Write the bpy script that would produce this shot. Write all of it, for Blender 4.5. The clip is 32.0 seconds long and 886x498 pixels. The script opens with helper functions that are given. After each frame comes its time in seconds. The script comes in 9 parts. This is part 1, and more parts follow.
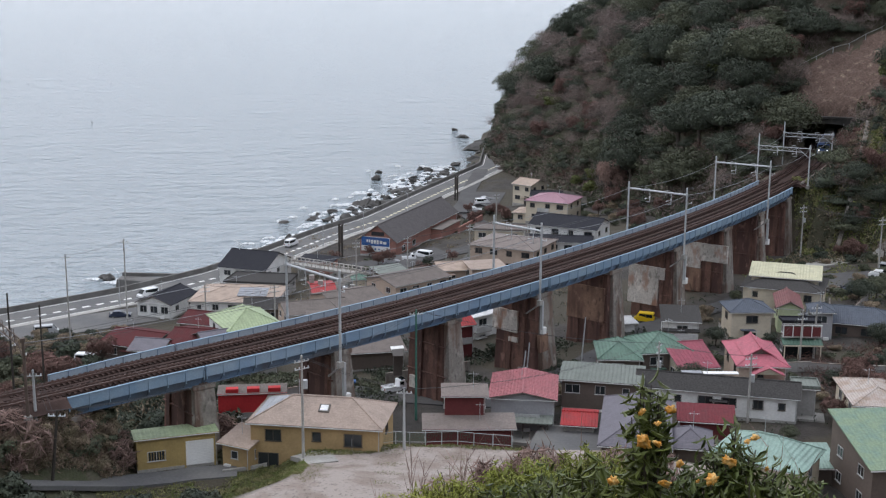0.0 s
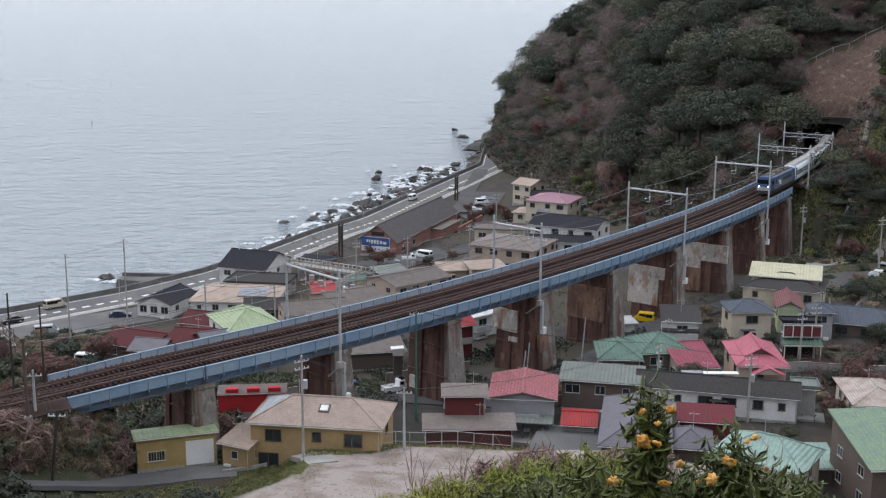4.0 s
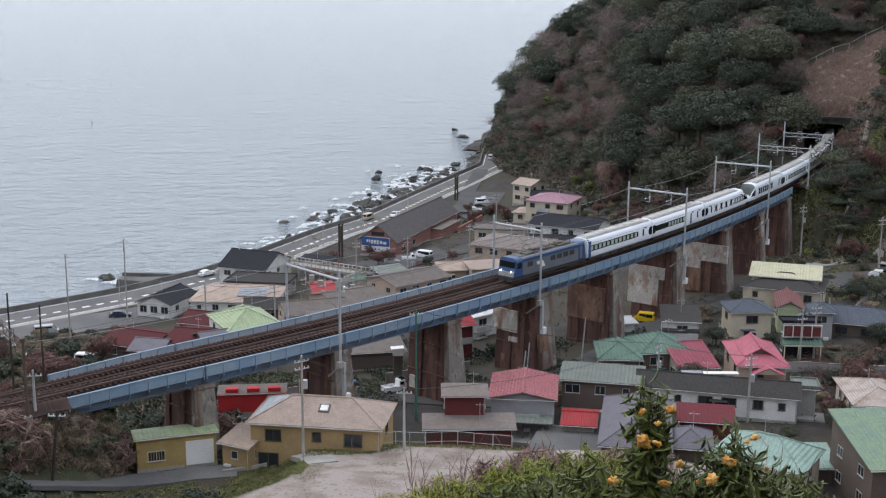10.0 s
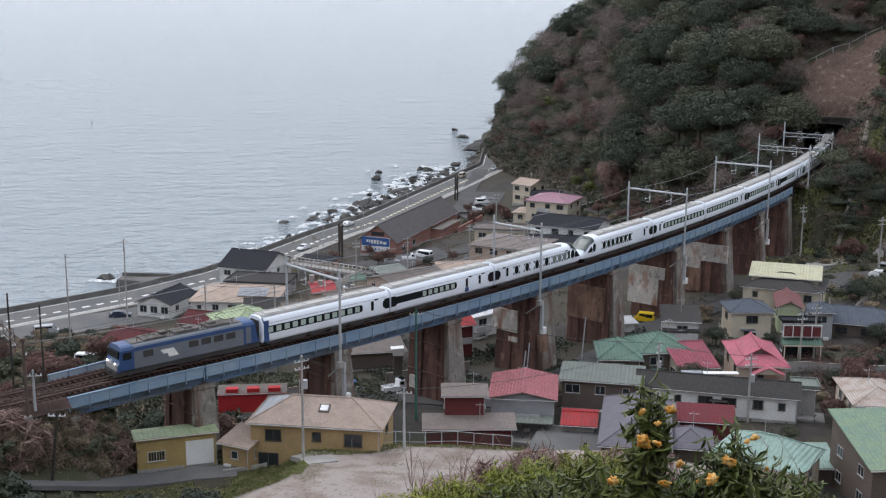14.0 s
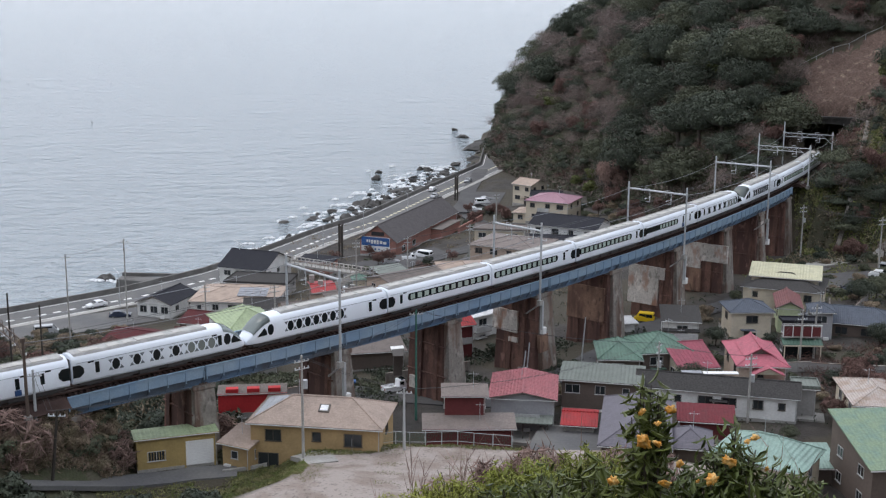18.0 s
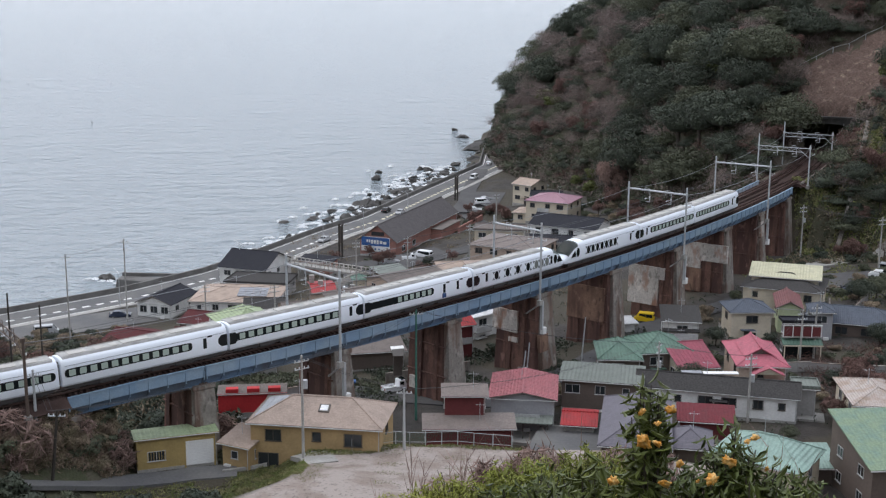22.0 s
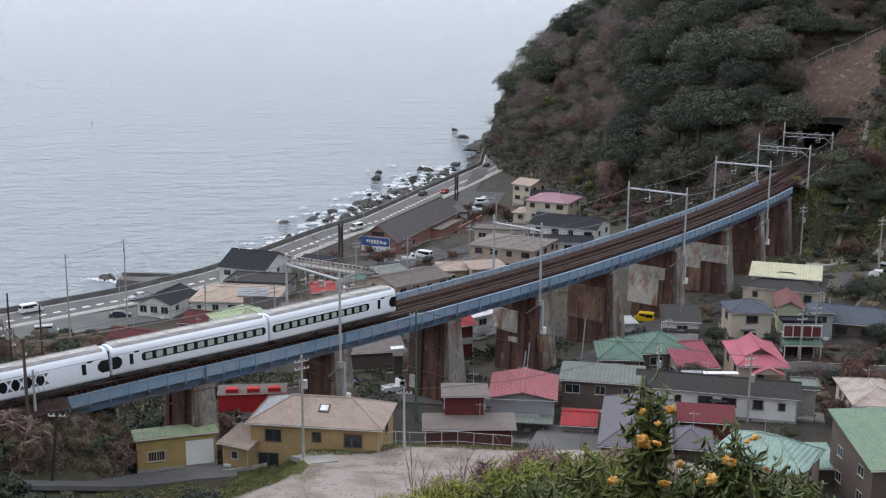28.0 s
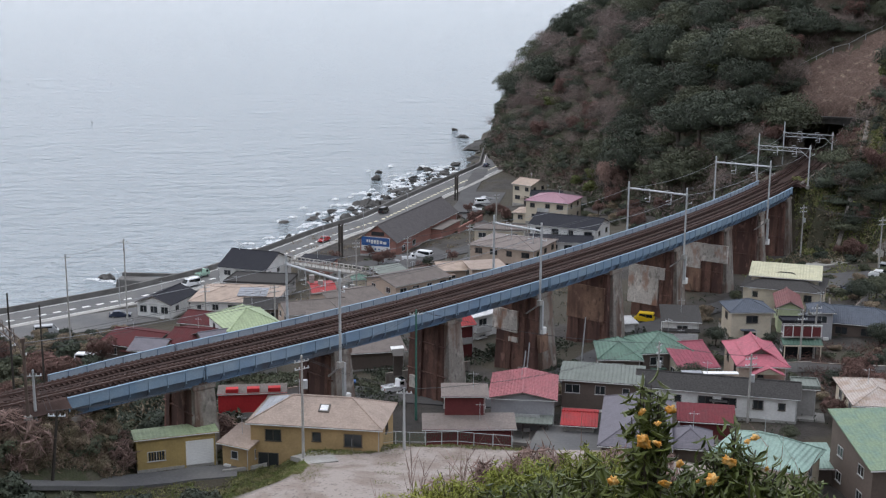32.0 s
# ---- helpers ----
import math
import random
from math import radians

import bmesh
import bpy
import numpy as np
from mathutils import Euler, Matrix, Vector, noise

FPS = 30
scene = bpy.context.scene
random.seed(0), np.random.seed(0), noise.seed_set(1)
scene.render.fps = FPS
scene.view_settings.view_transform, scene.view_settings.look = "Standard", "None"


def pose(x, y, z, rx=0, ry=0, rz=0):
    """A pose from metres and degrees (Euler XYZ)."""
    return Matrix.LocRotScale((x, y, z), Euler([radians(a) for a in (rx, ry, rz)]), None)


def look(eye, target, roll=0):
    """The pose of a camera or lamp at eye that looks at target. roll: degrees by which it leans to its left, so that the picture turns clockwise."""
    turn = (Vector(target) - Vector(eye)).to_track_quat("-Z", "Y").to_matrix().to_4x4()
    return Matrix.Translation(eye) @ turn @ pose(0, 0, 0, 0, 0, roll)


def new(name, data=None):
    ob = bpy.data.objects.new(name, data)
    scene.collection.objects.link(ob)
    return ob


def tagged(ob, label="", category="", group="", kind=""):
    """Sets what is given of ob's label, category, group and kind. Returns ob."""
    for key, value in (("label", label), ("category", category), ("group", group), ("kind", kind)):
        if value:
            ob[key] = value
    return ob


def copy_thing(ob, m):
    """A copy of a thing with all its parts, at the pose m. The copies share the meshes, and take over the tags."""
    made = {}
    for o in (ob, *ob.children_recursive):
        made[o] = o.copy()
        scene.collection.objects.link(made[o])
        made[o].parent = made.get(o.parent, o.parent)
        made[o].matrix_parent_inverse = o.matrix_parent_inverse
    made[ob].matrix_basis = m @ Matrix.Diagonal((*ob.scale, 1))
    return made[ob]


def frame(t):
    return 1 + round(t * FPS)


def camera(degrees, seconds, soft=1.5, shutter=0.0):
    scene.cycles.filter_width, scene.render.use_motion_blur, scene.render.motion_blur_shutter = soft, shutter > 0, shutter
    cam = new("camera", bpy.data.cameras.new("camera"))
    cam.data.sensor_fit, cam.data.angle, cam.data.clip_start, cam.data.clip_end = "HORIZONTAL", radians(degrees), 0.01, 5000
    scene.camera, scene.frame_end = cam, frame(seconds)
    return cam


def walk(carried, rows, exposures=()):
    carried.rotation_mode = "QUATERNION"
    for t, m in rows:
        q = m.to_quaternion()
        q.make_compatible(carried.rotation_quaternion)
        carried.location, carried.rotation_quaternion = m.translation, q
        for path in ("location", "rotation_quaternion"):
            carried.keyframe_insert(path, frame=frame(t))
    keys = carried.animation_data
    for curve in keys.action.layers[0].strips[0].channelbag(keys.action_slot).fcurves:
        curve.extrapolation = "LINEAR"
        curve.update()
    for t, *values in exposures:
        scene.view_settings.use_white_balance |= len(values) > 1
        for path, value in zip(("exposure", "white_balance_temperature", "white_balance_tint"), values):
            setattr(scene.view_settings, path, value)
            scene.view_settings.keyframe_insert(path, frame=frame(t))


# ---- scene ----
cam = camera(40.94, 32.0, soft=1.25)
EYE = (0.0, 0.0, 72.0)
VIEW = look(EYE, (0.0, 100.0, 50.048), 0.4)
walk(cam, [(0.0, VIEW), (32.0, VIEW)])

# ---- world and light: a high overcast over the sea ----
world = bpy.data.worlds.new("overcast_sky")
scene.world = world
world.use_nodes = True
wn, wl = world.node_tree.nodes, world.node_tree.links
sky = wn.new("ShaderNodeTexSky")
sky.sky_type, sky.sun_disc = "NISHITA", False
sky.sun_elevation, sky.sun_rotation = radians(60), radians(-63)
sky.air_density, sky.dust_density, sky.ozone_density = 1.0, 4.0, 1.0
veil = wn.new("ShaderNodeMixRGB")
veil.inputs[0].default_value = 0.86
veil.inputs[2].default_value = (10.6, 11.2, 12.5, 1)
wl.new(sky.outputs[0], veil.inputs[1])
wtc = wn.new("ShaderNodeTexCoord")
toward = wn.new("ShaderNodeVectorMath")
toward.operation = "DOT_PRODUCT"
toward.inputs[1].default_value = (-0.12, 0.92, 0.37)
wl.new(wtc.outputs["Generated"], toward.inputs[0])
glare = wn.new("ShaderNodeMapRange")
glare.interpolation_type = "SMOOTHSTEP"
glare.inputs[1].default_value, glare.inputs[2].default_value = 0.1, 1.0
glare.inputs[3].default_value, glare.inputs[4].default_value = 1.03, 1.32
wl.new(toward.outputs["Value"], glare.inputs[0])
bright = wn.new("ShaderNodeVectorMath")
bright.operation = "SCALE"
wl.new(veil.outputs[0], bright.inputs[0])
wl.new(glare.outputs[0], bright.inputs["Scale"])
height = wn.new("ShaderNodeSeparateXYZ")
wl.new(wtc.outputs["Generated"], height.inputs[0])
cloud = wn.new("ShaderNodeMapRange")
cloud.inputs[1].default_value, cloud.inputs[2].default_value = 0.0, 0.8
cloud.inputs[3].default_value, cloud.inputs[4].default_value = 0.79, 1.12
wl.new(height.outputs["Z"], cloud.inputs[0])
deep = wn.new("ShaderNodeVectorMath")
deep.operation = "SCALE"
wl.new(bright.outputs[0], deep.inputs[0])
wl.new(cloud.outputs[0], deep.inputs["Scale"])
wl.new(deep.outputs[0], wn["Background"].inputs[0])
wn["Background"].inputs[1].default_value = 0.1
sun = new("sun", bpy.data.lights.new("sun", "SUN"))
sun.data.energy, sun.data.angle, sun.data.color = 0.5, radians(25), (1.0, 0.96, 0.9)
sun.matrix_world = look((-50, 25, 100), (0, 0, 0))
scene.view_settings.exposure = 0.08


# ---- materials ----
def mat(name, color, rough=0.8, metal=0.0, var=0.18, size=2.0, fine=0.15, bump=0.25, spread=0.0, second=None, share=0.5,
        soft=0.15, island=0.0, world_space=True, streak=0.0, glow=0.0, spec=0.5, stretch=(1, 1, 1)):
    """A surface with stains of about `size` metres and grain of about `fine` metres; second: the stains' own colour."""
    m = bpy.data.materials.new(name)
    m.use_nodes = True
    n, l = m.node_tree.nodes, m.node_tree.links
    b = n["Principled BSDF"]
    b.inputs["Roughness"].default_value, b.inputs["Metallic"].default_value = rough, metal
    b.inputs["Specular IOR Level"].default_value = spec
    if world_space:
        where = n.new("ShaderNodeNewGeometry").outputs["Position"]
    else:
        where = n.new("ShaderNodeTexCoord").outputs["Object"]
    if stretch != (1, 1, 1):
        mp = n.new("ShaderNodeMapping")
        mp.inputs["Scale"].default_value = stretch
        l.new(where, mp.inputs[0])
        where = mp.outputs[0]

    def noise_at(scale, detail=4.0):
        t = n.new("ShaderNodeTexNoise")
        t.inputs["Scale"].default_value, t.inputs["Detail"].default_value = scale, detail
        l.new(where, t.inputs["Vector"])
        return t.outputs["Fac"]

    big, small = noise_at(1.0 / size), noise_at(1.0 / fine, 3.0)
    mix = n.new("ShaderNodeMixRGB")
    ramp = n.new("ShaderNodeMapRange")
    ramp.inputs[1].default_value, ramp.inputs[2].default_value = 1 - share - soft, 1 - share + soft
    l.new(big, ramp.inputs[0])
    l.new(ramp.outputs[0], mix.inputs[0])
    c2 = second or tuple(c * (1 - var * 1.3) for c in color)
    mix.inputs[1].default_value, mix.inputs[2].default_value = (*color, 1), (*c2, 1)
    out = mix.outputs[0]
    hsv = n.new("ShaderNodeHueSaturation")
    l.new(out, hsv.inputs["Color"])
    val = n.new("ShaderNodeMapRange")
    val.inputs[1].default_value, val.inputs[2].default_value = 0.25, 0.75
    val.inputs[3].default_value, val.inputs[4].default_value = 1 - var, 1 + var
    l.new(small, val.inputs[0])
    value = val.outputs[0]
    for src, amount in (("object", spread), ("island", island)):
        if amount:
            r = n.new("ShaderNodeObjectInfo").outputs["Random"] if src == "object" else n.new("ShaderNodeNewGeometry").outputs["Random Per Island"]
            mr = n.new("ShaderNodeMapRange")
            mr.inputs[3].default_value, mr.inputs[4].default_value = 1 - amount, 1 + amount
            l.new(r, mr.inputs[0])
            mm = n.new("ShaderNodeMath")
            mm.operation = "MULTIPLY"
            l.new(value, mm.inputs[0])
            l.new(mr.outputs[0], mm.inputs[1])
            value = mm.outputs[0]
    l.new(value, hsv.inputs["Value"])
    l.new(hsv.outputs[0], b.inputs["Base Color"])
    if bump:
        bp = n.new("ShaderNodeBump")
        bp.inputs["Strength"].default_value, bp.inputs["Distance"].default_value = bump, fine * 0.4
        l.new(small, bp.inputs["Height"])
        l.new(bp.outputs[0], b.inputs["Normal"])
    if glow:
        b.inputs["Emission Color"].default_value, b.inputs["Emission Strength"].default_value = (*color, 1), glow
    return m


def streaked(name, color, rust, share=0.5, rough=0.9):
    """Concrete or brick with rust that ran down it."""
    m = mat(name, color, rough, var=0.2, size=3.0, fine=0.25, second=tuple(c * 0.72 for c in color))
    n, l = m.node_tree.nodes, m.node_tree.links
    b = n["Principled BSDF"]
    src = b.inputs["Base Color"].links[0].from_socket
    geo = n.new("ShaderNodeNewGeometry")
    mp = n.new("ShaderNodeMapping")
    mp.inputs["Scale"].default_value = (0.8, 0.8, 0.11)
    l.new(geo.outputs["Position"], mp.inputs[0])
    t = n.new("ShaderNodeTexNoise")
    t.inputs["Scale"].default_value, t.inputs["Detail"].default_value = 1.0, 5.0
    l.new(mp.outputs[0], t.inputs["Vector"])
    r = n.new("ShaderNodeMapRange")
    r.inputs[1].default_value, r.inputs[2].default_value = 0.62 - share * 0.35, 0.78 - share * 0.35
    l.new(t.outputs["Fac"], r.inputs[0])
    mix = n.new("ShaderNodeMixRGB")
    l.new(r.outputs[0], mix.inputs[0])
    l.new(src, mix.inputs[1])
    mix.inputs[2].default_value = (*rust, 1)
    # blotches of fresh rust and pale lime
    out = mix.outputs[0]
    for scale, tint, lo, hi in ((0.55, tuple(c * 1.35 for c in rust), 0.52, 0.64), (1.7, tuple(c * 0.35 for c in color), 0.57, 0.68), (0.9, tuple(min(1, c * 1.35 + 0.03) for c in color), 0.6, 0.7)):
        mp = n.new("ShaderNodeMapping")
        mp.inputs["Scale"].default_value, mp.inputs["Location"].default_value = (1, 1, 0.55), (scale * 9, 3, 0)
        l.new(geo.outputs["Position"], mp.inputs[0])
        t = n.new("ShaderNodeTexNoise")
        t.inputs["Scale"].default_value, t.inputs["Detail"].default_value = scale, 6.0
        l.new(mp.outputs[0], t.inputs["Vector"])
        r = n.new("ShaderNodeMapRange")
        r.inputs[1].default_value, r.inputs[2].default_value, r.inputs[4].default_value = lo, hi, 0.75
        l.new(t.outputs["Fac"], r.inputs[0])
        mix = n.new("ShaderNodeMixRGB")
        l.new(r.outputs[0], mix.inputs[0])
        l.new(out, mix.inputs[1])
        mix.inputs[2].default_value = (*tint, 1)
        out = mix.outputs[0]
    l.new(out, b.inputs["Base Color"])
    return m


def glassy(name, color, rough=0.12):
    m = mat(name, color, rough, var=0.1, bump=0.0, spread=0.3, spec=0.6)
    return m


M = {}
M["asphalt"] = mat("asphalt", (0.1, 0.1, 0.105), 0.9, size=7, fine=0.3, var=0.15, second=(0.14, 0.137, 0.132))
M["asphalt_dark"] = mat("dark_asphalt", (0.062, 0.06, 0.062), 0.9, size=5, fine=0.3, var=0.15, second=(0.085, 0.082, 0.082))
M["concrete"] = mat("concrete", (0.36, 0.35, 0.33), 0.9, size=2.5, fine=0.2)
M["concrete_old"] = streaked("old_concrete", (0.27, 0.245, 0.22), (0.12, 0.075, 0.058), 0.38)
M["rusty_pier"] = streaked("rust_stained_masonry", (0.17, 0.09, 0.068), (0.07, 0.035, 0.03), 0.55)
M["pale_patch"] = streaked("pale_render", (0.56, 0.52, 0.48), (0.24, 0.13, 0.09), 0.2)
M["board"] = streaked("stained_brown_facing", (0.25, 0.15, 0.105), (0.11, 0.06, 0.045), 0.4)
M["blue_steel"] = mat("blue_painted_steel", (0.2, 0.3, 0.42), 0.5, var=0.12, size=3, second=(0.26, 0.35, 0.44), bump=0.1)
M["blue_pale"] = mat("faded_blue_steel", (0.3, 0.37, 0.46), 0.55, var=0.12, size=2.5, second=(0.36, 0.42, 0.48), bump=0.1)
# darker copy of the blue: shade beneath the deck is put into its colour
M["blue_dark"] = mat("darker_blue_steel", (0.1, 0.17, 0.27), 0.55, var=0.15, size=3, second=(0.08, 0.1, 0.13))
M["sleeper"] = mat("rust_dusted_sleeper", (0.06, 0.038, 0.033), 0.95, spec=0.15, spread=0.25, fine=0.1)
M["rail"] = mat("rail_steel", (0.1, 0.055, 0.045), 0.5, metal=0.2, bump=0.05)
M["rail_top"] = mat("polished_rail_head", (0.45, 0.42, 0.4), 0.25, metal=1.0, bump=0.0)
M["seawall"] = mat("dark_weathered_concrete", (0.15, 0.145, 0.14), 0.9, size=3, second=(0.1, 0.095, 0.09))
M["walkway"] = mat("rust_tinted_concrete", (0.2, 0.15, 0.14), 0.9, size=1.5, fine=0.15)
M["ballast"] = mat("rusty_ballast", (0.065, 0.042, 0.037), 0.95, size=3, fine=0.08, bump=0.6, var=0.3, spec=0.15)
M["galv"] = mat("galvanised_steel", (0.5, 0.52, 0.54), 0.5, metal=0.3, var=0.1, bump=0.05)
M["pole"] = mat("concrete_pole", (0.4, 0.39, 0.37), 0.85, size=1.5, bump=0.1)
M["pole_dark"] = mat("tarred_timber_pole", (0.05, 0.042, 0.036), 0.9)
M["rust_steel"] = mat("rusted_steel", (0.11, 0.08, 0.065), 0.8)
M["green_steel"] = mat("green_painted_steel", (0.05, 0.17, 0.13), 0.6)
M["wire"] = mat("cable", (0.06, 0.06, 0.065), 0.6, bump=0)
M["wire_light"] = mat("aluminium_cable", (0.3, 0.31, 0.33), 0.5, metal=0.4, bump=0)
M["insulator"] = mat("glazed_insulator", (0.75, 0.76, 0.78), 0.2, bump=0)
M["white"] = mat("white_paint", (0.78, 0.78, 0.77), 0.6, var=0.06, bump=0.05)
M["road_white"] = mat("road_marking", (0.75, 0.75, 0.73), 0.8, var=0.12, fine=0.3)
M["road_yellow"] = mat("yellow_road_marking", (0.74, 0.69, 0.5), 0.8, var=0.12)
M["worn_white"] = mat("weathered_white_concrete", (0.5, 0.48, 0.455), 0.85, var=0.2, size=1.5, second=(0.36, 0.33, 0.3))
M["train_white"] = mat("white_coach_enamel", (0.86, 0.91, 0.985), 0.45, var=0.03, size=6, bump=0, world_space=False, spec=0.3)
M["train_roof"] = mat("grey_coach_roof", (0.43, 0.425, 0.415), 0.6, var=0.2, size=1.2, world_space=False)
M["train_unit"] = mat("beige_grey_roof_unit", (0.5, 0.485, 0.46), 0.6, var=0.15, size=0.8, world_space=False)
M["train_line"] = mat("grey_body_line", (0.32, 0.35, 0.4), 0.4, var=0.05, bump=0, world_space=False)
M["train_under"] = mat("underframe_black", (0.05, 0.045, 0.045), 0.7, world_space=False)
M["train_glass"] = mat("dark_tinted_glass", (0.01, 0.014, 0.016), 0.2, var=0.05, bump=0, world_space=False, spec=0.3)
# windscreen's pale grey is reflected sky put into the base colour
M["cab_glass"] = mat("cab_glass_pale_reflection", (0.2, 0.24, 0.235), 0.15, var=0.05, bump=0, world_space=False, spec=0.9)
M["lattice_blind"] = mat("grey_lattice_blind", (0.2, 0.22, 0.21), 0.5, var=0.05, bump=0, world_space=False, spec=0.3)
M["train_blind"] = mat("drawn_window_blind", (0.4, 0.48, 0.43), 0.6, var=0.05, bump=0, world_space=False, spec=0.2)
M["loco_blue"] = mat("locomotive_blue", (0.03, 0.075, 0.2), 0.35, var=0.06, bump=0, world_space=False)
M["loco_roof"] = mat("sooty_roof_gear", (0.16, 0.15, 0.14), 0.8, var=0.3, size=0.8, second=(0.07, 0.06, 0.055), world_space=False)
M["loco_grey"] = mat("locomotive_grey", (0.15, 0.17, 0.2), 0.45, var=0.1, bump=0, world_space=False)
M["lamp_glow"] = mat("lit_lamp", (1.0, 0.95, 0.85), 0.3, var=0, bump=0, glow=6.0, world_space=False)
M["glass"] = glassy("window_glass", (0.03, 0.035, 0.04))
M["frame_dark"] = mat("bronze_window_frame", (0.09, 0.075, 0.065), 0.5, bump=0)
M["frame_light"] = mat("aluminium_window_frame", (0.5, 0.5, 0.5), 0.4, bump=0)
M["tyre"] = mat("rubber", (0.02, 0.02, 0.02), 0.8, bump=0, world_space=False)
M["rock"] = mat("dark_shore_rock", (0.06, 0.056, 0.052), 0.7, size=2, fine=0.3, bump=0.8, var=0.35, spread=0.2)
M["foam"] = mat("sea_foam", (0.82, 0.84, 0.86), 0.9, var=0.1, fine=0.5, bump=0.5)
M["cutslope"] = mat("netted_rock_slope", (0.125, 0.083, 0.067), 0.95, size=1.6, fine=0.35, bump=1.0, var=0.45, second=(0.25, 0.19, 0.145), share=0.34, soft=0.08)
M["bark"] = mat("bark", (0.075, 0.06, 0.05), 0.95)
# concrete coloured extra dark so the tunnel mouth reads as unlit
M["tunnel"] = mat("dark_tunnel_concrete", (0.05, 0.048, 0.046), 0.95, size=2, second=(0.09, 0.085, 0.078))


def ground_material():
    m = bpy.data.materials.new("earth_and_grass")
    m.use_nodes = True
    n, l = m.node_tree.nodes, m.node_tree.links
    b = n["Principled BSDF"]
    b.inputs["Roughness"].default_value = 0.95
    geo = n.new("ShaderNodeNewGeometry")

    def tex(scale, detail=5.0):
        t = n.new("ShaderNodeTexNoise")
        t.inputs["Scale"].default_value, t.inputs["Detail"].default_value = scale, detail
        l.new(geo.outputs["Position"], t.inputs["Vector"])
        return t.outputs["Fac"]

    def mixed(fac, a, c, lo, hi):
        r = n.new("ShaderNodeMapRange")
        r.inputs[1].default_value, r.inputs[2].default_value = lo, hi
        l.new(fac, r.inputs[0])
        mx = n.new("ShaderNodeMixRGB")
        l.new(r.outputs[0], mx.inputs[0])
        for k, v in ((1, a), (2, c)):
            if isinstance(v, tuple):
                mx.inputs[k].default_value = (*v, 1)
            else:
                l.new(v, mx.inputs[k])
        return mx.outputs[0]

    big, mid, fine = tex(0.05), tex(0.35), tex(3.0)
    earth = mixed(big, (0.075, 0.06, 0.044), (0.055, 0.06, 0.03), 0.45, 0.6)
    earth = mixed(mid, earth, (0.105, 0.088, 0.068), 0.52, 0.7)
    paved = mixed(mid, (0.034, 0.029, 0.026), (0.06, 0.053, 0.047), 0.4, 0.65)
    paved = mixed(big, paved, (0.05, 0.042, 0.028), 0.44, 0.5)
    gravel = mixed(mid, (0.32, 0.275, 0.25), (0.23, 0.185, 0.16), 0.42, 0.6)
    gravel = mixed(big, gravel, (0.17, 0.17, 0.08), 0.6, 0.68)
    split = n.new("ShaderNodeSeparateXYZ")
    l.new(geo.outputs["Position"], split.inputs[0])
    gravel = mixed(split.outputs["X"], earth, gravel, -25.0, -19.0)
    c = mixed(split.outputs["Z"], paved, gravel, 22.0, 23.0)
    c = mixed(split.outputs["Z"], c, earth, 28.5, 30.5)
    flat = n.new("ShaderNodeSeparateXYZ")
    l.new(geo.outputs["Normal"], flat.inputs[0])
    c = mixed(flat.outputs["Z"], earth, c, 0.9, 0.965)
    c = mixed(fine, c, (0.05, 0.045, 0.035), 0.55, 0.85)
    l.new(c, b.inputs["Base Color"])
    bp = n.new("ShaderNodeBump")
    bp.inputs["Strength"].default_value, bp.inputs["Distance"].default_value = 0.7, 0.25
    l.new(fine, bp.inputs["Height"])
    l.new(bp.outputs[0], b.inputs["Normal"])
    return m


def sea_material():
    m = bpy.data.materials.new("sea_water")
    m.use_nodes = True
    n, l = m.node_tree.nodes, m.node_tree.links
    b = n["Principled BSDF"]
    b.inputs["Base Color"].default_value = (0.245, 0.29, 0.32, 1)
    b.inputs["Roughness"].default_value, b.inputs["IOR"].default_value = 0.12, 1.33
    geo = n.new("ShaderNodeNewGeometry")
    total = None
    for scale, weight, squeeze, turn in ((0.013, 1.2, 0.3, -14), (0.05, 1.7, 0.4, -10), (0.12, 1.5, 0.5, -18), (0.26, 1.05, 0.55, -6), (0.55, 0.5, 0.6, -14), (1.3, 0.18, 0.65, -9)):
        mp = n.new("ShaderNodeMapping")
        mp.inputs["Rotation"].default_value = (0, 0, radians(turn))
        mp.inputs["Scale"].default_value = (squeeze, 1.0, 1.0)
        l.new(geo.outputs["Position"], mp.inputs[0])
        t = n.new("ShaderNodeTexNoise")
        t.inputs["Scale"].default_value, t.inputs["Detail"].default_value, t.inputs["Distortion"].default_value = scale, 3.0, 0.5
        l.new(mp.outputs[0], t.inputs["Vector"])
        ml = n.new("ShaderNodeMath")
        ml.operation = "MULTIPLY_ADD"
        ml.inputs[1].default_value = weight
        l.new(t.outputs["Fac"], ml.inputs[0])
        if total:
            l.new(total, ml.inputs[2])
        else:
            ml.inputs[2].default_value = 0
        total = ml.outputs[0]
    bp = n.new("ShaderNodeBump")
    bp.inputs["Strength"].default_value, bp.inputs["Distance"].default_value = 1.0, 2.8
    l.new(total, bp.inputs["Height"])
    l.new(bp.outputs[0], b.inputs["Normal"])
    return m


def leaf_material(name, color, tip, spread=0.3, rough=0.55):
    m = mat(name, color, rough, var=0.22, size=1.5, fine=0.3, bump=0.3, island=spread, spread=0.12, second=tip, share=0.45, soft=0.2, spec=0.22)
    return m


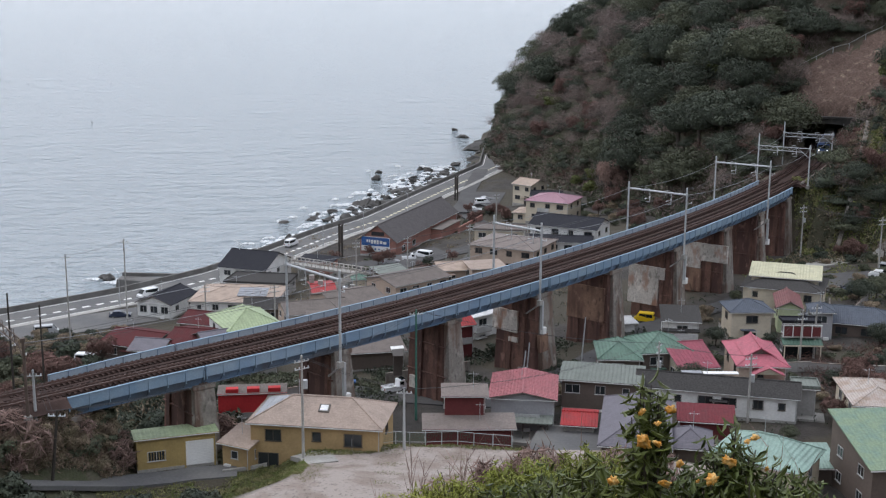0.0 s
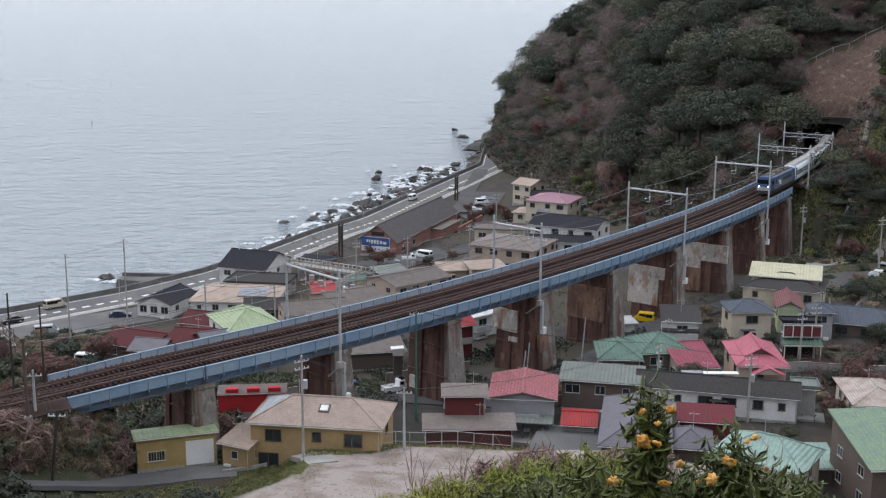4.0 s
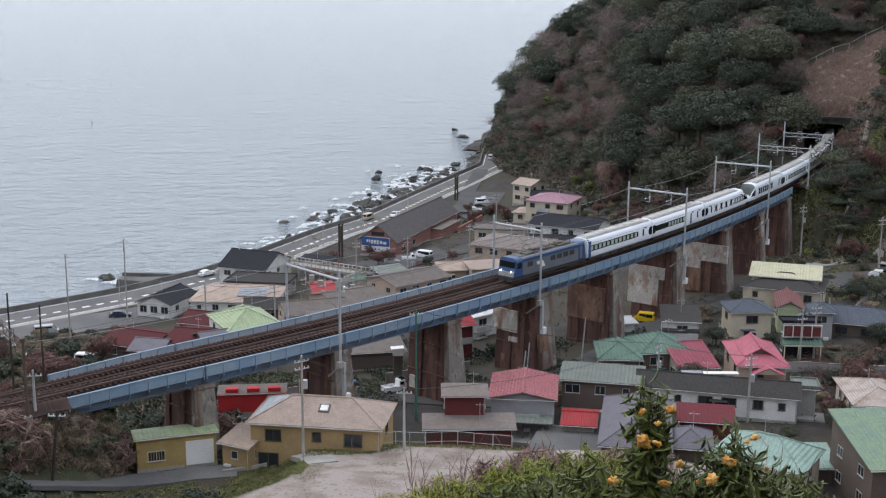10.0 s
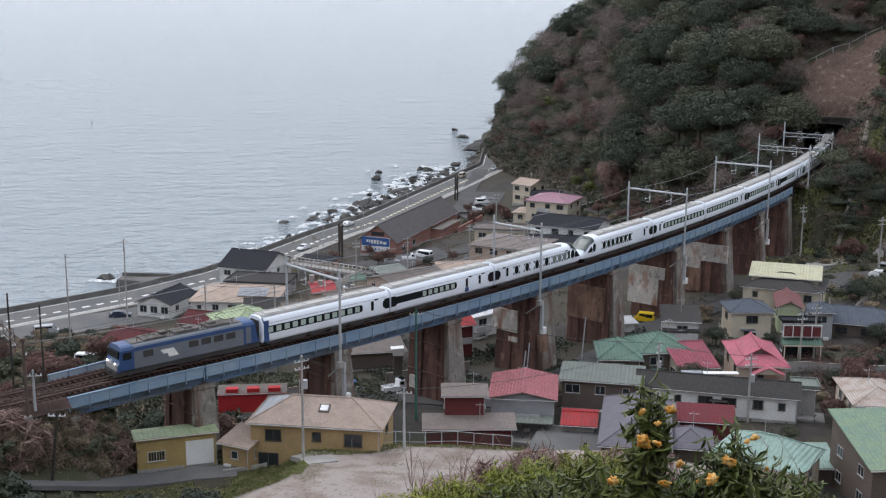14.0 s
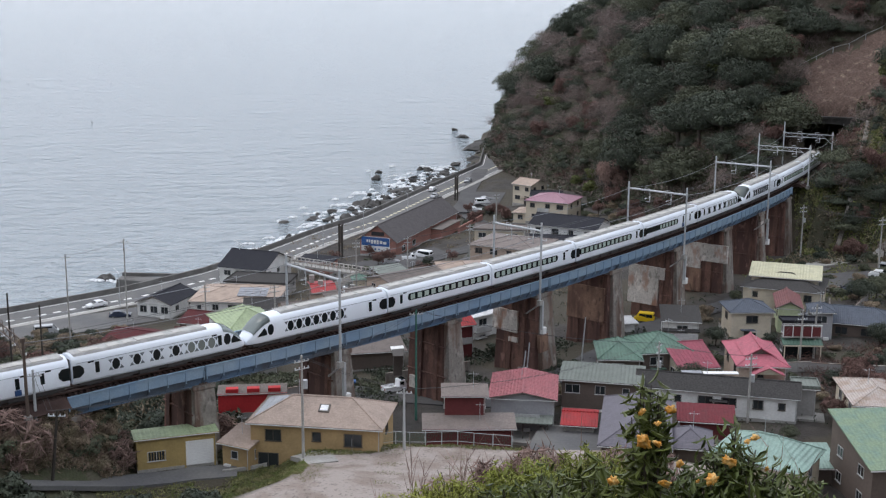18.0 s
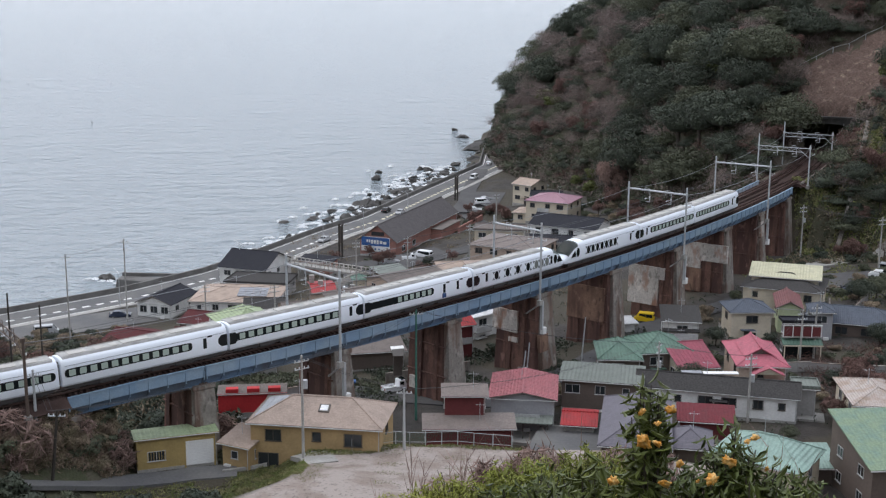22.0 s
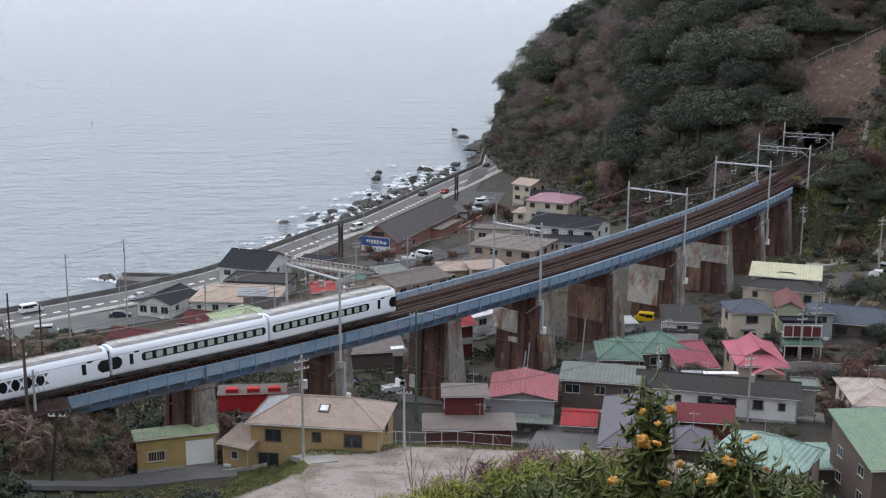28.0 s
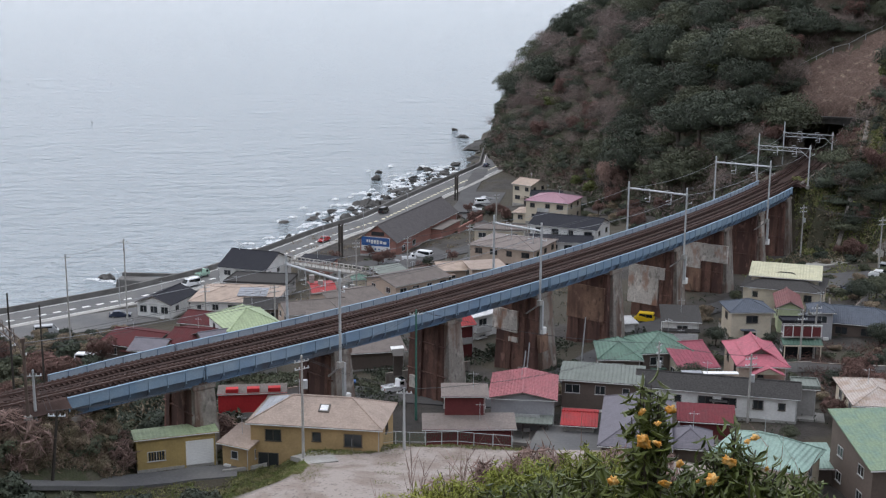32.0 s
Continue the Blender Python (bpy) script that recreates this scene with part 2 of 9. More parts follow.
M["twig_red"] = leaf_material("reddish_twigs", (0.13, 0.075, 0.066), (0.15, 0.095, 0.08), rough=0.9)
M["ground"], M["sea"] = ground_material(), sea_material()
# bluish distance haze over the headland is mixed into these two leaf greens
M["leaf_dark"] = leaf_material("evergreen_leaves", (0.05, 0.06, 0.047), (0.07, 0.082, 0.055), spread=0.16, rough=0.75)
M["leaf_mid"] = leaf_material("oak_leaves", (0.078, 0.087, 0.06), (0.1, 0.107, 0.066), spread=0.18, rough=0.75)
M["leaf_light"] = leaf_material("yellow_green_leaves", (0.17, 0.19, 0.035), (0.27, 0.27, 0.06))
M["leaf_lime"] = leaf_material("spring_green_leaves", (0.085, 0.1, 0.035), (0.12, 0.13, 0.04))
M["leaf_citrus"] = leaf_material("citrus_leaves", (0.052, 0.072, 0.02), (0.13, 0.145, 0.035), rough=0.4)
M["twig"] = leaf_material("bare_twigs", (0.18, 0.142, 0.132), (0.235, 0.185, 0.17), rough=0.9, spread=0.15)
M["twig_pink"] = leaf_material("budding_twigs", (0.24, 0.16, 0.14), (0.3, 0.21, 0.18), rough=0.9)
M["shrub_brown"] = leaf_material("withered_leaves", (0.25, 0.19, 0.145), (0.2, 0.175, 0.11), rough=0.9)
M["grass"] = leaf_material("grass_blades", (0.13, 0.16, 0.05), (0.24, 0.21, 0.11), rough=0.8)
M["fruit_torn"] = mat("torn_citrus_flesh", (0.62, 0.27, 0.03), 0.6, var=0.35, size=0.03, fine=0.01, second=(0.78, 0.58, 0.26), share=0.42, spread=0.25)
M["fruit"] = mat("citrus_peel", (0.78, 0.42, 0.04), 0.5, var=0.15, size=0.06, fine=0.01, second=(0.82, 0.6, 0.14), spread=0.15)


def paint(name, color, rough=0.75, **kw):
    if name not in M:
        M[name] = mat(name, color, rough, **kw)
    return M[name]


# ---- mesh helpers ----
def part(name, bm, material, parent=None, label=""):
    me = bpy.data.meshes.new(name)
    if not isinstance(bm, tuple):
        bm.to_mesh(me)
        bm.free()
    else:
        me.from_pydata(*bm)
    me.materials.append(material)
    ob = new(name, me)
    if parent is not None:
        ob.parent = parent
    if label:
        ob["label"] = label
    return ob


def share(name, data, parent, m=None):
    """One more piece on the same mesh."""
    ob = new(name, data)
    ob.parent = parent
    if m is not None:
        ob.matrix_basis = m
    return ob


def box(bm, x0, y0, z0, x1, y1, z1, m=None):
    vs = [bm.verts.new(Vector(p) if m is None else m @ Vector(p)) for p in
          ((x0, y0, z0), (x1, y0, z0), (x1, y1, z0), (x0, y1, z0), (x0, y0, z1), (x1, y0, z1), (x1, y1, z1), (x0, y1, z1))]
    for f in ((3, 2, 1, 0), (4, 5, 6, 7), (0, 1, 5, 4), (1, 2, 6, 5), (2, 3, 7, 6), (3, 0, 4, 7)):
        bm.faces.new([vs[i] for i in f])
    return bm


def boxes(*specs):
    bm = bmesh.new()
    for s in specs:
        box(bm, *s)
    return bm


def bevelled(bm, w=0.03):
    bmesh.ops.bevel(bm, geom=list(bm.edges), offset=w, segments=1, affect="EDGES")
    return bm


def tube(bm, a, b, r0, r1=None, n=8):
    """A tapered round bar from a to b."""
    a, b = Vector(a), Vector(b)
    r1 = r0 if r1 is None else r1
    q = (b - a).to_track_quat("Z", "Y").to_matrix()
    rings = []
    for c, r in ((a, r0), (b, r1)):
        rings.append([bm.verts.new(c + q @ Vector((r * math.cos(2 * math.pi * k / n), r * math.sin(2 * math.pi * k / n), 0))) for k in range(n)])
    for k in range(n):
        bm.faces.new((rings[0][k], rings[0][(k + 1) % n], rings[1][(k + 1) % n], rings[1][k]))
    bm.faces.new(rings[0][::-1])
    bm.faces.new(rings[1])
    return bm


def tubes(*specs, n=8):
    bm = bmesh.new()
    for s in specs:
        tube(bm, *s, n=n)
    return bm


def polyline_tube(bm, pts, r, n=5):
    """One connected round cable through points."""
    pts = [Vector(p) for p in pts]
    rings = []
    for i, p in enumerate(pts):
        d = pts[min(i + 1, len(pts) - 1)] - pts[max(i - 1, 0)]
        q = d.to_track_quat("Z", "Y").to_matrix()
        rings.append([bm.verts.new(p + q @ Vector((r * math.cos(6.2832 * k / n), r * math.sin(6.2832 * k / n), 0))) for k in range(n)])
    for a, b in zip(rings[:-1], rings[1:]):
        for k in range(n):
            bm.faces.new((a[k], a[(k + 1) % n], b[(k + 1) % n], b[k]))
    bm.faces.new(rings[0][::-1])
    bm.faces.new(rings[-1])
    return bm


def solid(bm, lower, upper):
    """A closed body between two outlines of equal length."""
    lo = [bm.verts.new(p) for p in lower]
    up = [bm.verts.new(p) for p in upper]
    k = len(lo)
    bm.faces.new(lo[::-1])
    bm.faces.new(up)
    for i in range(k):
        bm.faces.new((lo[i], lo[(i + 1) % k], up[(i + 1) % k], up[i]))
    return bm


def empty(name, m, label="", category="", group="", kind=""):
    e = new(name)
    e.empty_display_size = 0.3
    e.matrix_world = m
    return tagged(e, label, category, group, kind)


def ribbon(sections):
    """A closed body swept through cross-sections (lists of points of equal length)."""
    verts, faces = [], []
    k = len(sections[0])
    for sec in sections:
        verts += [tuple(p) for p in sec]
    for i in range(len(sections) - 1):
        for j in range(k):
            a, b = i * k + j, i * k + (j + 1) % k
            faces.append((a, b, b + k, a + k))
    faces.append(tuple(range(k))[::-1])
    faces.append(tuple(range((len(sections) - 1) * k, len(sections) * k)))
    return verts, [], faces



# the lie of the land: coast, valley floor, viewpoint slope, headland
COAST = [(-210, 120), (-150, 183), (-90.5, 233.5), (-70, 252.7), (-55.5, 272), (-45.2, 295), (-34.8, 319.5),
         (-23.8, 340), (-10, 379.8), (3, 416), (14, 447.5), (17, 490), (22, 545), (26, 600), (60, 700), (300, 900)]
HILL = [(24, 620), (19, 540), (19, 480), (23, 436), (33, 400), (43, 372), (48, 330), (56, 292), (64, 268), (74, 256), (82, 238),
        (100, 232), (135, 224), (190, 208), (320, 190), (520, 260), (520, 900), (200, 900), (60, 700)]


def line_distance(x, y, pts, closed=False):
    """Signed distance to a line of points, positive on its right."""
    best = np.full(np.shape(x), 1e9)
    sign = np.ones(np.shape(x))
    pairs = list(zip(pts[:-1], pts[1:])) + ([(pts[-1], pts[0])] if closed else [])
    for (ax, ay), (bx, by) in pairs:
        dx, dy = bx - ax, by - ay
        t = np.clip(((x - ax) * dx + (y - ay) * dy) / (dx * dx + dy * dy), 0, 1)
        d = np.hypot(x - ax - t * dx, y - ay - t * dy)
        near = d < best - 1e-6
        best = np.where(near, d, best)
        sign = np.where(near, np.where((x - ax) * dy - (y - ay) * dx > 0, 1.0, -1.0), sign)
    return best * sign


def inside_distance(x, y, pts):
    """Distance inside a closed outline, negative outside."""
    d = np.abs(line_distance(x, y, pts, True))
    inside = np.zeros(np.shape(x), bool)
    for (ax, ay), (bx, by) in zip(pts, pts[1:] + pts[:1]):
        cross = ((ay > y) != (by > y)) & (x < (bx - ax) * (y - ay) / (by - ay + 1e-12) + ax)
        inside ^= cross
    return np.where(inside, d, -d)


def step(a, b, v):
    t = np.clip((v - a) / (b - a), 0, 1)
    return t * t * (3 - 2 * t)


def track_table():
    """Points every half metre along the outer edge of the near track: s, x, y, heading."""
    s = np.arange(-380, 520.1, 0.5)
    t = np.clip(s, -40, 232)
    deg = 35.4 + 0.2186 * t - 9.5e-4 * t ** 2 + 2.8e-6 * t ** 3
    deg = deg + np.clip(s + 40, -300, 0) * 0.12
    h = np.radians(deg)
    dx, dy = np.cos(h) * 0.5, np.sin(h) * 0.5
    x, y = np.cumsum(dx), np.cumsum(dy)
    i = 760
    return s, x - x[i] - 42.7, y - y[i] + 111.6, h


TS, TX, TY, TH = track_table()


def rail_z(s):
    return 31.8 + 0.008 * (np.clip(s, -60, 300) - 32) - 0.03 * (14 - np.clip(s, -10, 14))


def on_track(s, side=0.0, up=0.0):
    """A place beside the near track's outer edge: side metres towards the sea, up metres over the rails."""
    x, y, h = np.interp(s, TS, TX), np.interp(s, TS, TY), np.interp(s, TS, TH)
    # the seaward track draws closer towards the west end
    side = side - 0.012 * (22 - np.clip(s, 4, 22)) * np.maximum(side - 1.45, 0)
    return x - np.sin(h) * side, y + np.cos(h) * side, rail_z(s) + up, h


LANE = [(-48.4, 99.5, 28.8), (-42.0, 105.5, 26.0), (-40.4, 107.0, 25.3), (-38.2, 110.0, 23.9), (-36.2, 112.5, 22.7), (-34.1, 115.0, 21.7), (-31.7, 117.0, 21.1), (-28.9, 118.1, 21.0), (-26.7, 119.0, 21.0), (-22.0, 119.7, 21.2)]


def land(x, y):
    x, y = np.asarray(x, float), np.asarray(y, float)
    u = line_distance(x, y, COAST)
    z = 6.5 + 10.5 * step(22, 105, u) + 2.5 * step(100, 150, u)
    z = np.where(u < 11.5, 6.5, z)
    # the terraces below the viewpoint and its slope
    front = y + 0.10 * x
    raised = step(-26, -15, x)
    z = z + (1.6 + 2.7 * raised) * step(124.5, 121, front) * step(60, 15, x) + 3.0 * step(113 + 6 * raised, 100, front)
    near = np.where(y < 58, 70.3 - 0.62 * np.maximum(y, -60), 34.3 - 0.19 * (y - 58))
    z = np.maximum(z, np.where(y < 100, near, 0))
    # bank by the left end of the bridge
    z = np.maximum(z, 30.0 - 0.42 * np.hypot((x + 52) * 0.8, (y - 112) * 1.2))
    # level yard of the shed
    pad = step(-36.5, -33.6, x) * step(-15, -20, x) * step(104, 109, y) * step(129, 124, y)
    z = z + pad * (20.9 - z)
    # the headland with the tunnel
    e = inside_distance(x, y, HILL)
    seaward = step(0.16, 0.08, x / np.maximum(y, 1.0))
    rise = 95 * (1 - np.exp(-np.maximum(e - 2 * seaward, 0) / (68 + 8 * seaward))) + 7 * step(0, 6, e)
    z = z + rise
    # shore
    z = np.where(u < 0.3, np.where(u < -0.2, -1.5 + 3.2 * step(-12, -0.2, u) * step(250, 330, y), z), z)
    # the line's bed: bank on the left, cutting before the tunnel
    k = (TS > -300) & (TS < 296)
    sx, sy, ss = TX[k][::4], TY[k][::4], TS[k][::4]
    shp = z.shape
    xf, yf, zf = x.ravel(), y.ravel(), z.ravel().copy()
    m = (xf < 160) & (yf < 340) & (yf > -200)
    idx = np.nonzero(m)[0]
    for c in range(0, len(idx), 20000):
        j = idx[c:c + 20000]
        d2 = (xf[j, None] - sx) ** 2 + (yf[j, None] - sy) ** 2
        a = d2.argmin(1)
        d = np.sqrt(d2[np.arange(len(j)), a])
        s0 = ss[a]
        h = np.interp(s0, TS, TH)
        side = -(xf[j] - sx[a]) * np.sin(h) + (yf[j] - sy[a]) * np.cos(h)
        off = np.maximum(np.abs(side - 3.4) - 5.0, 0)
        bed = rail_z(s0) - 0.55
        carve = bed + off * 0.9 * (1 + 0.6 * step(1, 12, off))
        fill = np.where(s0 < 14, bed - 1.0, bed) - off * 0.75
        zz = zf[j]
        cut = (s0 > 150) & (s0 < 233)
        zz = np.where(cut, np.minimum(zz, carve), zz)
        face = rail_z(s0) + 9.0 + (s0 - 234) * 0.8 + np.maximum(off - 6, 0) * 0.35
        past = (s0 >= 234) & (s0 < 294)
        zz = np.where(past, np.minimum(zz, face), zz)
        zz = np.where(past & (off < 6), np.maximum(zz, np.minimum(face, rail_z(s0) + 9.5)), zz)
        w = np.where(s0 < 14.0, step(14.0, 5.0, s0), step(176, 182, s0))
        zz = np.where((s0 < 14.0) | (s0 > 176) & (s0 < 233), zz + w * (np.maximum(zz, fill) - zz), zz)
        zz = np.where((s0 < 5.4) & (s0 > -300), np.minimum(zz, np.maximum(carve, bed)), zz)
        zf[j] = zz
    z = zf.reshape(shp)
    # the lane below the bank
    lx = [p[0] for p in LANE]
    t = y - np.interp(x, lx, [p[1] for p in LANE])
    zl = np.interp(x, lx, [p[2] for p in LANE]) - 0.12
    w = step(-62, -56, x) * step(-14, -20, x)
    yard = step(-36.0, -33.8, x) * step(-18, -20.5, x) * step(1.0, 1.6, t) * step(12, 9, t)
    z = np.where(t < 0, z + w * step(-18, -7, t) * (np.minimum(z, zl) - z), z)
    z = np.where(t > 2.0, z + w * step(9, 6, t) * (np.minimum(z, zl + (t - 2.0) * 1.9) - z), z)
    z = z + w * step(2.8, 2.0, np.abs(t)) * (zl - z)
    return z + yard * (20.9 - z)


# ---- ground, sea, coast road ----
def lines(dense, spacing, *outer):
    a = list(np.arange(dense[0], dense[1] + 0.01, spacing))
    return np.array(sorted(set(list(outer) + a)))


XL = lines((-112, 128), 1.6, -3500, -2000, -1200, -800, -500, -400, -320, -260, -220, -190, -165, -145, -130, -120,
           136, 146, 158, 172, 190, 215, 250, 300, 360, 430, 520, 700, 1000, 1600, 2500, 3500)
YL = lines((84, 330), 1.6, -3000, -1500, -700, -400, -250, -150, -90, -60, -45, -32, -22, -14, -8, -4, 0, 3, 6, 10, 14, 19, 24, 30, 36, 42, 48, 54, 60, 66,
           72, 78, 336, 342, 349, 356, 364, 372, 381, 390, 400, 410, 421, 433, 446, 460, 475, 490, 505, 520, 540, 560, 580, 600, 630, 660, 700, 760, 850, 1000, 1300, 2000, 3000)
GX, GY = np.meshgrid(XL, YL)
GZ = land(GX, GY)
rough = np.array([noise.noise((float(a) * 0.23, float(b) * 0.23, 0)) for a, b in zip(GX.ravel(), GY.ravel())]).reshape(GX.shape)
coastal = line_distance(GX, GY, COAST)
GZ = GZ + rough * np.where((coastal > 30) & (GY > 60), 0.35, 0.0) * np.where((GX < -14) & (GY < 128), 0.1, 1.0)
# the line runs on into the hill
k = (TS > 200) & (TS < 262)
for j, i in zip(*np.nonzero((GX > 70) & (GX < 125) & (GY > 270) & (GY < 330))):
    d = np.hypot(TX[k] - GX[j, i], TY[k] - GY[j, i]).argmin()
    side = -(GX[j, i] - TX[k][d]) * np.sin(TH[k][d]) + (GY[j, i] - TY[k][d]) * np.cos(TH[k][d])
    if 231.5 < TS[k][d] < 247 and abs(side - 2.2) < 6.2:
        GZ[j, i] = rail_z(TS[k][d]) - 1.0
nx, ny = len(XL), len(YL)
verts = list(zip(GX.ravel().tolist(), GY.ravel().tolist(), GZ.ravel().tolist()))
faces = [(j * nx + i, j * nx + i + 1, (j + 1) * nx + i + 1, (j + 1) * nx + i) for j in range(ny - 1) for i in range(nx - 1)]
ground = part("ground", (verts, [], faces), M["ground"])
tagged(ground, "brown earth and patchy grass running from hillside to shore", "ground", kind="structure")
for p in ground.data.polygons:
    p.use_smooth = True


def ground_at(x, y):
    """Height of the ground sheet."""
    x, y = np.asarray(x, float), np.asarray(y, float)
    i = np.clip(np.searchsorted(XL, x) - 1, 0, len(XL) - 2)
    j = np.clip(np.searchsorted(YL, y) - 1, 0, len(YL) - 2)
    u, v = (x - XL[i]) / (XL[i + 1] - XL[i]), (y - YL[j]) / (YL[j + 1] - YL[j])
    return (GZ[j, i] * (1 - u) + GZ[j, i + 1] * u) * (1 - v) + (GZ[j + 1, i] * (1 - u) + GZ[j + 1, i + 1] * u) * v


def ground_z(x, y):
    return float(ground_at(x, y))


def coast_point(d, u):
    """A place d metres along the coast from the west, u metres inland."""
    left = d
    for (ax, ay), (bx, by) in zip(COAST[:-1], COAST[1:]):
        ln = math.hypot(bx - ax, by - ay)
        if left <= ln or (bx, by) == COAST[-1]:
            dx, dy = (bx - ax) / ln, (by - ay) / ln
            return ax + dx * left + dy * u, ay + dy * left - dx * u, math.atan2(dy, dx)
        left -= ln


sea = part("water", ([(-4000, 60, 0), (4000, 60, 0), (4000, 2800, 0), (-4000, 2800, 0), (4000, 4900, 34), (-4000, 4900, 34)], [], [(0, 1, 2, 3), (3, 2, 4, 5)]), M["sea"])
tagged(sea, "calm grey-blue sea with low wind ripples", "sea", kind="structure")


def coast_ribbon(name, d0, d1, profile, material, label, category, stepd=6.0):
    secs = []
    d = d0
    while d <= d1 + 0.01:
        secs.append([(*coast_point(d, u)[:2], z) for u, z in profile])
        d += stepd
    ob = part(name, ribbon(secs), material)
    bm = bmesh.new()
    bm.from_mesh(ob.data)
    bmesh.ops.recalc_face_normals(bm, faces=bm.faces)
    bm.to_mesh(ob.data)
    bm.free()
    return tagged(ob, label, category, kind="structure")


coast_ribbon("road", 0, 520, [(0.4, 6.3), (0.4, 6.56), (10.6, 6.56), (10.6, 6.3)], M["asphalt"], "grey asphalt coast road along the seawall", "road")
coast_ribbon("seawall", 0, 560, [(-1.6, -2), (-0.7, 7.0), (-0.7, 7.5), (-0.2, 7.5), (0.1, 6.3), (0.1, -2)], M["seawall"], "dark weathered concrete seawall beside the road", "seawall")
coast_ribbon("pavement", 60, 470, [(10.6, 6.3), (10.6, 6.72), (12.2, 6.72), (12.2, 6.3)], M["concrete"], "pale concrete pavement with a kerb", "pavement")
markings = empty("road_marking", Matrix(), "white dashed centre line and edge lines on asphalt", "road marking", kind="structure")
dash = bmesh.new()
box(dash, -0.8, -0.42, 0, 0.85, 0.42, 0.012)
dash_mesh = bpy.data.meshes.new("dash")
dash.to_mesh(dash_mesh)
dash.free()
dash_yellow = dash_mesh.copy()
dash_mesh.materials.append(M["road_white"])
dash_yellow.materials.append(M["road_yellow"])
for k in range(110):
    d = 120 + k * 3.2
    x, y, a = coast_point(d, 6.6)
    share("dash", dash_yellow if y > 325 else dash_mesh, markings, pose(x, y, 6.563, 0, 0, math.degrees(a)))
for u in (1.1, 9.9):
    secs = [[(*coast_point(d, u + e)[:2], z) for e, z in ((-0.12, 6.55), (-0.12, 6.572), (0.12, 6.572), (0.12, 6.55))] for d in np.arange(60, 500, 5)]
    part("edge_line", ribbon(secs), M["road_white"], markings)


# ---- railway viaduct ----
def sweep(s0, s1, profile, stepd=3.0):
    """A body along the line; profile: (side, up) corners."""
    n = max(1, int(round((s1 - s0) / stepd)))
    secs = []
    for s in np.linspace(s0, s1, n + 1):
        sec = []
        for side, up in profile:
            x, y, z, h = on_track(s, side, up)
            sec.append((float(x), float(y), float(z)))
        secs.append(sec)
    v, e, f = ribbon(secs)
    bm = bmesh.new()
    vs = [bm.verts.new(p) for p in v]
    for q in f:
        bm.faces.new([vs[i] for i in q])
    bmesh.ops.recalc_face_normals(bm, faces=bm.faces)
    return bm


def track_pose(s, side=0.0, up=0.0):
    """x along the line (towards the tunnel), y towards the sea."""
    x, y, z, h = on_track(s, side, up)
    return pose(float(x), float(y), float(z), 0, 0, math.degrees(float(h)))


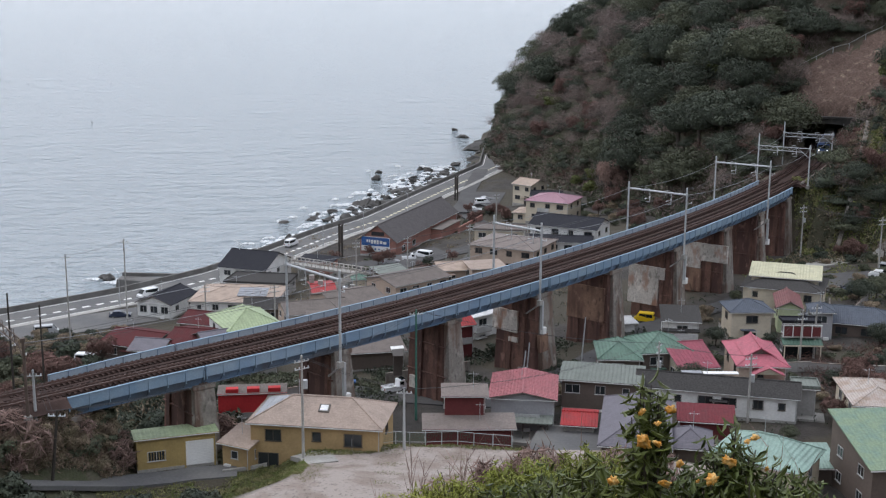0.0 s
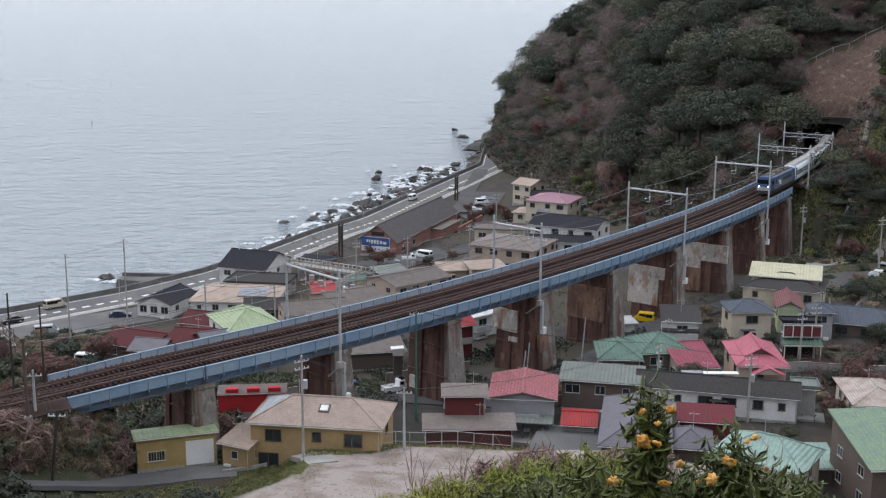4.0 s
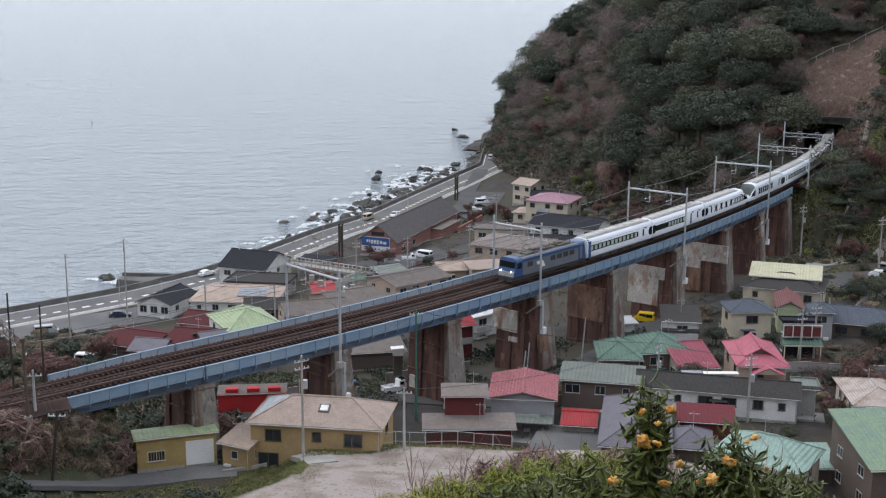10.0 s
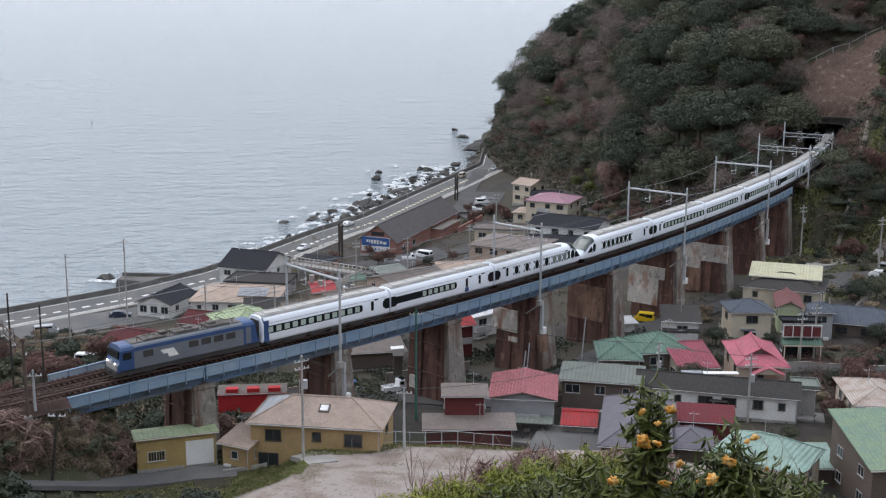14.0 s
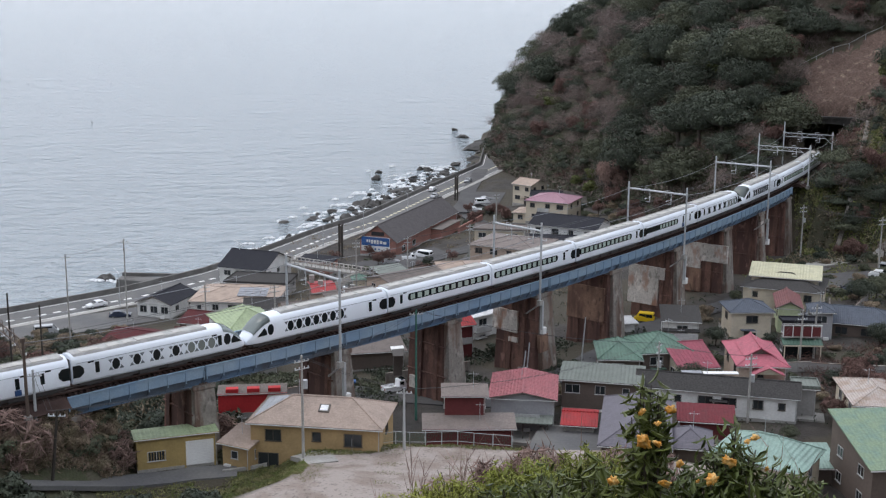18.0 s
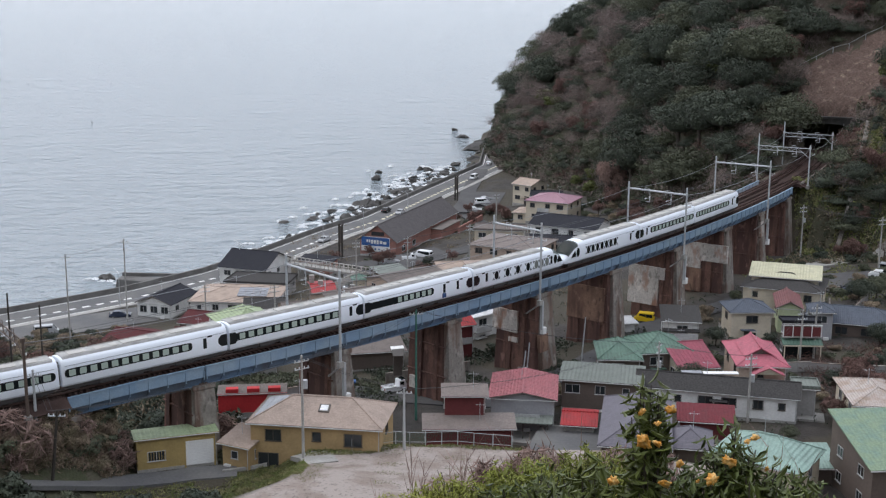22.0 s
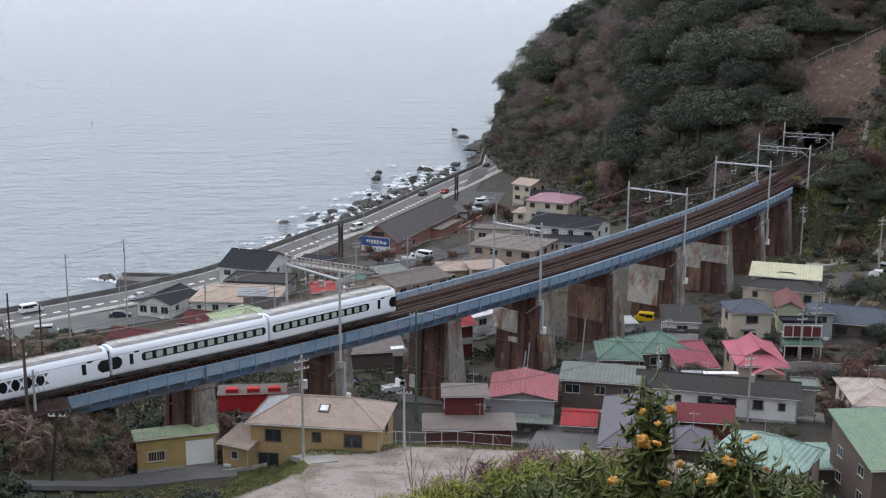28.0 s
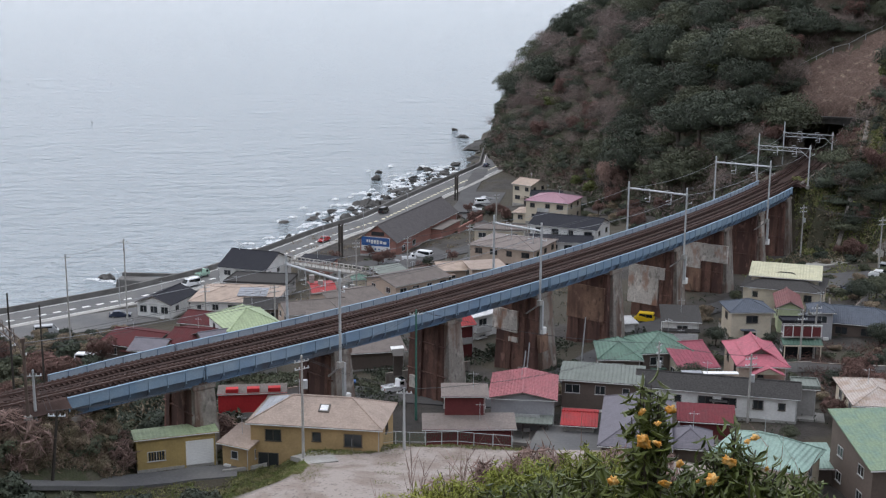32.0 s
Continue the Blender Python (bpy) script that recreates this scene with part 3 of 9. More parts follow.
PIERS = [5.5, 21.0, 40.0, 59.0, 78.5, 97.0, 117.5, 138.0, 155.5, 174.0]
NEAR, FAR = -0.1, 7.0
for a, b in zip(PIERS[:-1], PIERS[1:]):
    span = empty("bridge_span", track_pose((a + b) / 2), "blue painted steel girder span carrying two tracks", "bridge span", "spans of the viaduct", "structure")
    inv = span.matrix_world.inverted()

    def add(name, bm, material, label=""):
        ob = part(name, bm, material, span, label)
        ob.data.transform(inv)
        return ob

    e0, e1 = a + 0.08, b - 0.08
    add("fascia", sweep(e0, e1, [(NEAR, -1.58), (NEAR, -0.42), (NEAR + 0.12, -0.42), (NEAR + 0.12, -1.58)]), M["blue_steel"])
    add("top_flange", sweep(e0, e1, [(NEAR - 0.1, -0.42), (NEAR - 0.1, -0.34), (NEAR + 0.2, -0.34), (NEAR + 0.2, -0.42)]), M["blue_steel"])
    # under-deck steel takes the darker blue with the shade in it
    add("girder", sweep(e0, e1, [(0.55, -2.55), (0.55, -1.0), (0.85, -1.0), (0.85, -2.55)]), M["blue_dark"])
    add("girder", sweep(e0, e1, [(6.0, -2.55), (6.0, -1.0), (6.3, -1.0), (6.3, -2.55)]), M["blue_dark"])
    add("deck", sweep(e0, e1, [(NEAR + 0.12, -1.0), (NEAR + 0.12, -0.5), (FAR - 0.1, -0.5), (FAR - 0.1, -1.0)]), M["ballast"], "rust brown track deck")
    add("wall_cap", sweep(e0, e1, [(FAR - 0.16, 0.4), (FAR - 0.16, 0.48), (FAR + 0.1, 0.48), (FAR + 0.1, 0.4)]), M["blue_steel"])
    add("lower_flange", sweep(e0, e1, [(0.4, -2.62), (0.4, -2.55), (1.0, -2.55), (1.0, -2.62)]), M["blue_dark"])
    add("wall_panel", sweep(e0, e1, [(FAR - 0.1, -0.9), (FAR - 0.1, 0.4), (FAR + 0.05, 0.4), (FAR + 0.05, -0.9)]), M["blue_pale"], "pale blue-grey parapet panel")
    stiff = bmesh.new()
    box(stiff, -0.05, NEAR - 0.1, -1.85, 0.05, NEAR + 0.02, -0.42)
    stiff_mesh = bpy.data.meshes.new("stiffener")
    stiff.to_mesh(stiff_mesh)
    stiff.free()
    stiff_mesh.materials.append(M["blue_steel"])
    post = bmesh.new()
    box(post, -0.03, FAR - 0.14, -0.6, 0.03, FAR - 0.08, 0.38)
    post_mesh = bpy.data.meshes.new("wall_post")
    post.to_mesh(post_mesh)
    post.free()
    post_mesh.materials.append(M["blue_dark"])
    k = int((b - a) / 2.1)
    for i in range(k + 1):
        s = e0 + 0.1 + (e1 - e0 - 0.2) * i / k
        share("stiffener", stiff_mesh, span, inv @ track_pose(s))
        share("wall_post", post_mesh, span, inv @ track_pose(s, -0.012 * (22 - min(max(s, 4), 22)) * (FAR - 1.45)))
    br = bmesh.new()
    for i in range(k + 1):
        s = e0 + 0.1 + (e1 - e0 - 0.2) * i / k
        m = inv @ track_pose(s)
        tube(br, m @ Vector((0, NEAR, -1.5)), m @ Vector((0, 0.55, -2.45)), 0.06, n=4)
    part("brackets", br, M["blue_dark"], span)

for k, s in enumerate(PIERS):
    x, y, z, h = (float(v) for v in on_track(s, 3.4))
    base = min(ground_z(*on_track(s, e)[:2]) for e in (-1, 3.4, 8)) - 0.8
    top = z - 2.55
    pier = empty("bridge_pier", pose(x, y, base, 0, 0, math.degrees(h)), "tall rust-streaked masonry and concrete pier under the viaduct", "bridge pier", "piers of the viaduct", "structure")
    hgt = top - base
    bm = bmesh.new()
    wide = 0.9 if s > 70 else 0.0
    solid(bm, [(-1.7 - wide, -3.2, 0), (1.7, -3.2, 0), (1.7, 4.4, 0), (-1.7 - wide, 4.4, 0)], [(-1.15 - wide, -2.6, hgt), (1.15, -2.6, hgt), (1.15, 4.0, hgt), (-1.15 - wide, 4.0, hgt)])
    part("shaft", bevelled(bm, 0.06), M["rusty_pier"], pier)
    bm = bmesh.new()
    solid(bm, [(-1.75, -4.1, 0), (1.85, -4.1, 0), (1.85, -2.9, 0), (-1.75, -2.9, 0)], [(-1.2, -3.1, hgt - 0.6), (1.25, -3.1, hgt - 0.6), (1.25, -2.3, hgt - 0.6), (-1.2, -2.3, hgt - 0.6)])
    part("buttress", bevelled(bm, 0.05), M["concrete_old"], pier, "weathered grey concrete end buttress")
    for e, q in ((-1.2 + 0.5 * math.sin(k * 2.1), 0.3), (2.3 + 0.6 * math.sin(k * 1.3), 0.38)):
        bm = bmesh.new()
        solid(bm, [(-1.95 - wide, e - q, 0), (-1.3, e - q, 0), (-1.3, e + q, 0), (-1.95 - wide, e + q, 0)], [(-1.4 - wide, e - q, hgt - 0.9), (-0.9, e - q, hgt - 0.9), (-0.9, e + q, hgt - 0.9), (-1.4 - wide, e + q, hgt - 0.9)])
        part("pilaster", bm, M["rusty_pier"], pier)
    for f in (0.38, 0.7):
        part("course", bevelled(boxes((-1.9 - wide + 0.55 * f, -3.25 + 0.6 * f, hgt * f, 1.75 - 0.55 * f, 4.45 - 0.4 * f, hgt * f + 0.16)), 0.03), M["rusty_pier"], pier)
    part("cap", bevelled(boxes((-1.4 - wide, -3.2, hgt - 0.55, 1.4, 4.1, hgt)), 0.05), M["concrete_old"], pier, "grey concrete bearing cap")
    for e in (-2.7, 2.75):
        part("bearing", boxes((-0.5, e - 0.25, hgt, 0.5, e + 0.25, hgt + 0.12)), M["rust_steel"], pier)


# rails and sleepers
track = empty("railway_track", Matrix(), "two rust-brown tracks with steel rails on sleepers", "railway track", kind="structure")
for c in (1.45, 5.35):
    for g in (-0.5335, 0.5335):
        part("rail", sweep(-120, 300, [(c + g - 0.06, -0.17), (c + g - 0.035, 0.0), (c + g + 0.035, 0.0), (c + g + 0.06, -0.17)], 4.0), M["rail"], track)
    for g in (-0.32, 0.32):
        part("guard_rail", sweep(0, 180, [(c + g - 0.05, -0.17), (c + g - 0.03, -0.03), (c + g + 0.03, -0.03), (c + g + 0.05, -0.17)], 4.0), M["rail"], track)
part("walkway", sweep(0, 180, [(3.1, -0.5), (3.1, -0.2), (3.7, -0.2), (3.7, -0.5)], 4.0), M["sleeper"], track, "narrow plank walkway between the tracks")
part("walkway", sweep(0, 180, [(6.35, -0.5), (6.35, -0.3), (6.85, -0.3), (6.85, -0.5)], 4.0), M["walkway"], track, "pinkish concrete walkway slabs along the parapet")
part("ballast_bed", sweep(-120, 5.4, [(-1.8, -0.9), (-0.3, -0.28), (7.0, -0.28), (8.6, -0.9)], 4.0), M["ballast"], track, "brown ballast")
part("ballast_bed", sweep(178, 262, [(-1.8, -0.9), (-0.3, -0.28), (7.0, -0.28), (8.6, -0.9)], 4.0), M["ballast"], track, "brown ballast")
sl = bmesh.new()
box(sl, -0.12, -1.2, -0.36, 0.12, 1.2, -0.16)
sl_mesh = bpy.data.meshes.new("sleeper")
sl.to_mesh(sl_mesh)
sl.free()
sl_mesh.materials.append(M["sleeper"])
rest = bmesh.new()
for c in (1.45, 5.35):
    for k in range(330):
        s = 1.0 + k * 0.62
        if k < 148:
            share("sleeper", sl_mesh, track, track_pose(s, c))
        else:
            m = track_pose(s, c)
            box(rest, -0.12, -1.2, -0.36, 0.12, 1.2, -0.16, m)
tagged(part("sleepers_far", rest, M["sleeper"], track), kind="stuff")


# ---- overhead line ----
def portal(s, near=-1.95, far=8.75, height=8.1, foot=-3.0, footfar=-1.0, old=False):
    raised = 2.4 if s > 170 else 0.0
    beam = height - (1.15 if not old else 0.0)
    m = track_pose(s)
    p = empty("catenary_portal", m, "galvanised steel portal mast holding the overhead wires" if not old else "weathered lattice portal mast over the tracks", "catenary mast", "catenary masts")
    mt = M["galv"] if not old or s > 100 else M["rust_steel"]
    for side, f, up in ((near, foot, 0.6 if raised else 0.0), (far, footfar, raised)):
        part("post", tubes(((0, side, f), (0, side, height + up), 0.17, 0.14)), mt, p)
        part("post_collar", tubes(((0, side, beam - 0.2), (0, side, beam + 0.2), 0.24)), mt, p)
    if not old:
        part("beam", tubes(((0, near, beam), (0, far, beam), 0.16)), M["galv"], p, "pale steel beam")
    else:
        bm = tubes(((0, near, height - 0.1), (0, far, height - 0.1), 0.07), ((0, near + 1.6, height - 0.9), (0, far, height - 0.9), 0.07), ((0, near, height - 2.2), (0, near + 1.6, height - 0.9), 0.06))
        n = 8
        for i in range(n):
            a, b = near + 1.6 + (far - near - 1.6) * i / n, near + 1.6 + (far - near - 1.6) * (i + 1) / n
            tube(bm, (0, a, height - (0.1 if i % 2 else 0.9)), (0, b, height - (0.9 if i % 2 else 0.1)), 0.04, n=5)
        part("truss", bm, mt, p)
    part("foot_bracket", boxes((-0.35, near - 0.3, foot - 0.7, 0.35, near + 0.3, foot)), M["concrete"], p, "grey concrete mast foot")
    for c in (1.45, 5.35):
        part("hanger", tubes(((0, c - 0.6, beam), (0, c - 0.6, beam - 1.9), 0.05), ((0, c - 0.6, beam - 1.2), (0, c + 0.35, beam - 1.5), 0.04), ((0, c - 0.6, beam - 1.9), (0, c + 0.3, beam - 1.9), 0.03), n=6), mt, p)
        part("insulator", tubes(((0, c - 0.6, beam - 0.95), (0, c - 0.6, beam - 1.25), 0.09)), M["insulator"], p)
        part("insulator", tubes(((0, c + 0.05, beam - 1.39), (0, c + 0.3, beam - 1.47), 0.09)), M["insulator"], p)
        part("drop_frame", tubes(((0, c - 0.4, beam - 0.5), (0, c - 0.4, beam + 0.35), 0.035), ((0, c + 0.4, beam - 0.5), (0, c + 0.4, beam + 0.35), 0.035), ((0, c - 0.4, beam + 0.35), (0, c + 0.4, beam + 0.35), 0.035), n=6), mt, p)
    part("side_bracket", tubes(((0, near, beam - 1.3), (0, near - 0.9, beam - 1.3), 0.05), ((0, near, beam - 1.9), (0, near - 0.7, beam - 1.3), 0.03), n=6), mt, p)
    part("bracket_insulator", tubes(((0, near - 0.85, beam - 1.3), (0, near - 0.85, beam - 1.05), 0.08)), M["insulator"], p)
    return p


PORTALS = [(-38, True), (1.0, True), (37.9, False), (75.7, False), (114.4, False), (151.5, False), (179.0, True), (204.0, True), (238.0, None)]
for s, old in PORTALS:
    if old is not None:
        narrow = 70 < s < 80
        portal(s, near=-0.6 if narrow else -1.95, far=8.0 if narrow else 8.75, old=old, foot=-3.0 if 10 < s < 170 else -0.6, height=7.2 if old else 8.1)
for c in (1.45, 5.35):
    for (s0, _), (s1, _) in zip(PORTALS[:-1], PORTALS[1:]):
        pts, low = [], []
        for i in range(7):
            f = i / 6
            x, y, z, h = on_track(s0 + (s1 - s0) * f, c)
            pts.append(Vector((float(x), float(y), float(z) + 5.5 - 2.2 * f * (1 - f))))
            low.append(Vector((float(x), float(y), float(z) + 4.75)))
        bm = polyline_tube(polyline_tube(bmesh.new(), pts, 0.022), low, 0.02)
        for i in range(1, 6):
            tube(bm, pts[i], low[i], 0.01, n=4)
        w = part("overhead_wire", bm, M["wire"])
        tagged(w, "dark overhead contact and catenary wire above a track", "overhead wire", "overhead wires")
for side in (-1.95, 8.75):
    for (s0, _), (s1, _) in zip(PORTALS[1:-1], PORTALS[2:]):
        pts = []
        for i in range(9):
            f = i / 8
            x, y, z, h = on_track(s0 + (s1 - s0) * f, side)
            pts.append(Vector((float(x), float(y), float(z) + 6.9 - 3.0 * f * (1 - f))))
        tagged(part("feeder_wire", polyline_tube(bmesh.new(), pts, 0.03), M["wire_light"]), "pale sagging feeder cable between catenary masts", "cable", "feeder cables")


# ---- tunnel mouth ----
def tunnel():
    s0 = 234.0
    m = track_pose(s0, 2.2)
    t = empty("tunnel_portal", m, "dark concrete double-track tunnel mouth below a netted slope", "tunnel portal", kind="structure")
    arch = [(math.copysign(abs(math.cos(a)) ** 0.5, math.cos(a)) * 5.7, math.sin(a) ** 0.6 * 3.3 + 3.0) for a in np.linspace(0.001, math.pi - 0.001, 19)]
    ring = [(5.7, -0.8)] + arch + [(-5.7, -0.8)]
    bm = bmesh.new()
    lo = [bm.verts.new((-0.4, y, z)) for y, z in ring]
    # front wall: quads from the arch to the outline
    def out(y, z):
        k = max(abs(y) / 7.5, (z - 3.0) / 4.6 if z > 3 else 0, 1e-6)
        return (y / k, 3.0 + (z - 3.0) / k) if z > 3 else (math.copysign(7.5, y), z)
    up = [bm.verts.new((-0.4, *out(y, z))) for y, z in ring]
    for i in range(len(ring) - 1):
        bm.faces.new((lo[i], lo[i + 1], up[i + 1], up[i]))
    res = bmesh.ops.extrude_face_region(bm, geom=list(bm.faces))
    bmesh.ops.translate(bm, vec=(1.2, 0, 0), verts=[v for v in res["geom"] if isinstance(v, bmesh.types.BMVert)])
    bmesh.ops.recalc_face_normals(bm, faces=bm.faces)
    part("head_wall", bm, M["tunnel"], t)
    part("coping", boxes((-0.8, -9.4, 7.6, 1.4, 8.6, 8.1)), M["tunnel"], t)
    part("wing_wall", boxes((-0.2, -9.2, -0.8, 1.0, -7.5, 7.6)), M["tunnel"], t)
    part("wing_wall", boxes((-0.2, 7.5, -0.8, 1.0, 8.4, 7.6)), M["tunnel"], t)
    secs = [[(x, y, z) for y, z in ring] for x in (0.8, 20, 60, 110)]
    v, f = [], []
    k = len(ring)
    for sec in secs:
        v += sec
    for i in range(len(secs) - 1):
        for j in range(k - 1):
            f.append((i * k + j, i * k + j + 1, (i + 1) * k + j + 1, (i + 1) * k + j))
    f.append(tuple(range((len(secs) - 1) * k, len(secs) * k)))
    part("lining", (v, [], f), M["tunnel"], t)


tunnel()
kerb = empty("kerb_wall", Matrix(), "low rust-stained concrete kerb wall beside the track", "kerb wall", kind="structure")
part("wall", sweep(178.5, 233, [(-0.75, -1.2), (-0.75, -0.05), (-0.5, -0.05), (-0.5, -1.2)], 3.0), M["concrete_old"], kerb)


# ---- the train ----
NOSE_X = [4.4, 3.5, 2.8, 2.2, 1.6, 1.0, 0.55, 0.2, 0.0]
NOSE_W = [1, 1, 1, 1, 0.99, 0.97, 0.93, 0.85, 0.73, 0.58]
NOSE_T = [3.75, 3.75, 3.75, 3.68, 3.46, 3.0, 2.4, 1.9, 1.55, 1.25]


def coach_body(length, nose=0):
    """Lofted body shell; nose: +1 tapers the front end, -1 the rear."""
    prof = [(1.30, 0.78), (1.40, 1.05), (1.42, 2.2), (1.40, 2.95), (1.28, 3.35), (1.0, 3.6), (0.5, 3.72), (0, 3.75)]
    prof = prof + [(-a, b) for a, b in prof[-2::-1]]
    hl = length / 2
    if nose:
        xs = [-hl] + [hl - q for q in NOSE_X]
        w, tp = NOSE_W, NOSE_T
    else:
        xs, w, tp = [-hl, -hl + 0.05, hl - 0.05, hl], [0.96, 1, 1, 0.96], [3.7, 3.75, 3.75, 3.7]
    secs = []
    for x, a, t in zip(xs, w, tp):
        sec = []
        for y, z in prof:
            f = (z - 0.78) / (3.75 - 0.78)
            sec.append(((x if nose >= 0 else -x), y * a * (1 if f < 0.6 else 1 - (f - 0.6) * (1 - a) * 0.5), 0.78 + f * (t - 0.78)))
        secs.append(sec)
    v, e, f = ribbon(secs)
    bm = bmesh.new()
    vs = [bm.verts.new(p) for p in v]
    for q in f:
        bm.faces.new([vs[i] for i in q])
    bmesh.ops.recalc_face_normals(bm, faces=bm.faces)
    for q in bm.faces:
        q.smooth = len(q.verts) == 4
    return bm


def plate(outline, side, depth=0.012, at=1.42):
    """A flat plate on the coach's flank from an outline of (x, z)."""
    bm = bmesh.new()
    y0, y1 = side * (at - 0.03), side * (at + depth)
    solid(bm, [(x, y0, z) for x, z in outline], [(x, y1, z) for x, z in outline])
    bmesh.ops.recalc_face_normals(bm, faces=bm.faces)
    return bm


def rounded(x0, z0, x1, z1, r=0.3):
    pts = []
    for cx, cz, a0 in ((x1 - r, z1 - r, 0), (x0 + r, z1 - r, 90), (x0 + r, z0 + r, 180), (x1 - r, z0 + r, 270)):
        for a in (0, 30, 60, 90):
            pts.append((cx + r * math.cos(radians(a0 + a)), cz + r * math.sin(radians(a0 + a))))
    return pts


def hexagon(cx, cz, w, h):
    return [(cx - w / 2, cz - h * 0.2), (cx - w / 2, cz + h * 0.2), (cx - w * 0.2, cz + h / 2), (cx + w * 0.2, cz + h / 2),
            (cx + w / 2, cz + h * 0.2), (cx + w / 2, cz - h * 0.2), (cx + w * 0.2, cz - h / 2), (cx - w * 0.2, cz - h / 2)]


BOGIE = None


def bogie(parent, x):
    b = part("bogie", boxes((x - 1.6, -1.15, 0.35, x + 1.6, -0.9, 0.75), (x - 1.6, 0.9, 0.35, x + 1.6, 1.15, 0.75), (x - 0.3, -1.1, 0.45, x + 0.3, 1.1, 0.75)), M["train_under"], parent)
    for dx in (-1.05, 1.05):
        for g in (-0.56, 0.56):
            part("wheel", tubes(((x + dx, g - 0.06, 0.43), (x + dx, g + 0.06, 0.43), 0.43), n=14), M["train_under"], b)


def coach(kind):
    """kind: nose, tail (lattice windows and a tapered end) or a row of flank features."""
    L = 19.76
    car = empty("train_car", Matrix(), "white express train car with dark tinted windows" if kind not in ("nose", "tail") else "white express end car with tapered nose and hexagonal lattice windows", "train car", "cars of the train")
    nose = 1 if kind == "nose" else -1 if kind == "tail" else 0
    part("body", coach_body(L, nose), M["train_white"], car)
    part("underframe", boxes((-9.2, -1.2, 0.45, 9.2, 1.2, 0.85)), M["train_under"], car)
    for x in (-4.4, -1.5, 1.7, 4.6):
        part("equipment_box", bevelled(boxes((x - 1.1, -1.3, 0.3, x + 1.1, 1.3, 0.8)), 0.05), M["train_under"], car)
    for x in (-6.9, 6.9):
        bogie(car, x)
    for e in (-1, 1):
        if e != nose:
            part("gangway", boxes((e * 9.85 - 0.19, -0.75, 0.9, e * 9.85 + 0.19, 0.75, 3.3)), M["train_under"], car, "dark gangway bellows")
    r0, r1 = (-9.5 if nose >= 0 else -5.3), (9.5 if nose <= 0 else 5.3)
    bm = bmesh.new()
    solid(bm, [(r0, -1.02, 3.6), (r1, -1.02, 3.6), (r1, 1.02, 3.6), (r0, 1.02, 3.6)], [(r0, -0.9, 3.79), (r1, -0.9, 3.79), (r1, 0.9, 3.79), (r0, 0.9, 3.79)])
    part("roof_deck", bm, M["train_roof"], car, "dull grey roof deck")
    for x, hx in ((-7.2, 0.9), (-4.6, 1.3), (-2.2, 0.5), (0.9, 1.6), (3.4, 0.45), (5.0, 0.6), (7.6, 1.0)):
        if r0 + hx < x < r1 - hx:
            part("air_conditioner", bevelled(boxes((x - hx, -0.55, 3.78, x + hx, 0.55, 3.82 + 0.04 * hx)), 0.03), M["train_unit"], car, "beige-grey rooftop cooling unit")
    for y in (-0.86, 0.86):
        part("roof_rail", tubes(((r0, y, 3.86), (r1, y, 3.86), 0.03), n=5), M["train_unit"], car)
    for side in (1, -1):
        part("body_line", boxes((r0, side * 1.405 - 0.02, 2.93, r1, side * 1.405 + 0.02, 2.97)), M["train_line"], car, "thin grey line along the flank")
    f = -1 if kind == "tail" else 1
    for side in (1, -1):
        def win(name, outline, material, depth=0.012, label=""):
            part(name, plate([(f * x, z) for x, z in outline], side, depth), material, car, label)

        def band(x0, x1, n, lead=0.0):
            win("window_band", rounded(x0, 1.72, x1, 2.62, 0.35), M["train_glass"])
            w = (x1 - x0 - 0.5 - lead) / n
            for i in range(n):
                a = x0 + 0.25 + i * w
                win("window_pane", rounded(a + w * 0.2, 1.84, a + w * 0.82, 2.5, 0.06), M["train_blind"], 0.02)

        def door(x):
            win("door_window", rounded(x - 0.22, 1.6, x + 0.22, 2.75, 0.05), M["train_glass"])
            win("destination_panel", rounded(x - 0.95, 2.78, x - 0.35, 2.95, 0.03), M["train_glass"])

        def half(x, d):
            win("end_window", [(x, 1.45), (x, 2.75), (x - d * 0.75, 2.75), (x - d * 1.15, 2.35), (x - d * 1.15, 1.85), (x - d * 0.75, 1.45)], M["train_glass"])

        if nose:
            cab = 7.0 if kind == "nose" else 7.5
            win("cab_side_window", [(cab + 1.75, 1.6), (cab + 0.5, 1.6), (cab + 0.5, 2.0), (cab + 0.8, 2.5)], M["train_glass"])
            win("cab_window", hexagon(cab, 2.15, 0.8, 1.25), M["train_glass"])
            if kind == "nose":
                lattice = [(4.3 - i * 1.2, "train_glass") for i in range(7)]
            else:
                door(6.6)
                lattice = [(5.6, "lattice_blind"), (4.4, "lattice_blind"), (3.2, "lattice_blind"), (1.4, "train_glass"), (-0.8, "train_glass"), (-3.0, "train_glass"), (-5.3, "train_glass")]
            for x, pane in lattice:
                win("lattice_window", hexagon(x, 2.1, 0.8, 1.16), M[pane])
                for d in (-0.58, 0.58):
                    win("lattice_gap", [(x + d - 0.26, 2.68), (x + d + 0.26, 2.68), (x + d, 2.3)], M["loco_grey"], 0.009)
                    win("lattice_gap", [(x + d - 0.26, 1.52), (x + d + 0.26, 1.52), (x + d, 1.9)], M["loco_grey"], 0.009)
            door(-7.3)
            half(-9.86, -1)
        elif kind == "windows_back":
            half(9.86, 1)
            door(7.6)
            band(-9.55, 6.4, 12)
        elif kind == "windows_front":
            band(-5.4, 9.55, 12)
            door(-7.0)
            half(-9.86, -1)
        elif kind == "windows_both":
            half(9.86, 1)
            band(-6.3, 9.0, 12)
            door(-7.9)
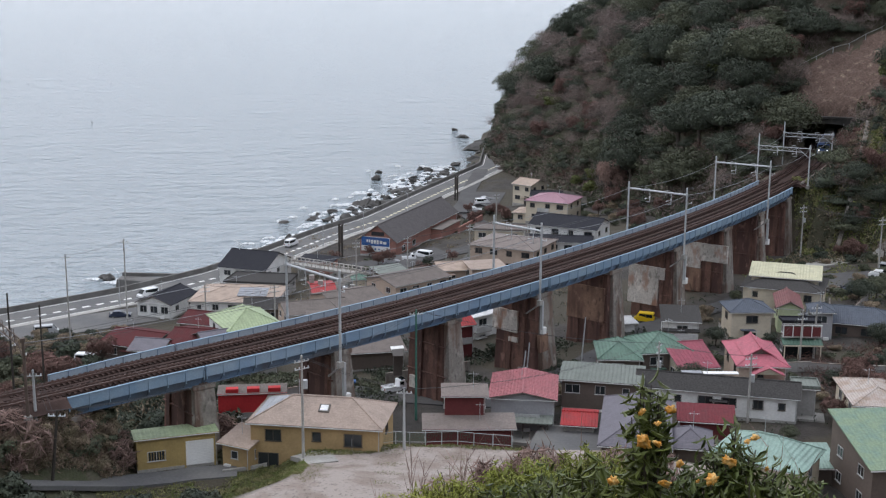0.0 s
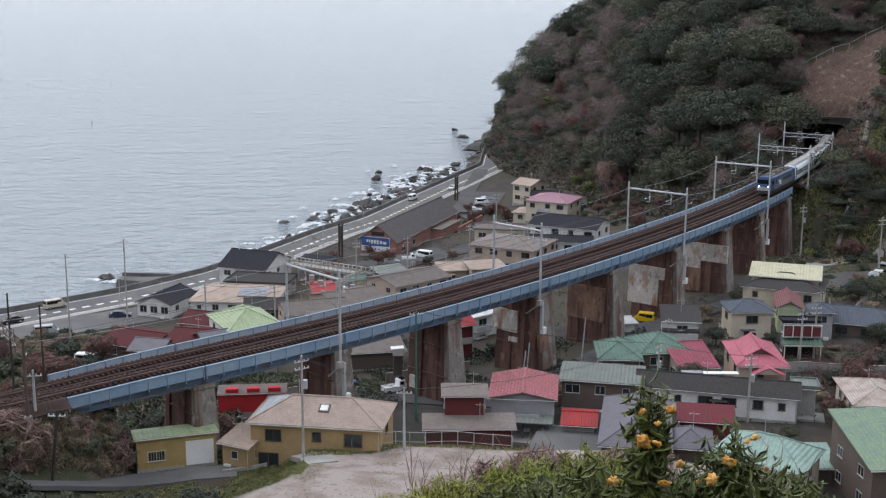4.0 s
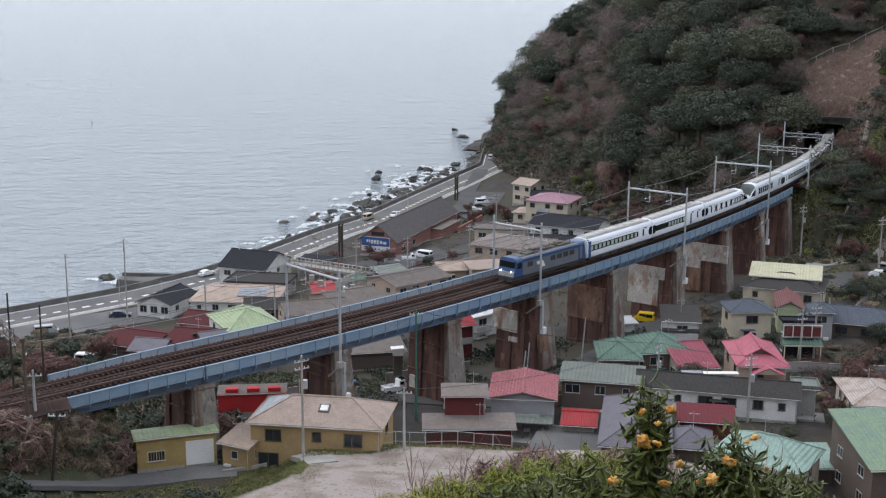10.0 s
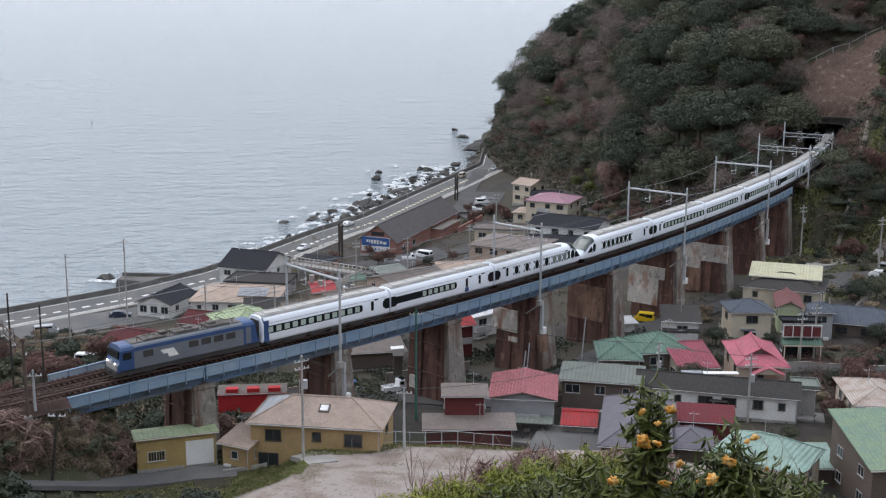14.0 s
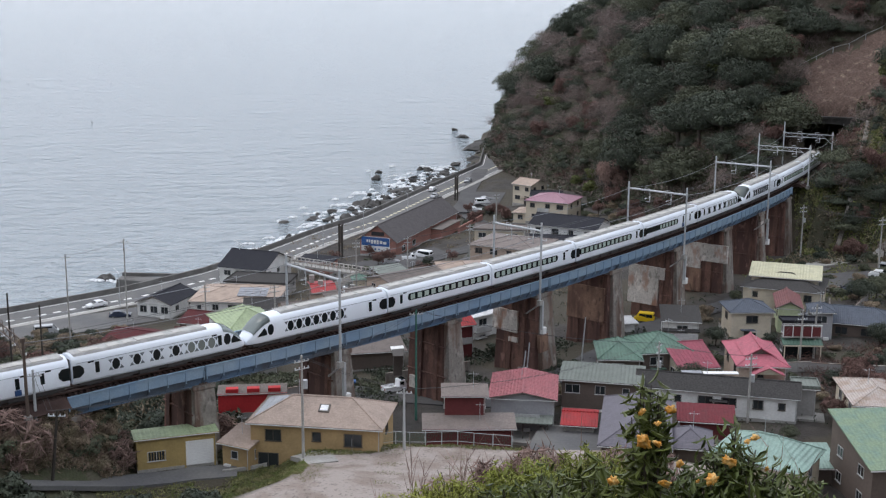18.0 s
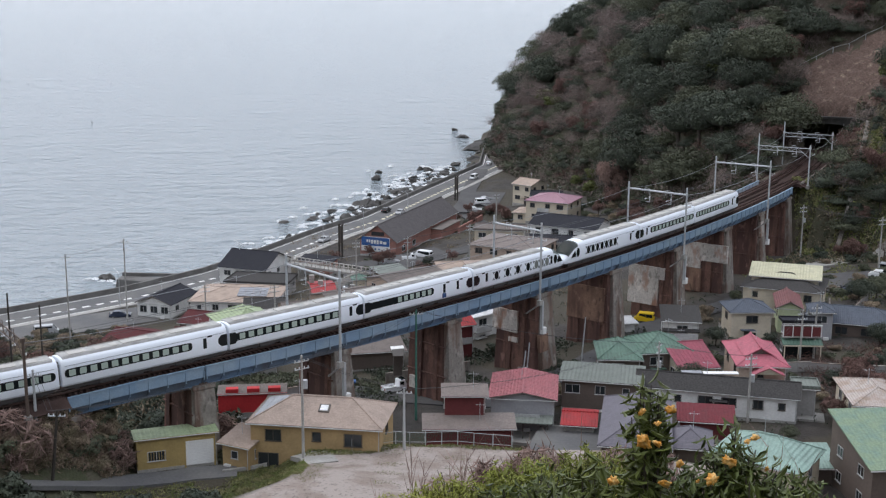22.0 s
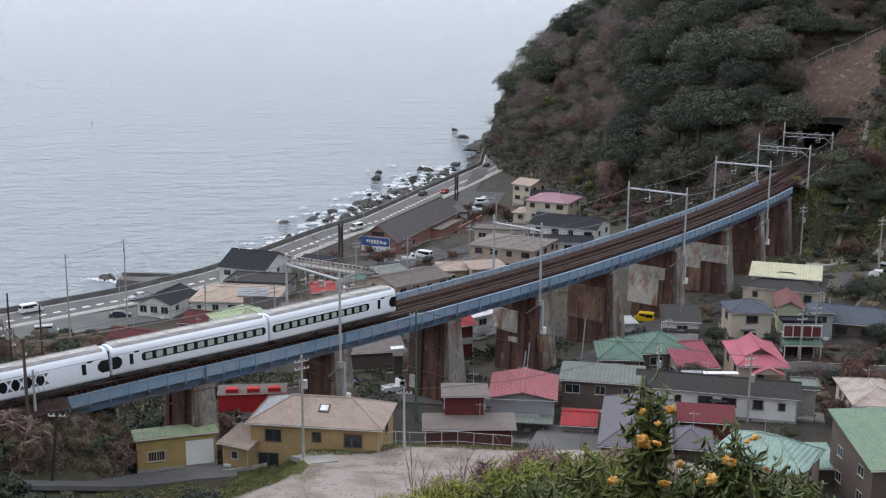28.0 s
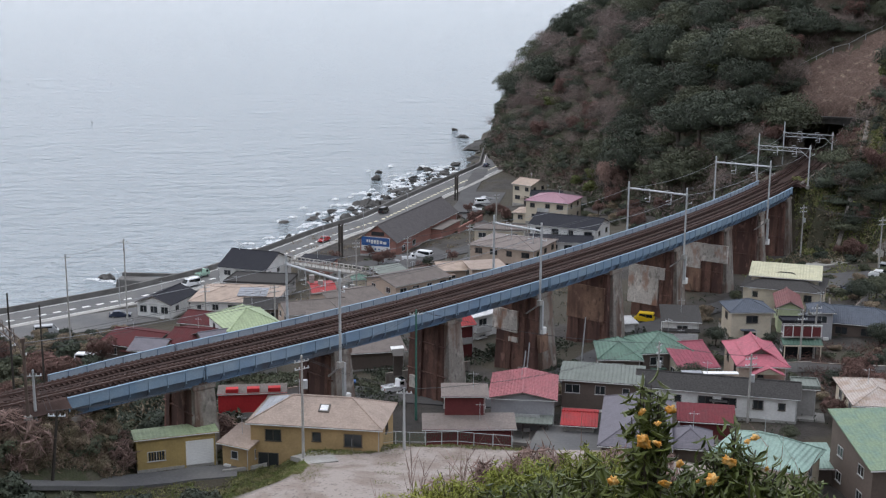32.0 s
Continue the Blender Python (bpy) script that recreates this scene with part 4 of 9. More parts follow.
            half(-9.86, -1)
        elif kind == "lounge":
            half(9.86, 1)
            band(-2.4, 9.2, 6, 4.6)
            door(-4.4)
            win("door_panel", rounded(-4.75, 0.95, -4.05, 1.55, 0.05), M["loco_blue"], 0.014, "dark blue lower door panel")
            door(-7.0)
            half(-9.86, -1)
    if nose:
        sg = 1 if kind == "nose" else -1
        bm = bmesh.new()
        rows = []
        for q in (2.9, 2.5, 2.1, 1.7, 1.3, 0.95, 0.7):
            wd, tp = float(np.interp(-q, [-c for c in NOSE_X], NOSE_W[1:])), float(np.interp(-q, [-c for c in NOSE_X], NOSE_T[1:]))
            row = []
            for y, z in ((1.37, 3.05), (1.28, 3.35), (1.0, 3.6), (0.5, 3.72), (0, 3.75), (-0.5, 3.72), (-1.0, 3.6), (-1.28, 3.35), (-1.37, 3.05)):
                fr = (z - 0.78) / 2.97
                row.append((sg * (L / 2 - q + 0.05), y * wd * (1 - (fr - 0.6) * (1 - wd) * 0.5) * 1.015, 0.78 + fr * (tp - 0.78) + 0.045))
            rows.append([bm.verts.new(p) for p in row])
        for c, d in zip(rows[:-1], rows[1:]):
            for i in range(8):
                bm.faces.new((c[i], c[i + 1], d[i + 1], d[i]))
        bmesh.ops.solidify(bm, geom=list(bm.faces), thickness=0.03)
        bmesh.ops.recalc_face_normals(bm, faces=bm.faces)
        part("windscreen", bm, M["cab_glass"], car)
        part("skirt", bevelled(boxes((sg * 7.2, -0.95, 0.5, sg * 8.9, 0.95, 0.82) if sg > 0 else (-8.9, -0.95, 0.5, -7.2, 0.95, 0.82)), 0.08), M["train_white"], car)
    stretch = Matrix.Diagonal(((20.37 if nose else 19.03) / 20.05, 1, 1, 1))
    for mesh in {ob.data for ob in car.children_recursive}:
        mesh.transform(stretch)
    return car


def locomotive():
    car = empty("locomotive", Matrix(), "blue and grey electric freight locomotive with lit headlamps", "locomotive", "cars of the train")
    hl = 8.9
    prof = [(1.4, 1.0), (1.46, 1.1), (1.46, 3.2), (1.3, 3.5), (0.9, 3.62), (0, 3.66)]
    prof = prof + [(-a, b) for a, b in prof[-2::-1]]

    def shell(x0, x1, cut=(0.0, 9.0), nose0=0.0, nose1=0.0, grow=0.0):
        secs = []
        for x, tilt in ((x0, nose0), (x1, nose1)):
            secs.append([(x + tilt * max(0, z - 1.6), y + math.copysign(grow, y), min(max(z, cut[0]), cut[1])) for y, z in prof])
        v, e, f = ribbon(secs)
        bm = bmesh.new()
        vs = [bm.verts.new(p) for p in v]
        for q in f:
            bm.faces.new([vs[i] for i in q])
        bmesh.ops.recalc_face_normals(bm, faces=bm.faces)
        return bm

    part("body", shell(-6.9, 6.9), M["loco_grey"], car, "grey body side")
    part("cab", shell(6.9, hl, nose1=-0.28, grow=0.01), M["loco_blue"], car, "blue cab")
    part("cab", shell(-hl, -6.9, nose0=0.28, grow=0.01), M["loco_blue"], car, "blue cab")
    for side in (1, -1):
        part("blue_band", boxes((-6.9, side * 1.45 - 0.03, 2.95, 6.9, side * 1.45 + 0.03, 3.35)), M["loco_blue"], car, "blue cantrail band")
        part("white_mark", plate([(1.5, 1.6), (2.1, 2.5), (3.7, 2.5), (3.4, 2.05), (2.9, 2.05), (2.7, 1.6)], side, 0.03, 1.46), M["white"], car, "white painted mark")
        part("cab_window", plate(rounded(7.2, 2.2, 8.2, 2.95, 0.08), side, 0.03, 1.47), M["train_glass"], car)
        part("cab_door", plate(rounded(-7.9, 1.2, -7.2, 3.0, 0.05), side, 0.03, 1.47), M["loco_grey"], car)
        for x in (-5.8, -4.2, -2.6, -1.0, 4.6):
            part("louvre", boxes((x, side * 1.47 - 0.02, 2.1, x + 1.2, side * 1.47 + 0.02, 2.8)), M["train_under"], car)
    part("windscreen", boxes((8.2, -1.25, 2.35, 8.72, 1.25, 3.15)), M["train_glass"], car)
    part("front_panel", boxes((8.5, -1.3, 1.1, 8.96, 1.3, 1.75)), M["train_roof"], car, "pale lower front panel")
    for y in (-0.95, 0.95):
        part("headlamp", tubes(((8.9, y, 1.85), (9.0, y, 1.85), 0.11), n=12), M["lamp_glow"], car, "lit white headlamp")
    for e in (-1, 1):
        part("buffer_beam", boxes((e * 8.7 - 0.4, -1.3, 0.45, e * 8.7 + 0.4, 1.3, 0.95)), M["train_under"], car)
        part("coupler", boxes((e * 9.17 - 0.17, -0.15, 0.75, e * 9.17 + 0.17, 0.15, 1.0)), M["train_under"], car)
    part("underframe", boxes((-8.4, -1.25, 0.5, 8.4, 1.25, 1.02)), M["train_under"], car)
    for x in (-6.0, 0.0, 6.0):
        bogie(car, x)
    part("roof_equipment", bevelled(boxes((-5.5, -0.9, 3.62, -2.5, 0.9, 3.9), (-1.6, -0.8, 3.62, 1.6, 0.8, 3.95), (2.6, -0.9, 3.62, 5.4, 0.9, 3.85)), 0.05), M["loco_roof"], car, "weathered dark roof gear")
    for x in (-3.9, -0.8, 2.2):
        part("roof_vent", bevelled(boxes((x, -0.5, 3.85, x + 0.9, 0.5, 4.1)), 0.04), M["loco_roof"], car)
    part("bus_bar", tubes(((-6.4, 0.5, 4.15), (6.4, 0.5, 4.15), 0.03), ((-6.0, 0.5, 3.6), (-6.0, 0.5, 4.15), 0.05), ((-2.0, 0.5, 3.6), (-2.0, 0.5, 4.15), 0.05), ((2.0, 0.5, 3.6), (2.0, 0.5, 4.15), 0.05), ((6.0, 0.5, 3.6), (6.0, 0.5, 4.15), 0.05), n=6), M["rust_steel"], car)
    part("roof_sheet", boxes((-6.9, -0.95, 3.6, 6.9, 0.95, 3.68)), M["loco_roof"], car)
    for x in (-4.6, 4.6):
        part("pantograph", tubes(((x - 0.9, 0, 3.9), (x + 0.6, 0, 4.5), 0.04), ((x + 0.6, 0, 4.5), (x - 0.3, 0, 4.9), 0.03), ((x - 0.3, -0.8, 4.9), (x - 0.3, 0.8, 4.9), 0.03), n=5), M["train_under"], car)
    squeeze = Matrix.Diagonal((0.95, 1, 1, 1))
    for ob in car.children_recursive:
        ob.data.transform(squeeze)
    return car


TRAIN = [(locomotive(), -8.85)]
ORDER = ["windows_front", "lounge", "tail", "nose", "windows_back", "windows_front", "windows_both", "lounge", "tail", "nose", "windows_back", "windows_front"]
made, joint = {}, 0.0
for kind in ORDER:
    if kind in made:
        c = copy_thing(made[kind], Matrix())
    else:
        c = made[kind] = coach(kind)
    pitch = 20.37 if kind in ("nose", "tail") else 19.03
    TRAIN.append((c, joint + pitch / 2))
    joint += pitch
for side in (1, -1):
    end = plate([(8.5, 0.8), (9.17, 0.8), (9.17, 3.3), (8.5, 3.3)], side, 0.02, 1.42)
    part("blue_end", end, M["loco_blue"], TRAIN[1][0], "blue protective end panel")
part("blue_end", boxes((9.17, -1.38, 0.8, 9.23, 1.38, 3.6)), M["loco_blue"], TRAIN[1][0], "blue protective end panel")


def car_pose(centre):
    a, b = on_track(centre - 6.9, 1.45), on_track(centre + 6.9, 1.45)
    pa, pb = Vector([float(v) for v in a[:3]]), Vector([float(v) for v in b[:3]])
    d = pa - pb
    m = d.to_track_quat("X", "Z").to_matrix().to_4x4()
    m.translation = (pa + pb) / 2
    return m


def front_at(t):
    return 233.88 - 14.395 * t - 0.0206 * t * t


def motions():
    for car, off in TRAIN:
        walk(car, [(t, car_pose(front_at(t) + off)) for t in np.arange(0, 32.01, 1.0).tolist()])
    road_traffic()
    surf_wash()




# ---- houses ----
def roof_paint(name, color, rows=0.0, cols=0.0, rough=0.6, **kw):
    """A roof surface; rows, cols: spacing of its courses and ribs in metres."""
    kw.setdefault("second", tuple(c * 0.78 + 0.012 for c in color))
    kw["var"] = kw.get("var", 0.12) + 0.08
    kw.setdefault("spec", 0.3)
    m = mat(name, color, rough, world_space=True, size=1.3, fine=0.22, share=0.45, soft=0.12, **kw)
    n, l = m.node_tree.nodes, m.node_tree.links
    b = n["Principled BSDF"]
    prev = b.inputs["Normal"].links[0].from_socket
    tc = n.new("ShaderNodeTexCoord")
    for axis, gap in (("Y", rows), ("X", cols)):
        if not gap:
            continue
        w = n.new("ShaderNodeTexWave")
        w.wave_type, w.bands_direction, w.wave_profile = "BANDS", axis, "SAW" if axis == "Y" else "SIN"
        w.inputs["Scale"].default_value = 0.314 / gap
        l.new(tc.outputs["Object"], w.inputs["Vector"])
        bp = n.new("ShaderNodeBump")
        bp.inputs["Strength"].default_value, bp.inputs["Distance"].default_value = 0.8, 0.06
        l.new(w.outputs["Fac"], bp.inputs["Height"])
        l.new(prev, bp.inputs["Normal"])
        prev = bp.outputs[0]
    l.new(prev, b.inputs["Normal"])
    M[name] = m
    return m


roof_paint("roof_tan", (0.36, 0.28, 0.235), 0.35, var=0.1)
roof_paint("roof_pink", (0.38, 0.14, 0.155), 0, 0.4, var=0.12)
roof_paint("roof_rose_dull", (0.3, 0.075, 0.105), 0.3, 0, var=0.14)
roof_paint("roof_rose", (0.45, 0.125, 0.165), 0.3, 0, var=0.14)
roof_paint("roof_taupe", (0.2, 0.165, 0.15), 0.3, 0, var=0.14)
roof_paint("roof_darkred", (0.1, 0.03, 0.032), 0, 0.45, var=0.2, rough=0.85, spec=0.1)
roof_paint("roof_wine", (0.15, 0.028, 0.036), 0, 0.4, rough=0.8, var=0.12)
roof_paint("roof_red", (0.33, 0.025, 0.028), 0, 0.4, var=0.14)
roof_paint("roof_green", (0.11, 0.185, 0.145), 0, 0.45, var=0.14)
roof_paint("roof_mint", (0.26, 0.37, 0.325), 0, 0.45, var=0.1)
roof_paint("roof_olive", (0.2, 0.27, 0.18), 0.6, 0.45, var=0.12, second=(0.16, 0.24, 0.19))
roof_paint("roof_lime", (0.33, 0.4, 0.24), 0, 0.5, var=0.1)
roof_paint("roof_greengrey", (0.17, 0.19, 0.17), 0, 0.5, var=0.12)
roof_paint("roof_slate", (0.066, 0.063, 0.062), 0.25, 0, var=0.22, rough=0.85, spec=0.1)
roof_paint("roof_dark", (0.034, 0.035, 0.043), 0.3, 0, var=0.18, rough=0.85, spec=0.1)
roof_paint("roof_bluegrey", (0.115, 0.13, 0.16), 0.3, 0.3, var=0.14, rough=0.85, spec=0.1)
roof_paint("roof_lilac", (0.145, 0.135, 0.16), 0.5, 0, var=0.1)
roof_paint("roof_peach", (0.42, 0.325, 0.265), 0.3, 0, var=0.1)
roof_paint("roof_mauve", (0.36, 0.2, 0.25), 0.3, 0, var=0.1)
roof_paint("roof_paleyellow", (0.52, 0.5, 0.35), 0, 0.45, var=0.08)
roof_paint("roof_brown", (0.185, 0.16, 0.148), 0.3, 0, var=0.16, rough=0.85, spec=0.1)
roof_paint("roof_rustpatch", (0.42, 0.36, 0.33), 0, 0.3, var=0.12, second=(0.33, 0.25, 0.2))
roof_paint("roof_maroon", (0.19, 0.075, 0.075), 0.3, 0.3, var=0.16)
roof_paint("roof_ash", (0.125, 0.115, 0.118), 0.3, 0, var=0.16, rough=0.85, spec=0.1)
roof_paint("roof_white", (0.62, 0.63, 0.64), 0, 0.5, var=0.08)
WALLS = {"wall_ochre": (0.42, 0.31, 0.13), "wall_tan": (0.43, 0.3, 0.15), "wall_red": (0.14, 0.03, 0.032), "wall_cream": (0.6, 0.53, 0.42), "wall_white": (0.74, 0.74, 0.73),
         "wall_grey": (0.36, 0.36, 0.38), "wall_brightred": (0.5, 0.03, 0.035), "wall_brick": (0.34, 0.17, 0.14), "wall_green": (0.5, 0.56, 0.36), "wall_timber": (0.13, 0.1, 0.085),
         "wall_beige": (0.47, 0.37, 0.3), "wall_concrete": (0.33, 0.32, 0.31)}
for key, value in WALLS.items():
    paint(key, value, 0.85, size=1.8, fine=0.25, var=0.1, bump=0.15)


def slab(name, pts, thick, material, parent, label=""):
    """A roof slope: an outline extruded down along its normal."""
    a, b, c = (Vector(p) for p in pts[:3])
    nrm = (b - a).cross(c - a).normalized()
    if nrm.z < 0:
        pts = pts[::-1]
        nrm = -nrm
    bm = bmesh.new()
    solid(bm, [Vector(p) - nrm * thick for p in pts], [Vector(p) for p in pts])
    bmesh.ops.recalc_face_normals(bm, faces=bm.faces)
    return part(name, bm, material, parent, label)


def seams(pts_lo, pts_hi, gap, material, parent):
    """Raised seams from the eave line up to the ridge line."""
    a, b, c, d = (Vector(p) for p in (*pts_lo, *pts_hi))
    n = max(2, int((b - a).length / gap))
    bm = bmesh.new()
    for i in range(n + 1):
        f = i / n
        p, q = a.lerp(b, f), c.lerp(d, f)
        tube(bm, p + Vector((0, 0, 0.02)), q + Vector((0, 0, 0.02)), 0.035, n=4)
    part("roof_seams", bm, material, parent)


def window(parent, m, w, h, frame="frame_light", bars=1):
    """A window set on a wall; m: its middle, x along the wall, y into it."""
    bm = boxes((-w / 2 - 0.06, -0.07, -h / 2 - 0.06, w / 2 + 0.06, 0.05, -h / 2), (-w / 2 - 0.06, -0.07, h / 2, w / 2 + 0.06, 0.05, h / 2 + 0.06),
               (-w / 2 - 0.06, -0.07, -h / 2, -w / 2, 0.05, h / 2), (w / 2, -0.07, -h / 2, w / 2 + 0.06, 0.05, h / 2),
               *[(-w / 2 + w * (k + 1) / (bars + 1) - 0.03, -0.06, -h / 2, -w / 2 + w * (k + 1) / (bars + 1) + 0.03, 0.05, h / 2) for k in range(bars)])
    fr = part("window", bm, M[frame], parent)
    fr.matrix_basis = m
    for k in range(bars + 1):
        a = -w / 2 + w * k / (bars + 1)
        part("pane", boxes((a + 0.03, -0.02, -h / 2, a + w / (bars + 1) - 0.03, 0.0, h / 2)), M["glass"], fr)
    part("sill", boxes((-w / 2 - 0.12, -0.13, -h / 2 - 0.1, w / 2 + 0.12, 0.0, -h / 2 - 0.06)), M[frame], fr)
    return fr


BUILT = []


def house(x, y, yaw, w, d, h, roof, rise, wall, cover, label, z=None, over=0.45, front="auto", sides=True, seam=0.0, frame="frame_light", category="house", name="house", turn=0, drop=2.0, thick=0.14, balcony=True):
    """A building; x, y: the middle of its near eave; w, d: the roof's size; h: the eave's height. roof: gable, cross (gable to the front), hip, shed or flat."""
    rng = random.Random(int(abs(x) * 97 + abs(y) * 31))
    if z is None:
        c, s = math.cos(radians(yaw)), math.sin(radians(yaw))
        z = ground_z(x - s * d * 0.35, y + c * d * 0.35)
    e = empty(name, pose(x, y, z, 0, 0, yaw), label, category)
    BUILT.append((x, y, radians(yaw), w, d))
    wm, rm = M[wall], M[cover]
    x0, x1, y0, y1 = -w / 2, w / 2, 0.0, d
    wx0, wx1, wy0, wy1 = x0 + over, x1 - over, y0 + over, y1 - over
    hw = h - 0.02
    bm = bmesh.new()
    if roof == "gable":
        ym, t = d / 2, rise * over / (d / 2)
        sec = [(wy0, -drop), (wy0, h + t - thick), (ym, h + rise - thick), (wy1, h + t - thick), (wy1, -drop)]
        solid(bm, [(wx0, a, b) for a, b in sec], [(wx1, a, b) for a, b in sec])
    elif roof == "cross":
        t = rise * over / (w / 2)
        sec = [(wx0, -drop), (wx0, h + t - thick), (0, h + rise - thick), (wx1, h + t - thick), (wx1, -drop)]
        solid(bm, [(a, wy0, b) for a, b in sec], [(a, wy1, b) for a, b in sec])
    elif roof == "shed":
        f = lambda v: h + rise * v / d - thick
        sec = [(wy0, -drop), (wy0, f(wy0)), (wy1, f(wy1)), (wy1, -drop)]
        solid(bm, [(wx0, a, b) for a, b in sec], [(wx1, a, b) for a, b in sec])
    else:
        box(bm, wx0, wy0, -drop, wx1, wy1, hw)
    bmesh.ops.recalc_face_normals(bm, faces=bm.faces)
    part("wall", bm, wm, e)
    part("plinth", boxes((wx0 - 0.04, wy0 - 0.04, -drop, wx1 + 0.04, wy1 + 0.04, 0.35)), M["concrete"], e)
    if roof == "gable":
        r0, r1 = (x0, d / 2, h + rise), (x1, d / 2, h + rise)
        slab("roof_slope", [(x0, y0, h), (x1, y0, h), r1, r0], thick, rm, e)
        slab("roof_slope", [(x0, y1, h), (x1, y1, h), r1, r0], thick, rm, e)
        if seam:
            seams(((x0, y0, h), (x1, y0, h)), (r0, r1), seam, rm, e)
        part("ridge", tubes(((x0 - 0.05, d / 2, h + rise), (x1 + 0.05, d / 2, h + rise), 0.13), n=6), rm, e)
        for xx in (x0, x1):
            part("bargeboard", tubes(((xx, y0, h - 0.1), (xx, d / 2, h + rise - 0.1), 0.07), ((xx, d / 2, h + rise - 0.1), (xx, y1, h - 0.1), 0.07), n=4), M["frame_dark"], e)
    elif roof == "cross":
        r0, r1 = (0, y0, h + rise), (0, y1, h + rise)
        slab("roof_slope", [(x0, y0, h), (x0, y1, h), r1, r0], thick, rm, e)
        slab("roof_slope", [(x1, y0, h), (x1, y1, h), r1, r0], thick, rm, e)
        if seam:
            seams(((x0, y0, h), (x0, y1, h)), (r0, r1), seam, rm, e)
            seams(((x1, y0, h), (x1, y1, h)), (r0, r1), seam, rm, e)
        part("ridge", tubes(((0, y0 - 0.05, h + rise), (0, y1 + 0.05, h + rise), 0.13), n=6), rm, e)
        part("bargeboard", tubes(((x0, y0, h - 0.1), (0, y0, h + rise - 0.1), 0.08), ((0, y0, h + rise - 0.1), (x1, y0, h - 0.1), 0.08), n=4), M["frame_dark"], e)
    elif roof == "hip":
        q = min(d, w) / 2 * 0.98
        r0, r1 = (x0 + q, d / 2, h + rise), (x1 - q, d / 2, h + rise)
        if w < d:
            r0, r1 = (0, y0 + q, h + rise), (0, y1 - q, h + rise)
            slab("roof_slope", [(x0, y0, h), (x1, y0, h), r0], thick, rm, e)
            slab("roof_slope", [(x0, y1, h), (x1, y1, h), r1], thick, rm, e)
            slab("roof_slope", [(x0, y0, h), r0, r1, (x0, y1, h)], thick, rm, e)
            slab("roof_slope", [(x1, y0, h), r0, r1, (x1, y1, h)], thick, rm, e)
        else:
            slab("roof_slope", [(x0, y0, h), (x1, y0, h), r1, r0], thick, rm, e)
            slab("roof_slope", [(x0, y1, h), (x1, y1, h), r1, r0], thick, rm, e)
            slab("roof_slope", [(x0, y0, h), r0, (x0, y1, h)], thick, rm, e)
            slab("roof_slope", [(x1, y0, h), r1, (x1, y1, h)], thick, rm, e)
        part("ridge", tubes((r0, r1, 0.13), n=6), rm, e)
        near0, near1 = ((r0, r1) if w >= d else (r0, r0))
        far0, far1 = ((r0, r1) if w >= d else (r1, r1))
        for a, b in (((x0, y0, h), near0), ((x1, y0, h), near1), ((x0, y1, h), far0), ((x1, y1, h), far1)):
            part("hip_ridge", tubes((a, b, 0.1), n=6), rm, e)
        part("eave_board", boxes((x0 + 0.08, y0 + 0.08, h - 0.22, x1 - 0.08, y1 - 0.08, h - 0.1)), M["frame_dark"], e)
    elif roof == "shed":
        slab("roof_slope", [(x0, y0, h), (x1, y0, h), (x1, y1, h + rise), (x0, y1, h + rise)], thick, rm, e)
        if seam:
            seams(((x0, y0, h), (x1, y0, h)), ((x0, y1, h + rise), (x1, y1, h + rise)), seam, rm, e)
        part("eave_board", boxes((x0, y0 - 0.03, h - 0.2, x1, y0 + 0.04, h - 0.03)), wm, e)
    else:
        part("roof_slab", bevelled(boxes((x0, y0, h, x1, y1, h + 0.18)), 0.02), rm, e)
        part("parapet", boxes((x0, y0, h + 0.18, x1, y0 + 0.12, h + 0.4), (x0, y1 - 0.12, h + 0.18, x1, y1, h + 0.4), (x0, y0 + 0.12, h + 0.18, x0 + 0.12, y1 - 0.12, h + 0.4), (x1 - 0.12, y0 + 0.12, h + 0.18, x1, y1 - 0.12, h + 0.4)), rm, e)
    part("gutter", tubes(((x0, y0 - 0.06, h - 0.12), (x1, y0 - 0.06, h - 0.12), 0.06), n=6), M["frame_light"], e)
    part("downpipe", tubes(((wx1 - 0.1, wy0 - 0.06, h - 0.2), (wx1 - 0.1, wy0 - 0.06, -0.3), 0.045), n=6), M["frame_light"], e)
    storeys = max(1, int(h / 2.5))
    if front == "auto":
        for st in range(storeys):
            zc = h - 1.25 - 2.75 * st
            n = max(1, int((wx1 - wx0) / 3.2))
            for i in range(n):
                ww = rng.choice((0.8, 1.6, 1.75, 1.2))
                xx = wx0 + (wx1 - wx0) * (i + 0.5) / n + rng.uniform(-0.3, 0.3)
                window(e, pose(xx, wy0, zc), ww, 1.05 if ww > 1 else 0.8, frame, 1 if ww > 1 else 0)
    else:
        for xx, zc, ww, hh in front:
            window(e, pose(xx, wy0, zc), ww, hh, frame, 1 if ww > 1 else 0)
    if sides:
        for st in range(storeys):
            zc = h - 1.25 - 2.75 * st
            n = max(1, int((wy1 - wy0) / 4.0))
            for i in range(n):
                yy = wy0 + (wy1 - wy0) * (i + 0.5) / n
                window(e, pose(wx1, yy, zc, 0, 0, 90), 1.2, 1.0, frame)
                window(e, pose(wx0, yy, zc, 0, 0, -90), 1.2, 1.0, frame)
    r = rng.random()
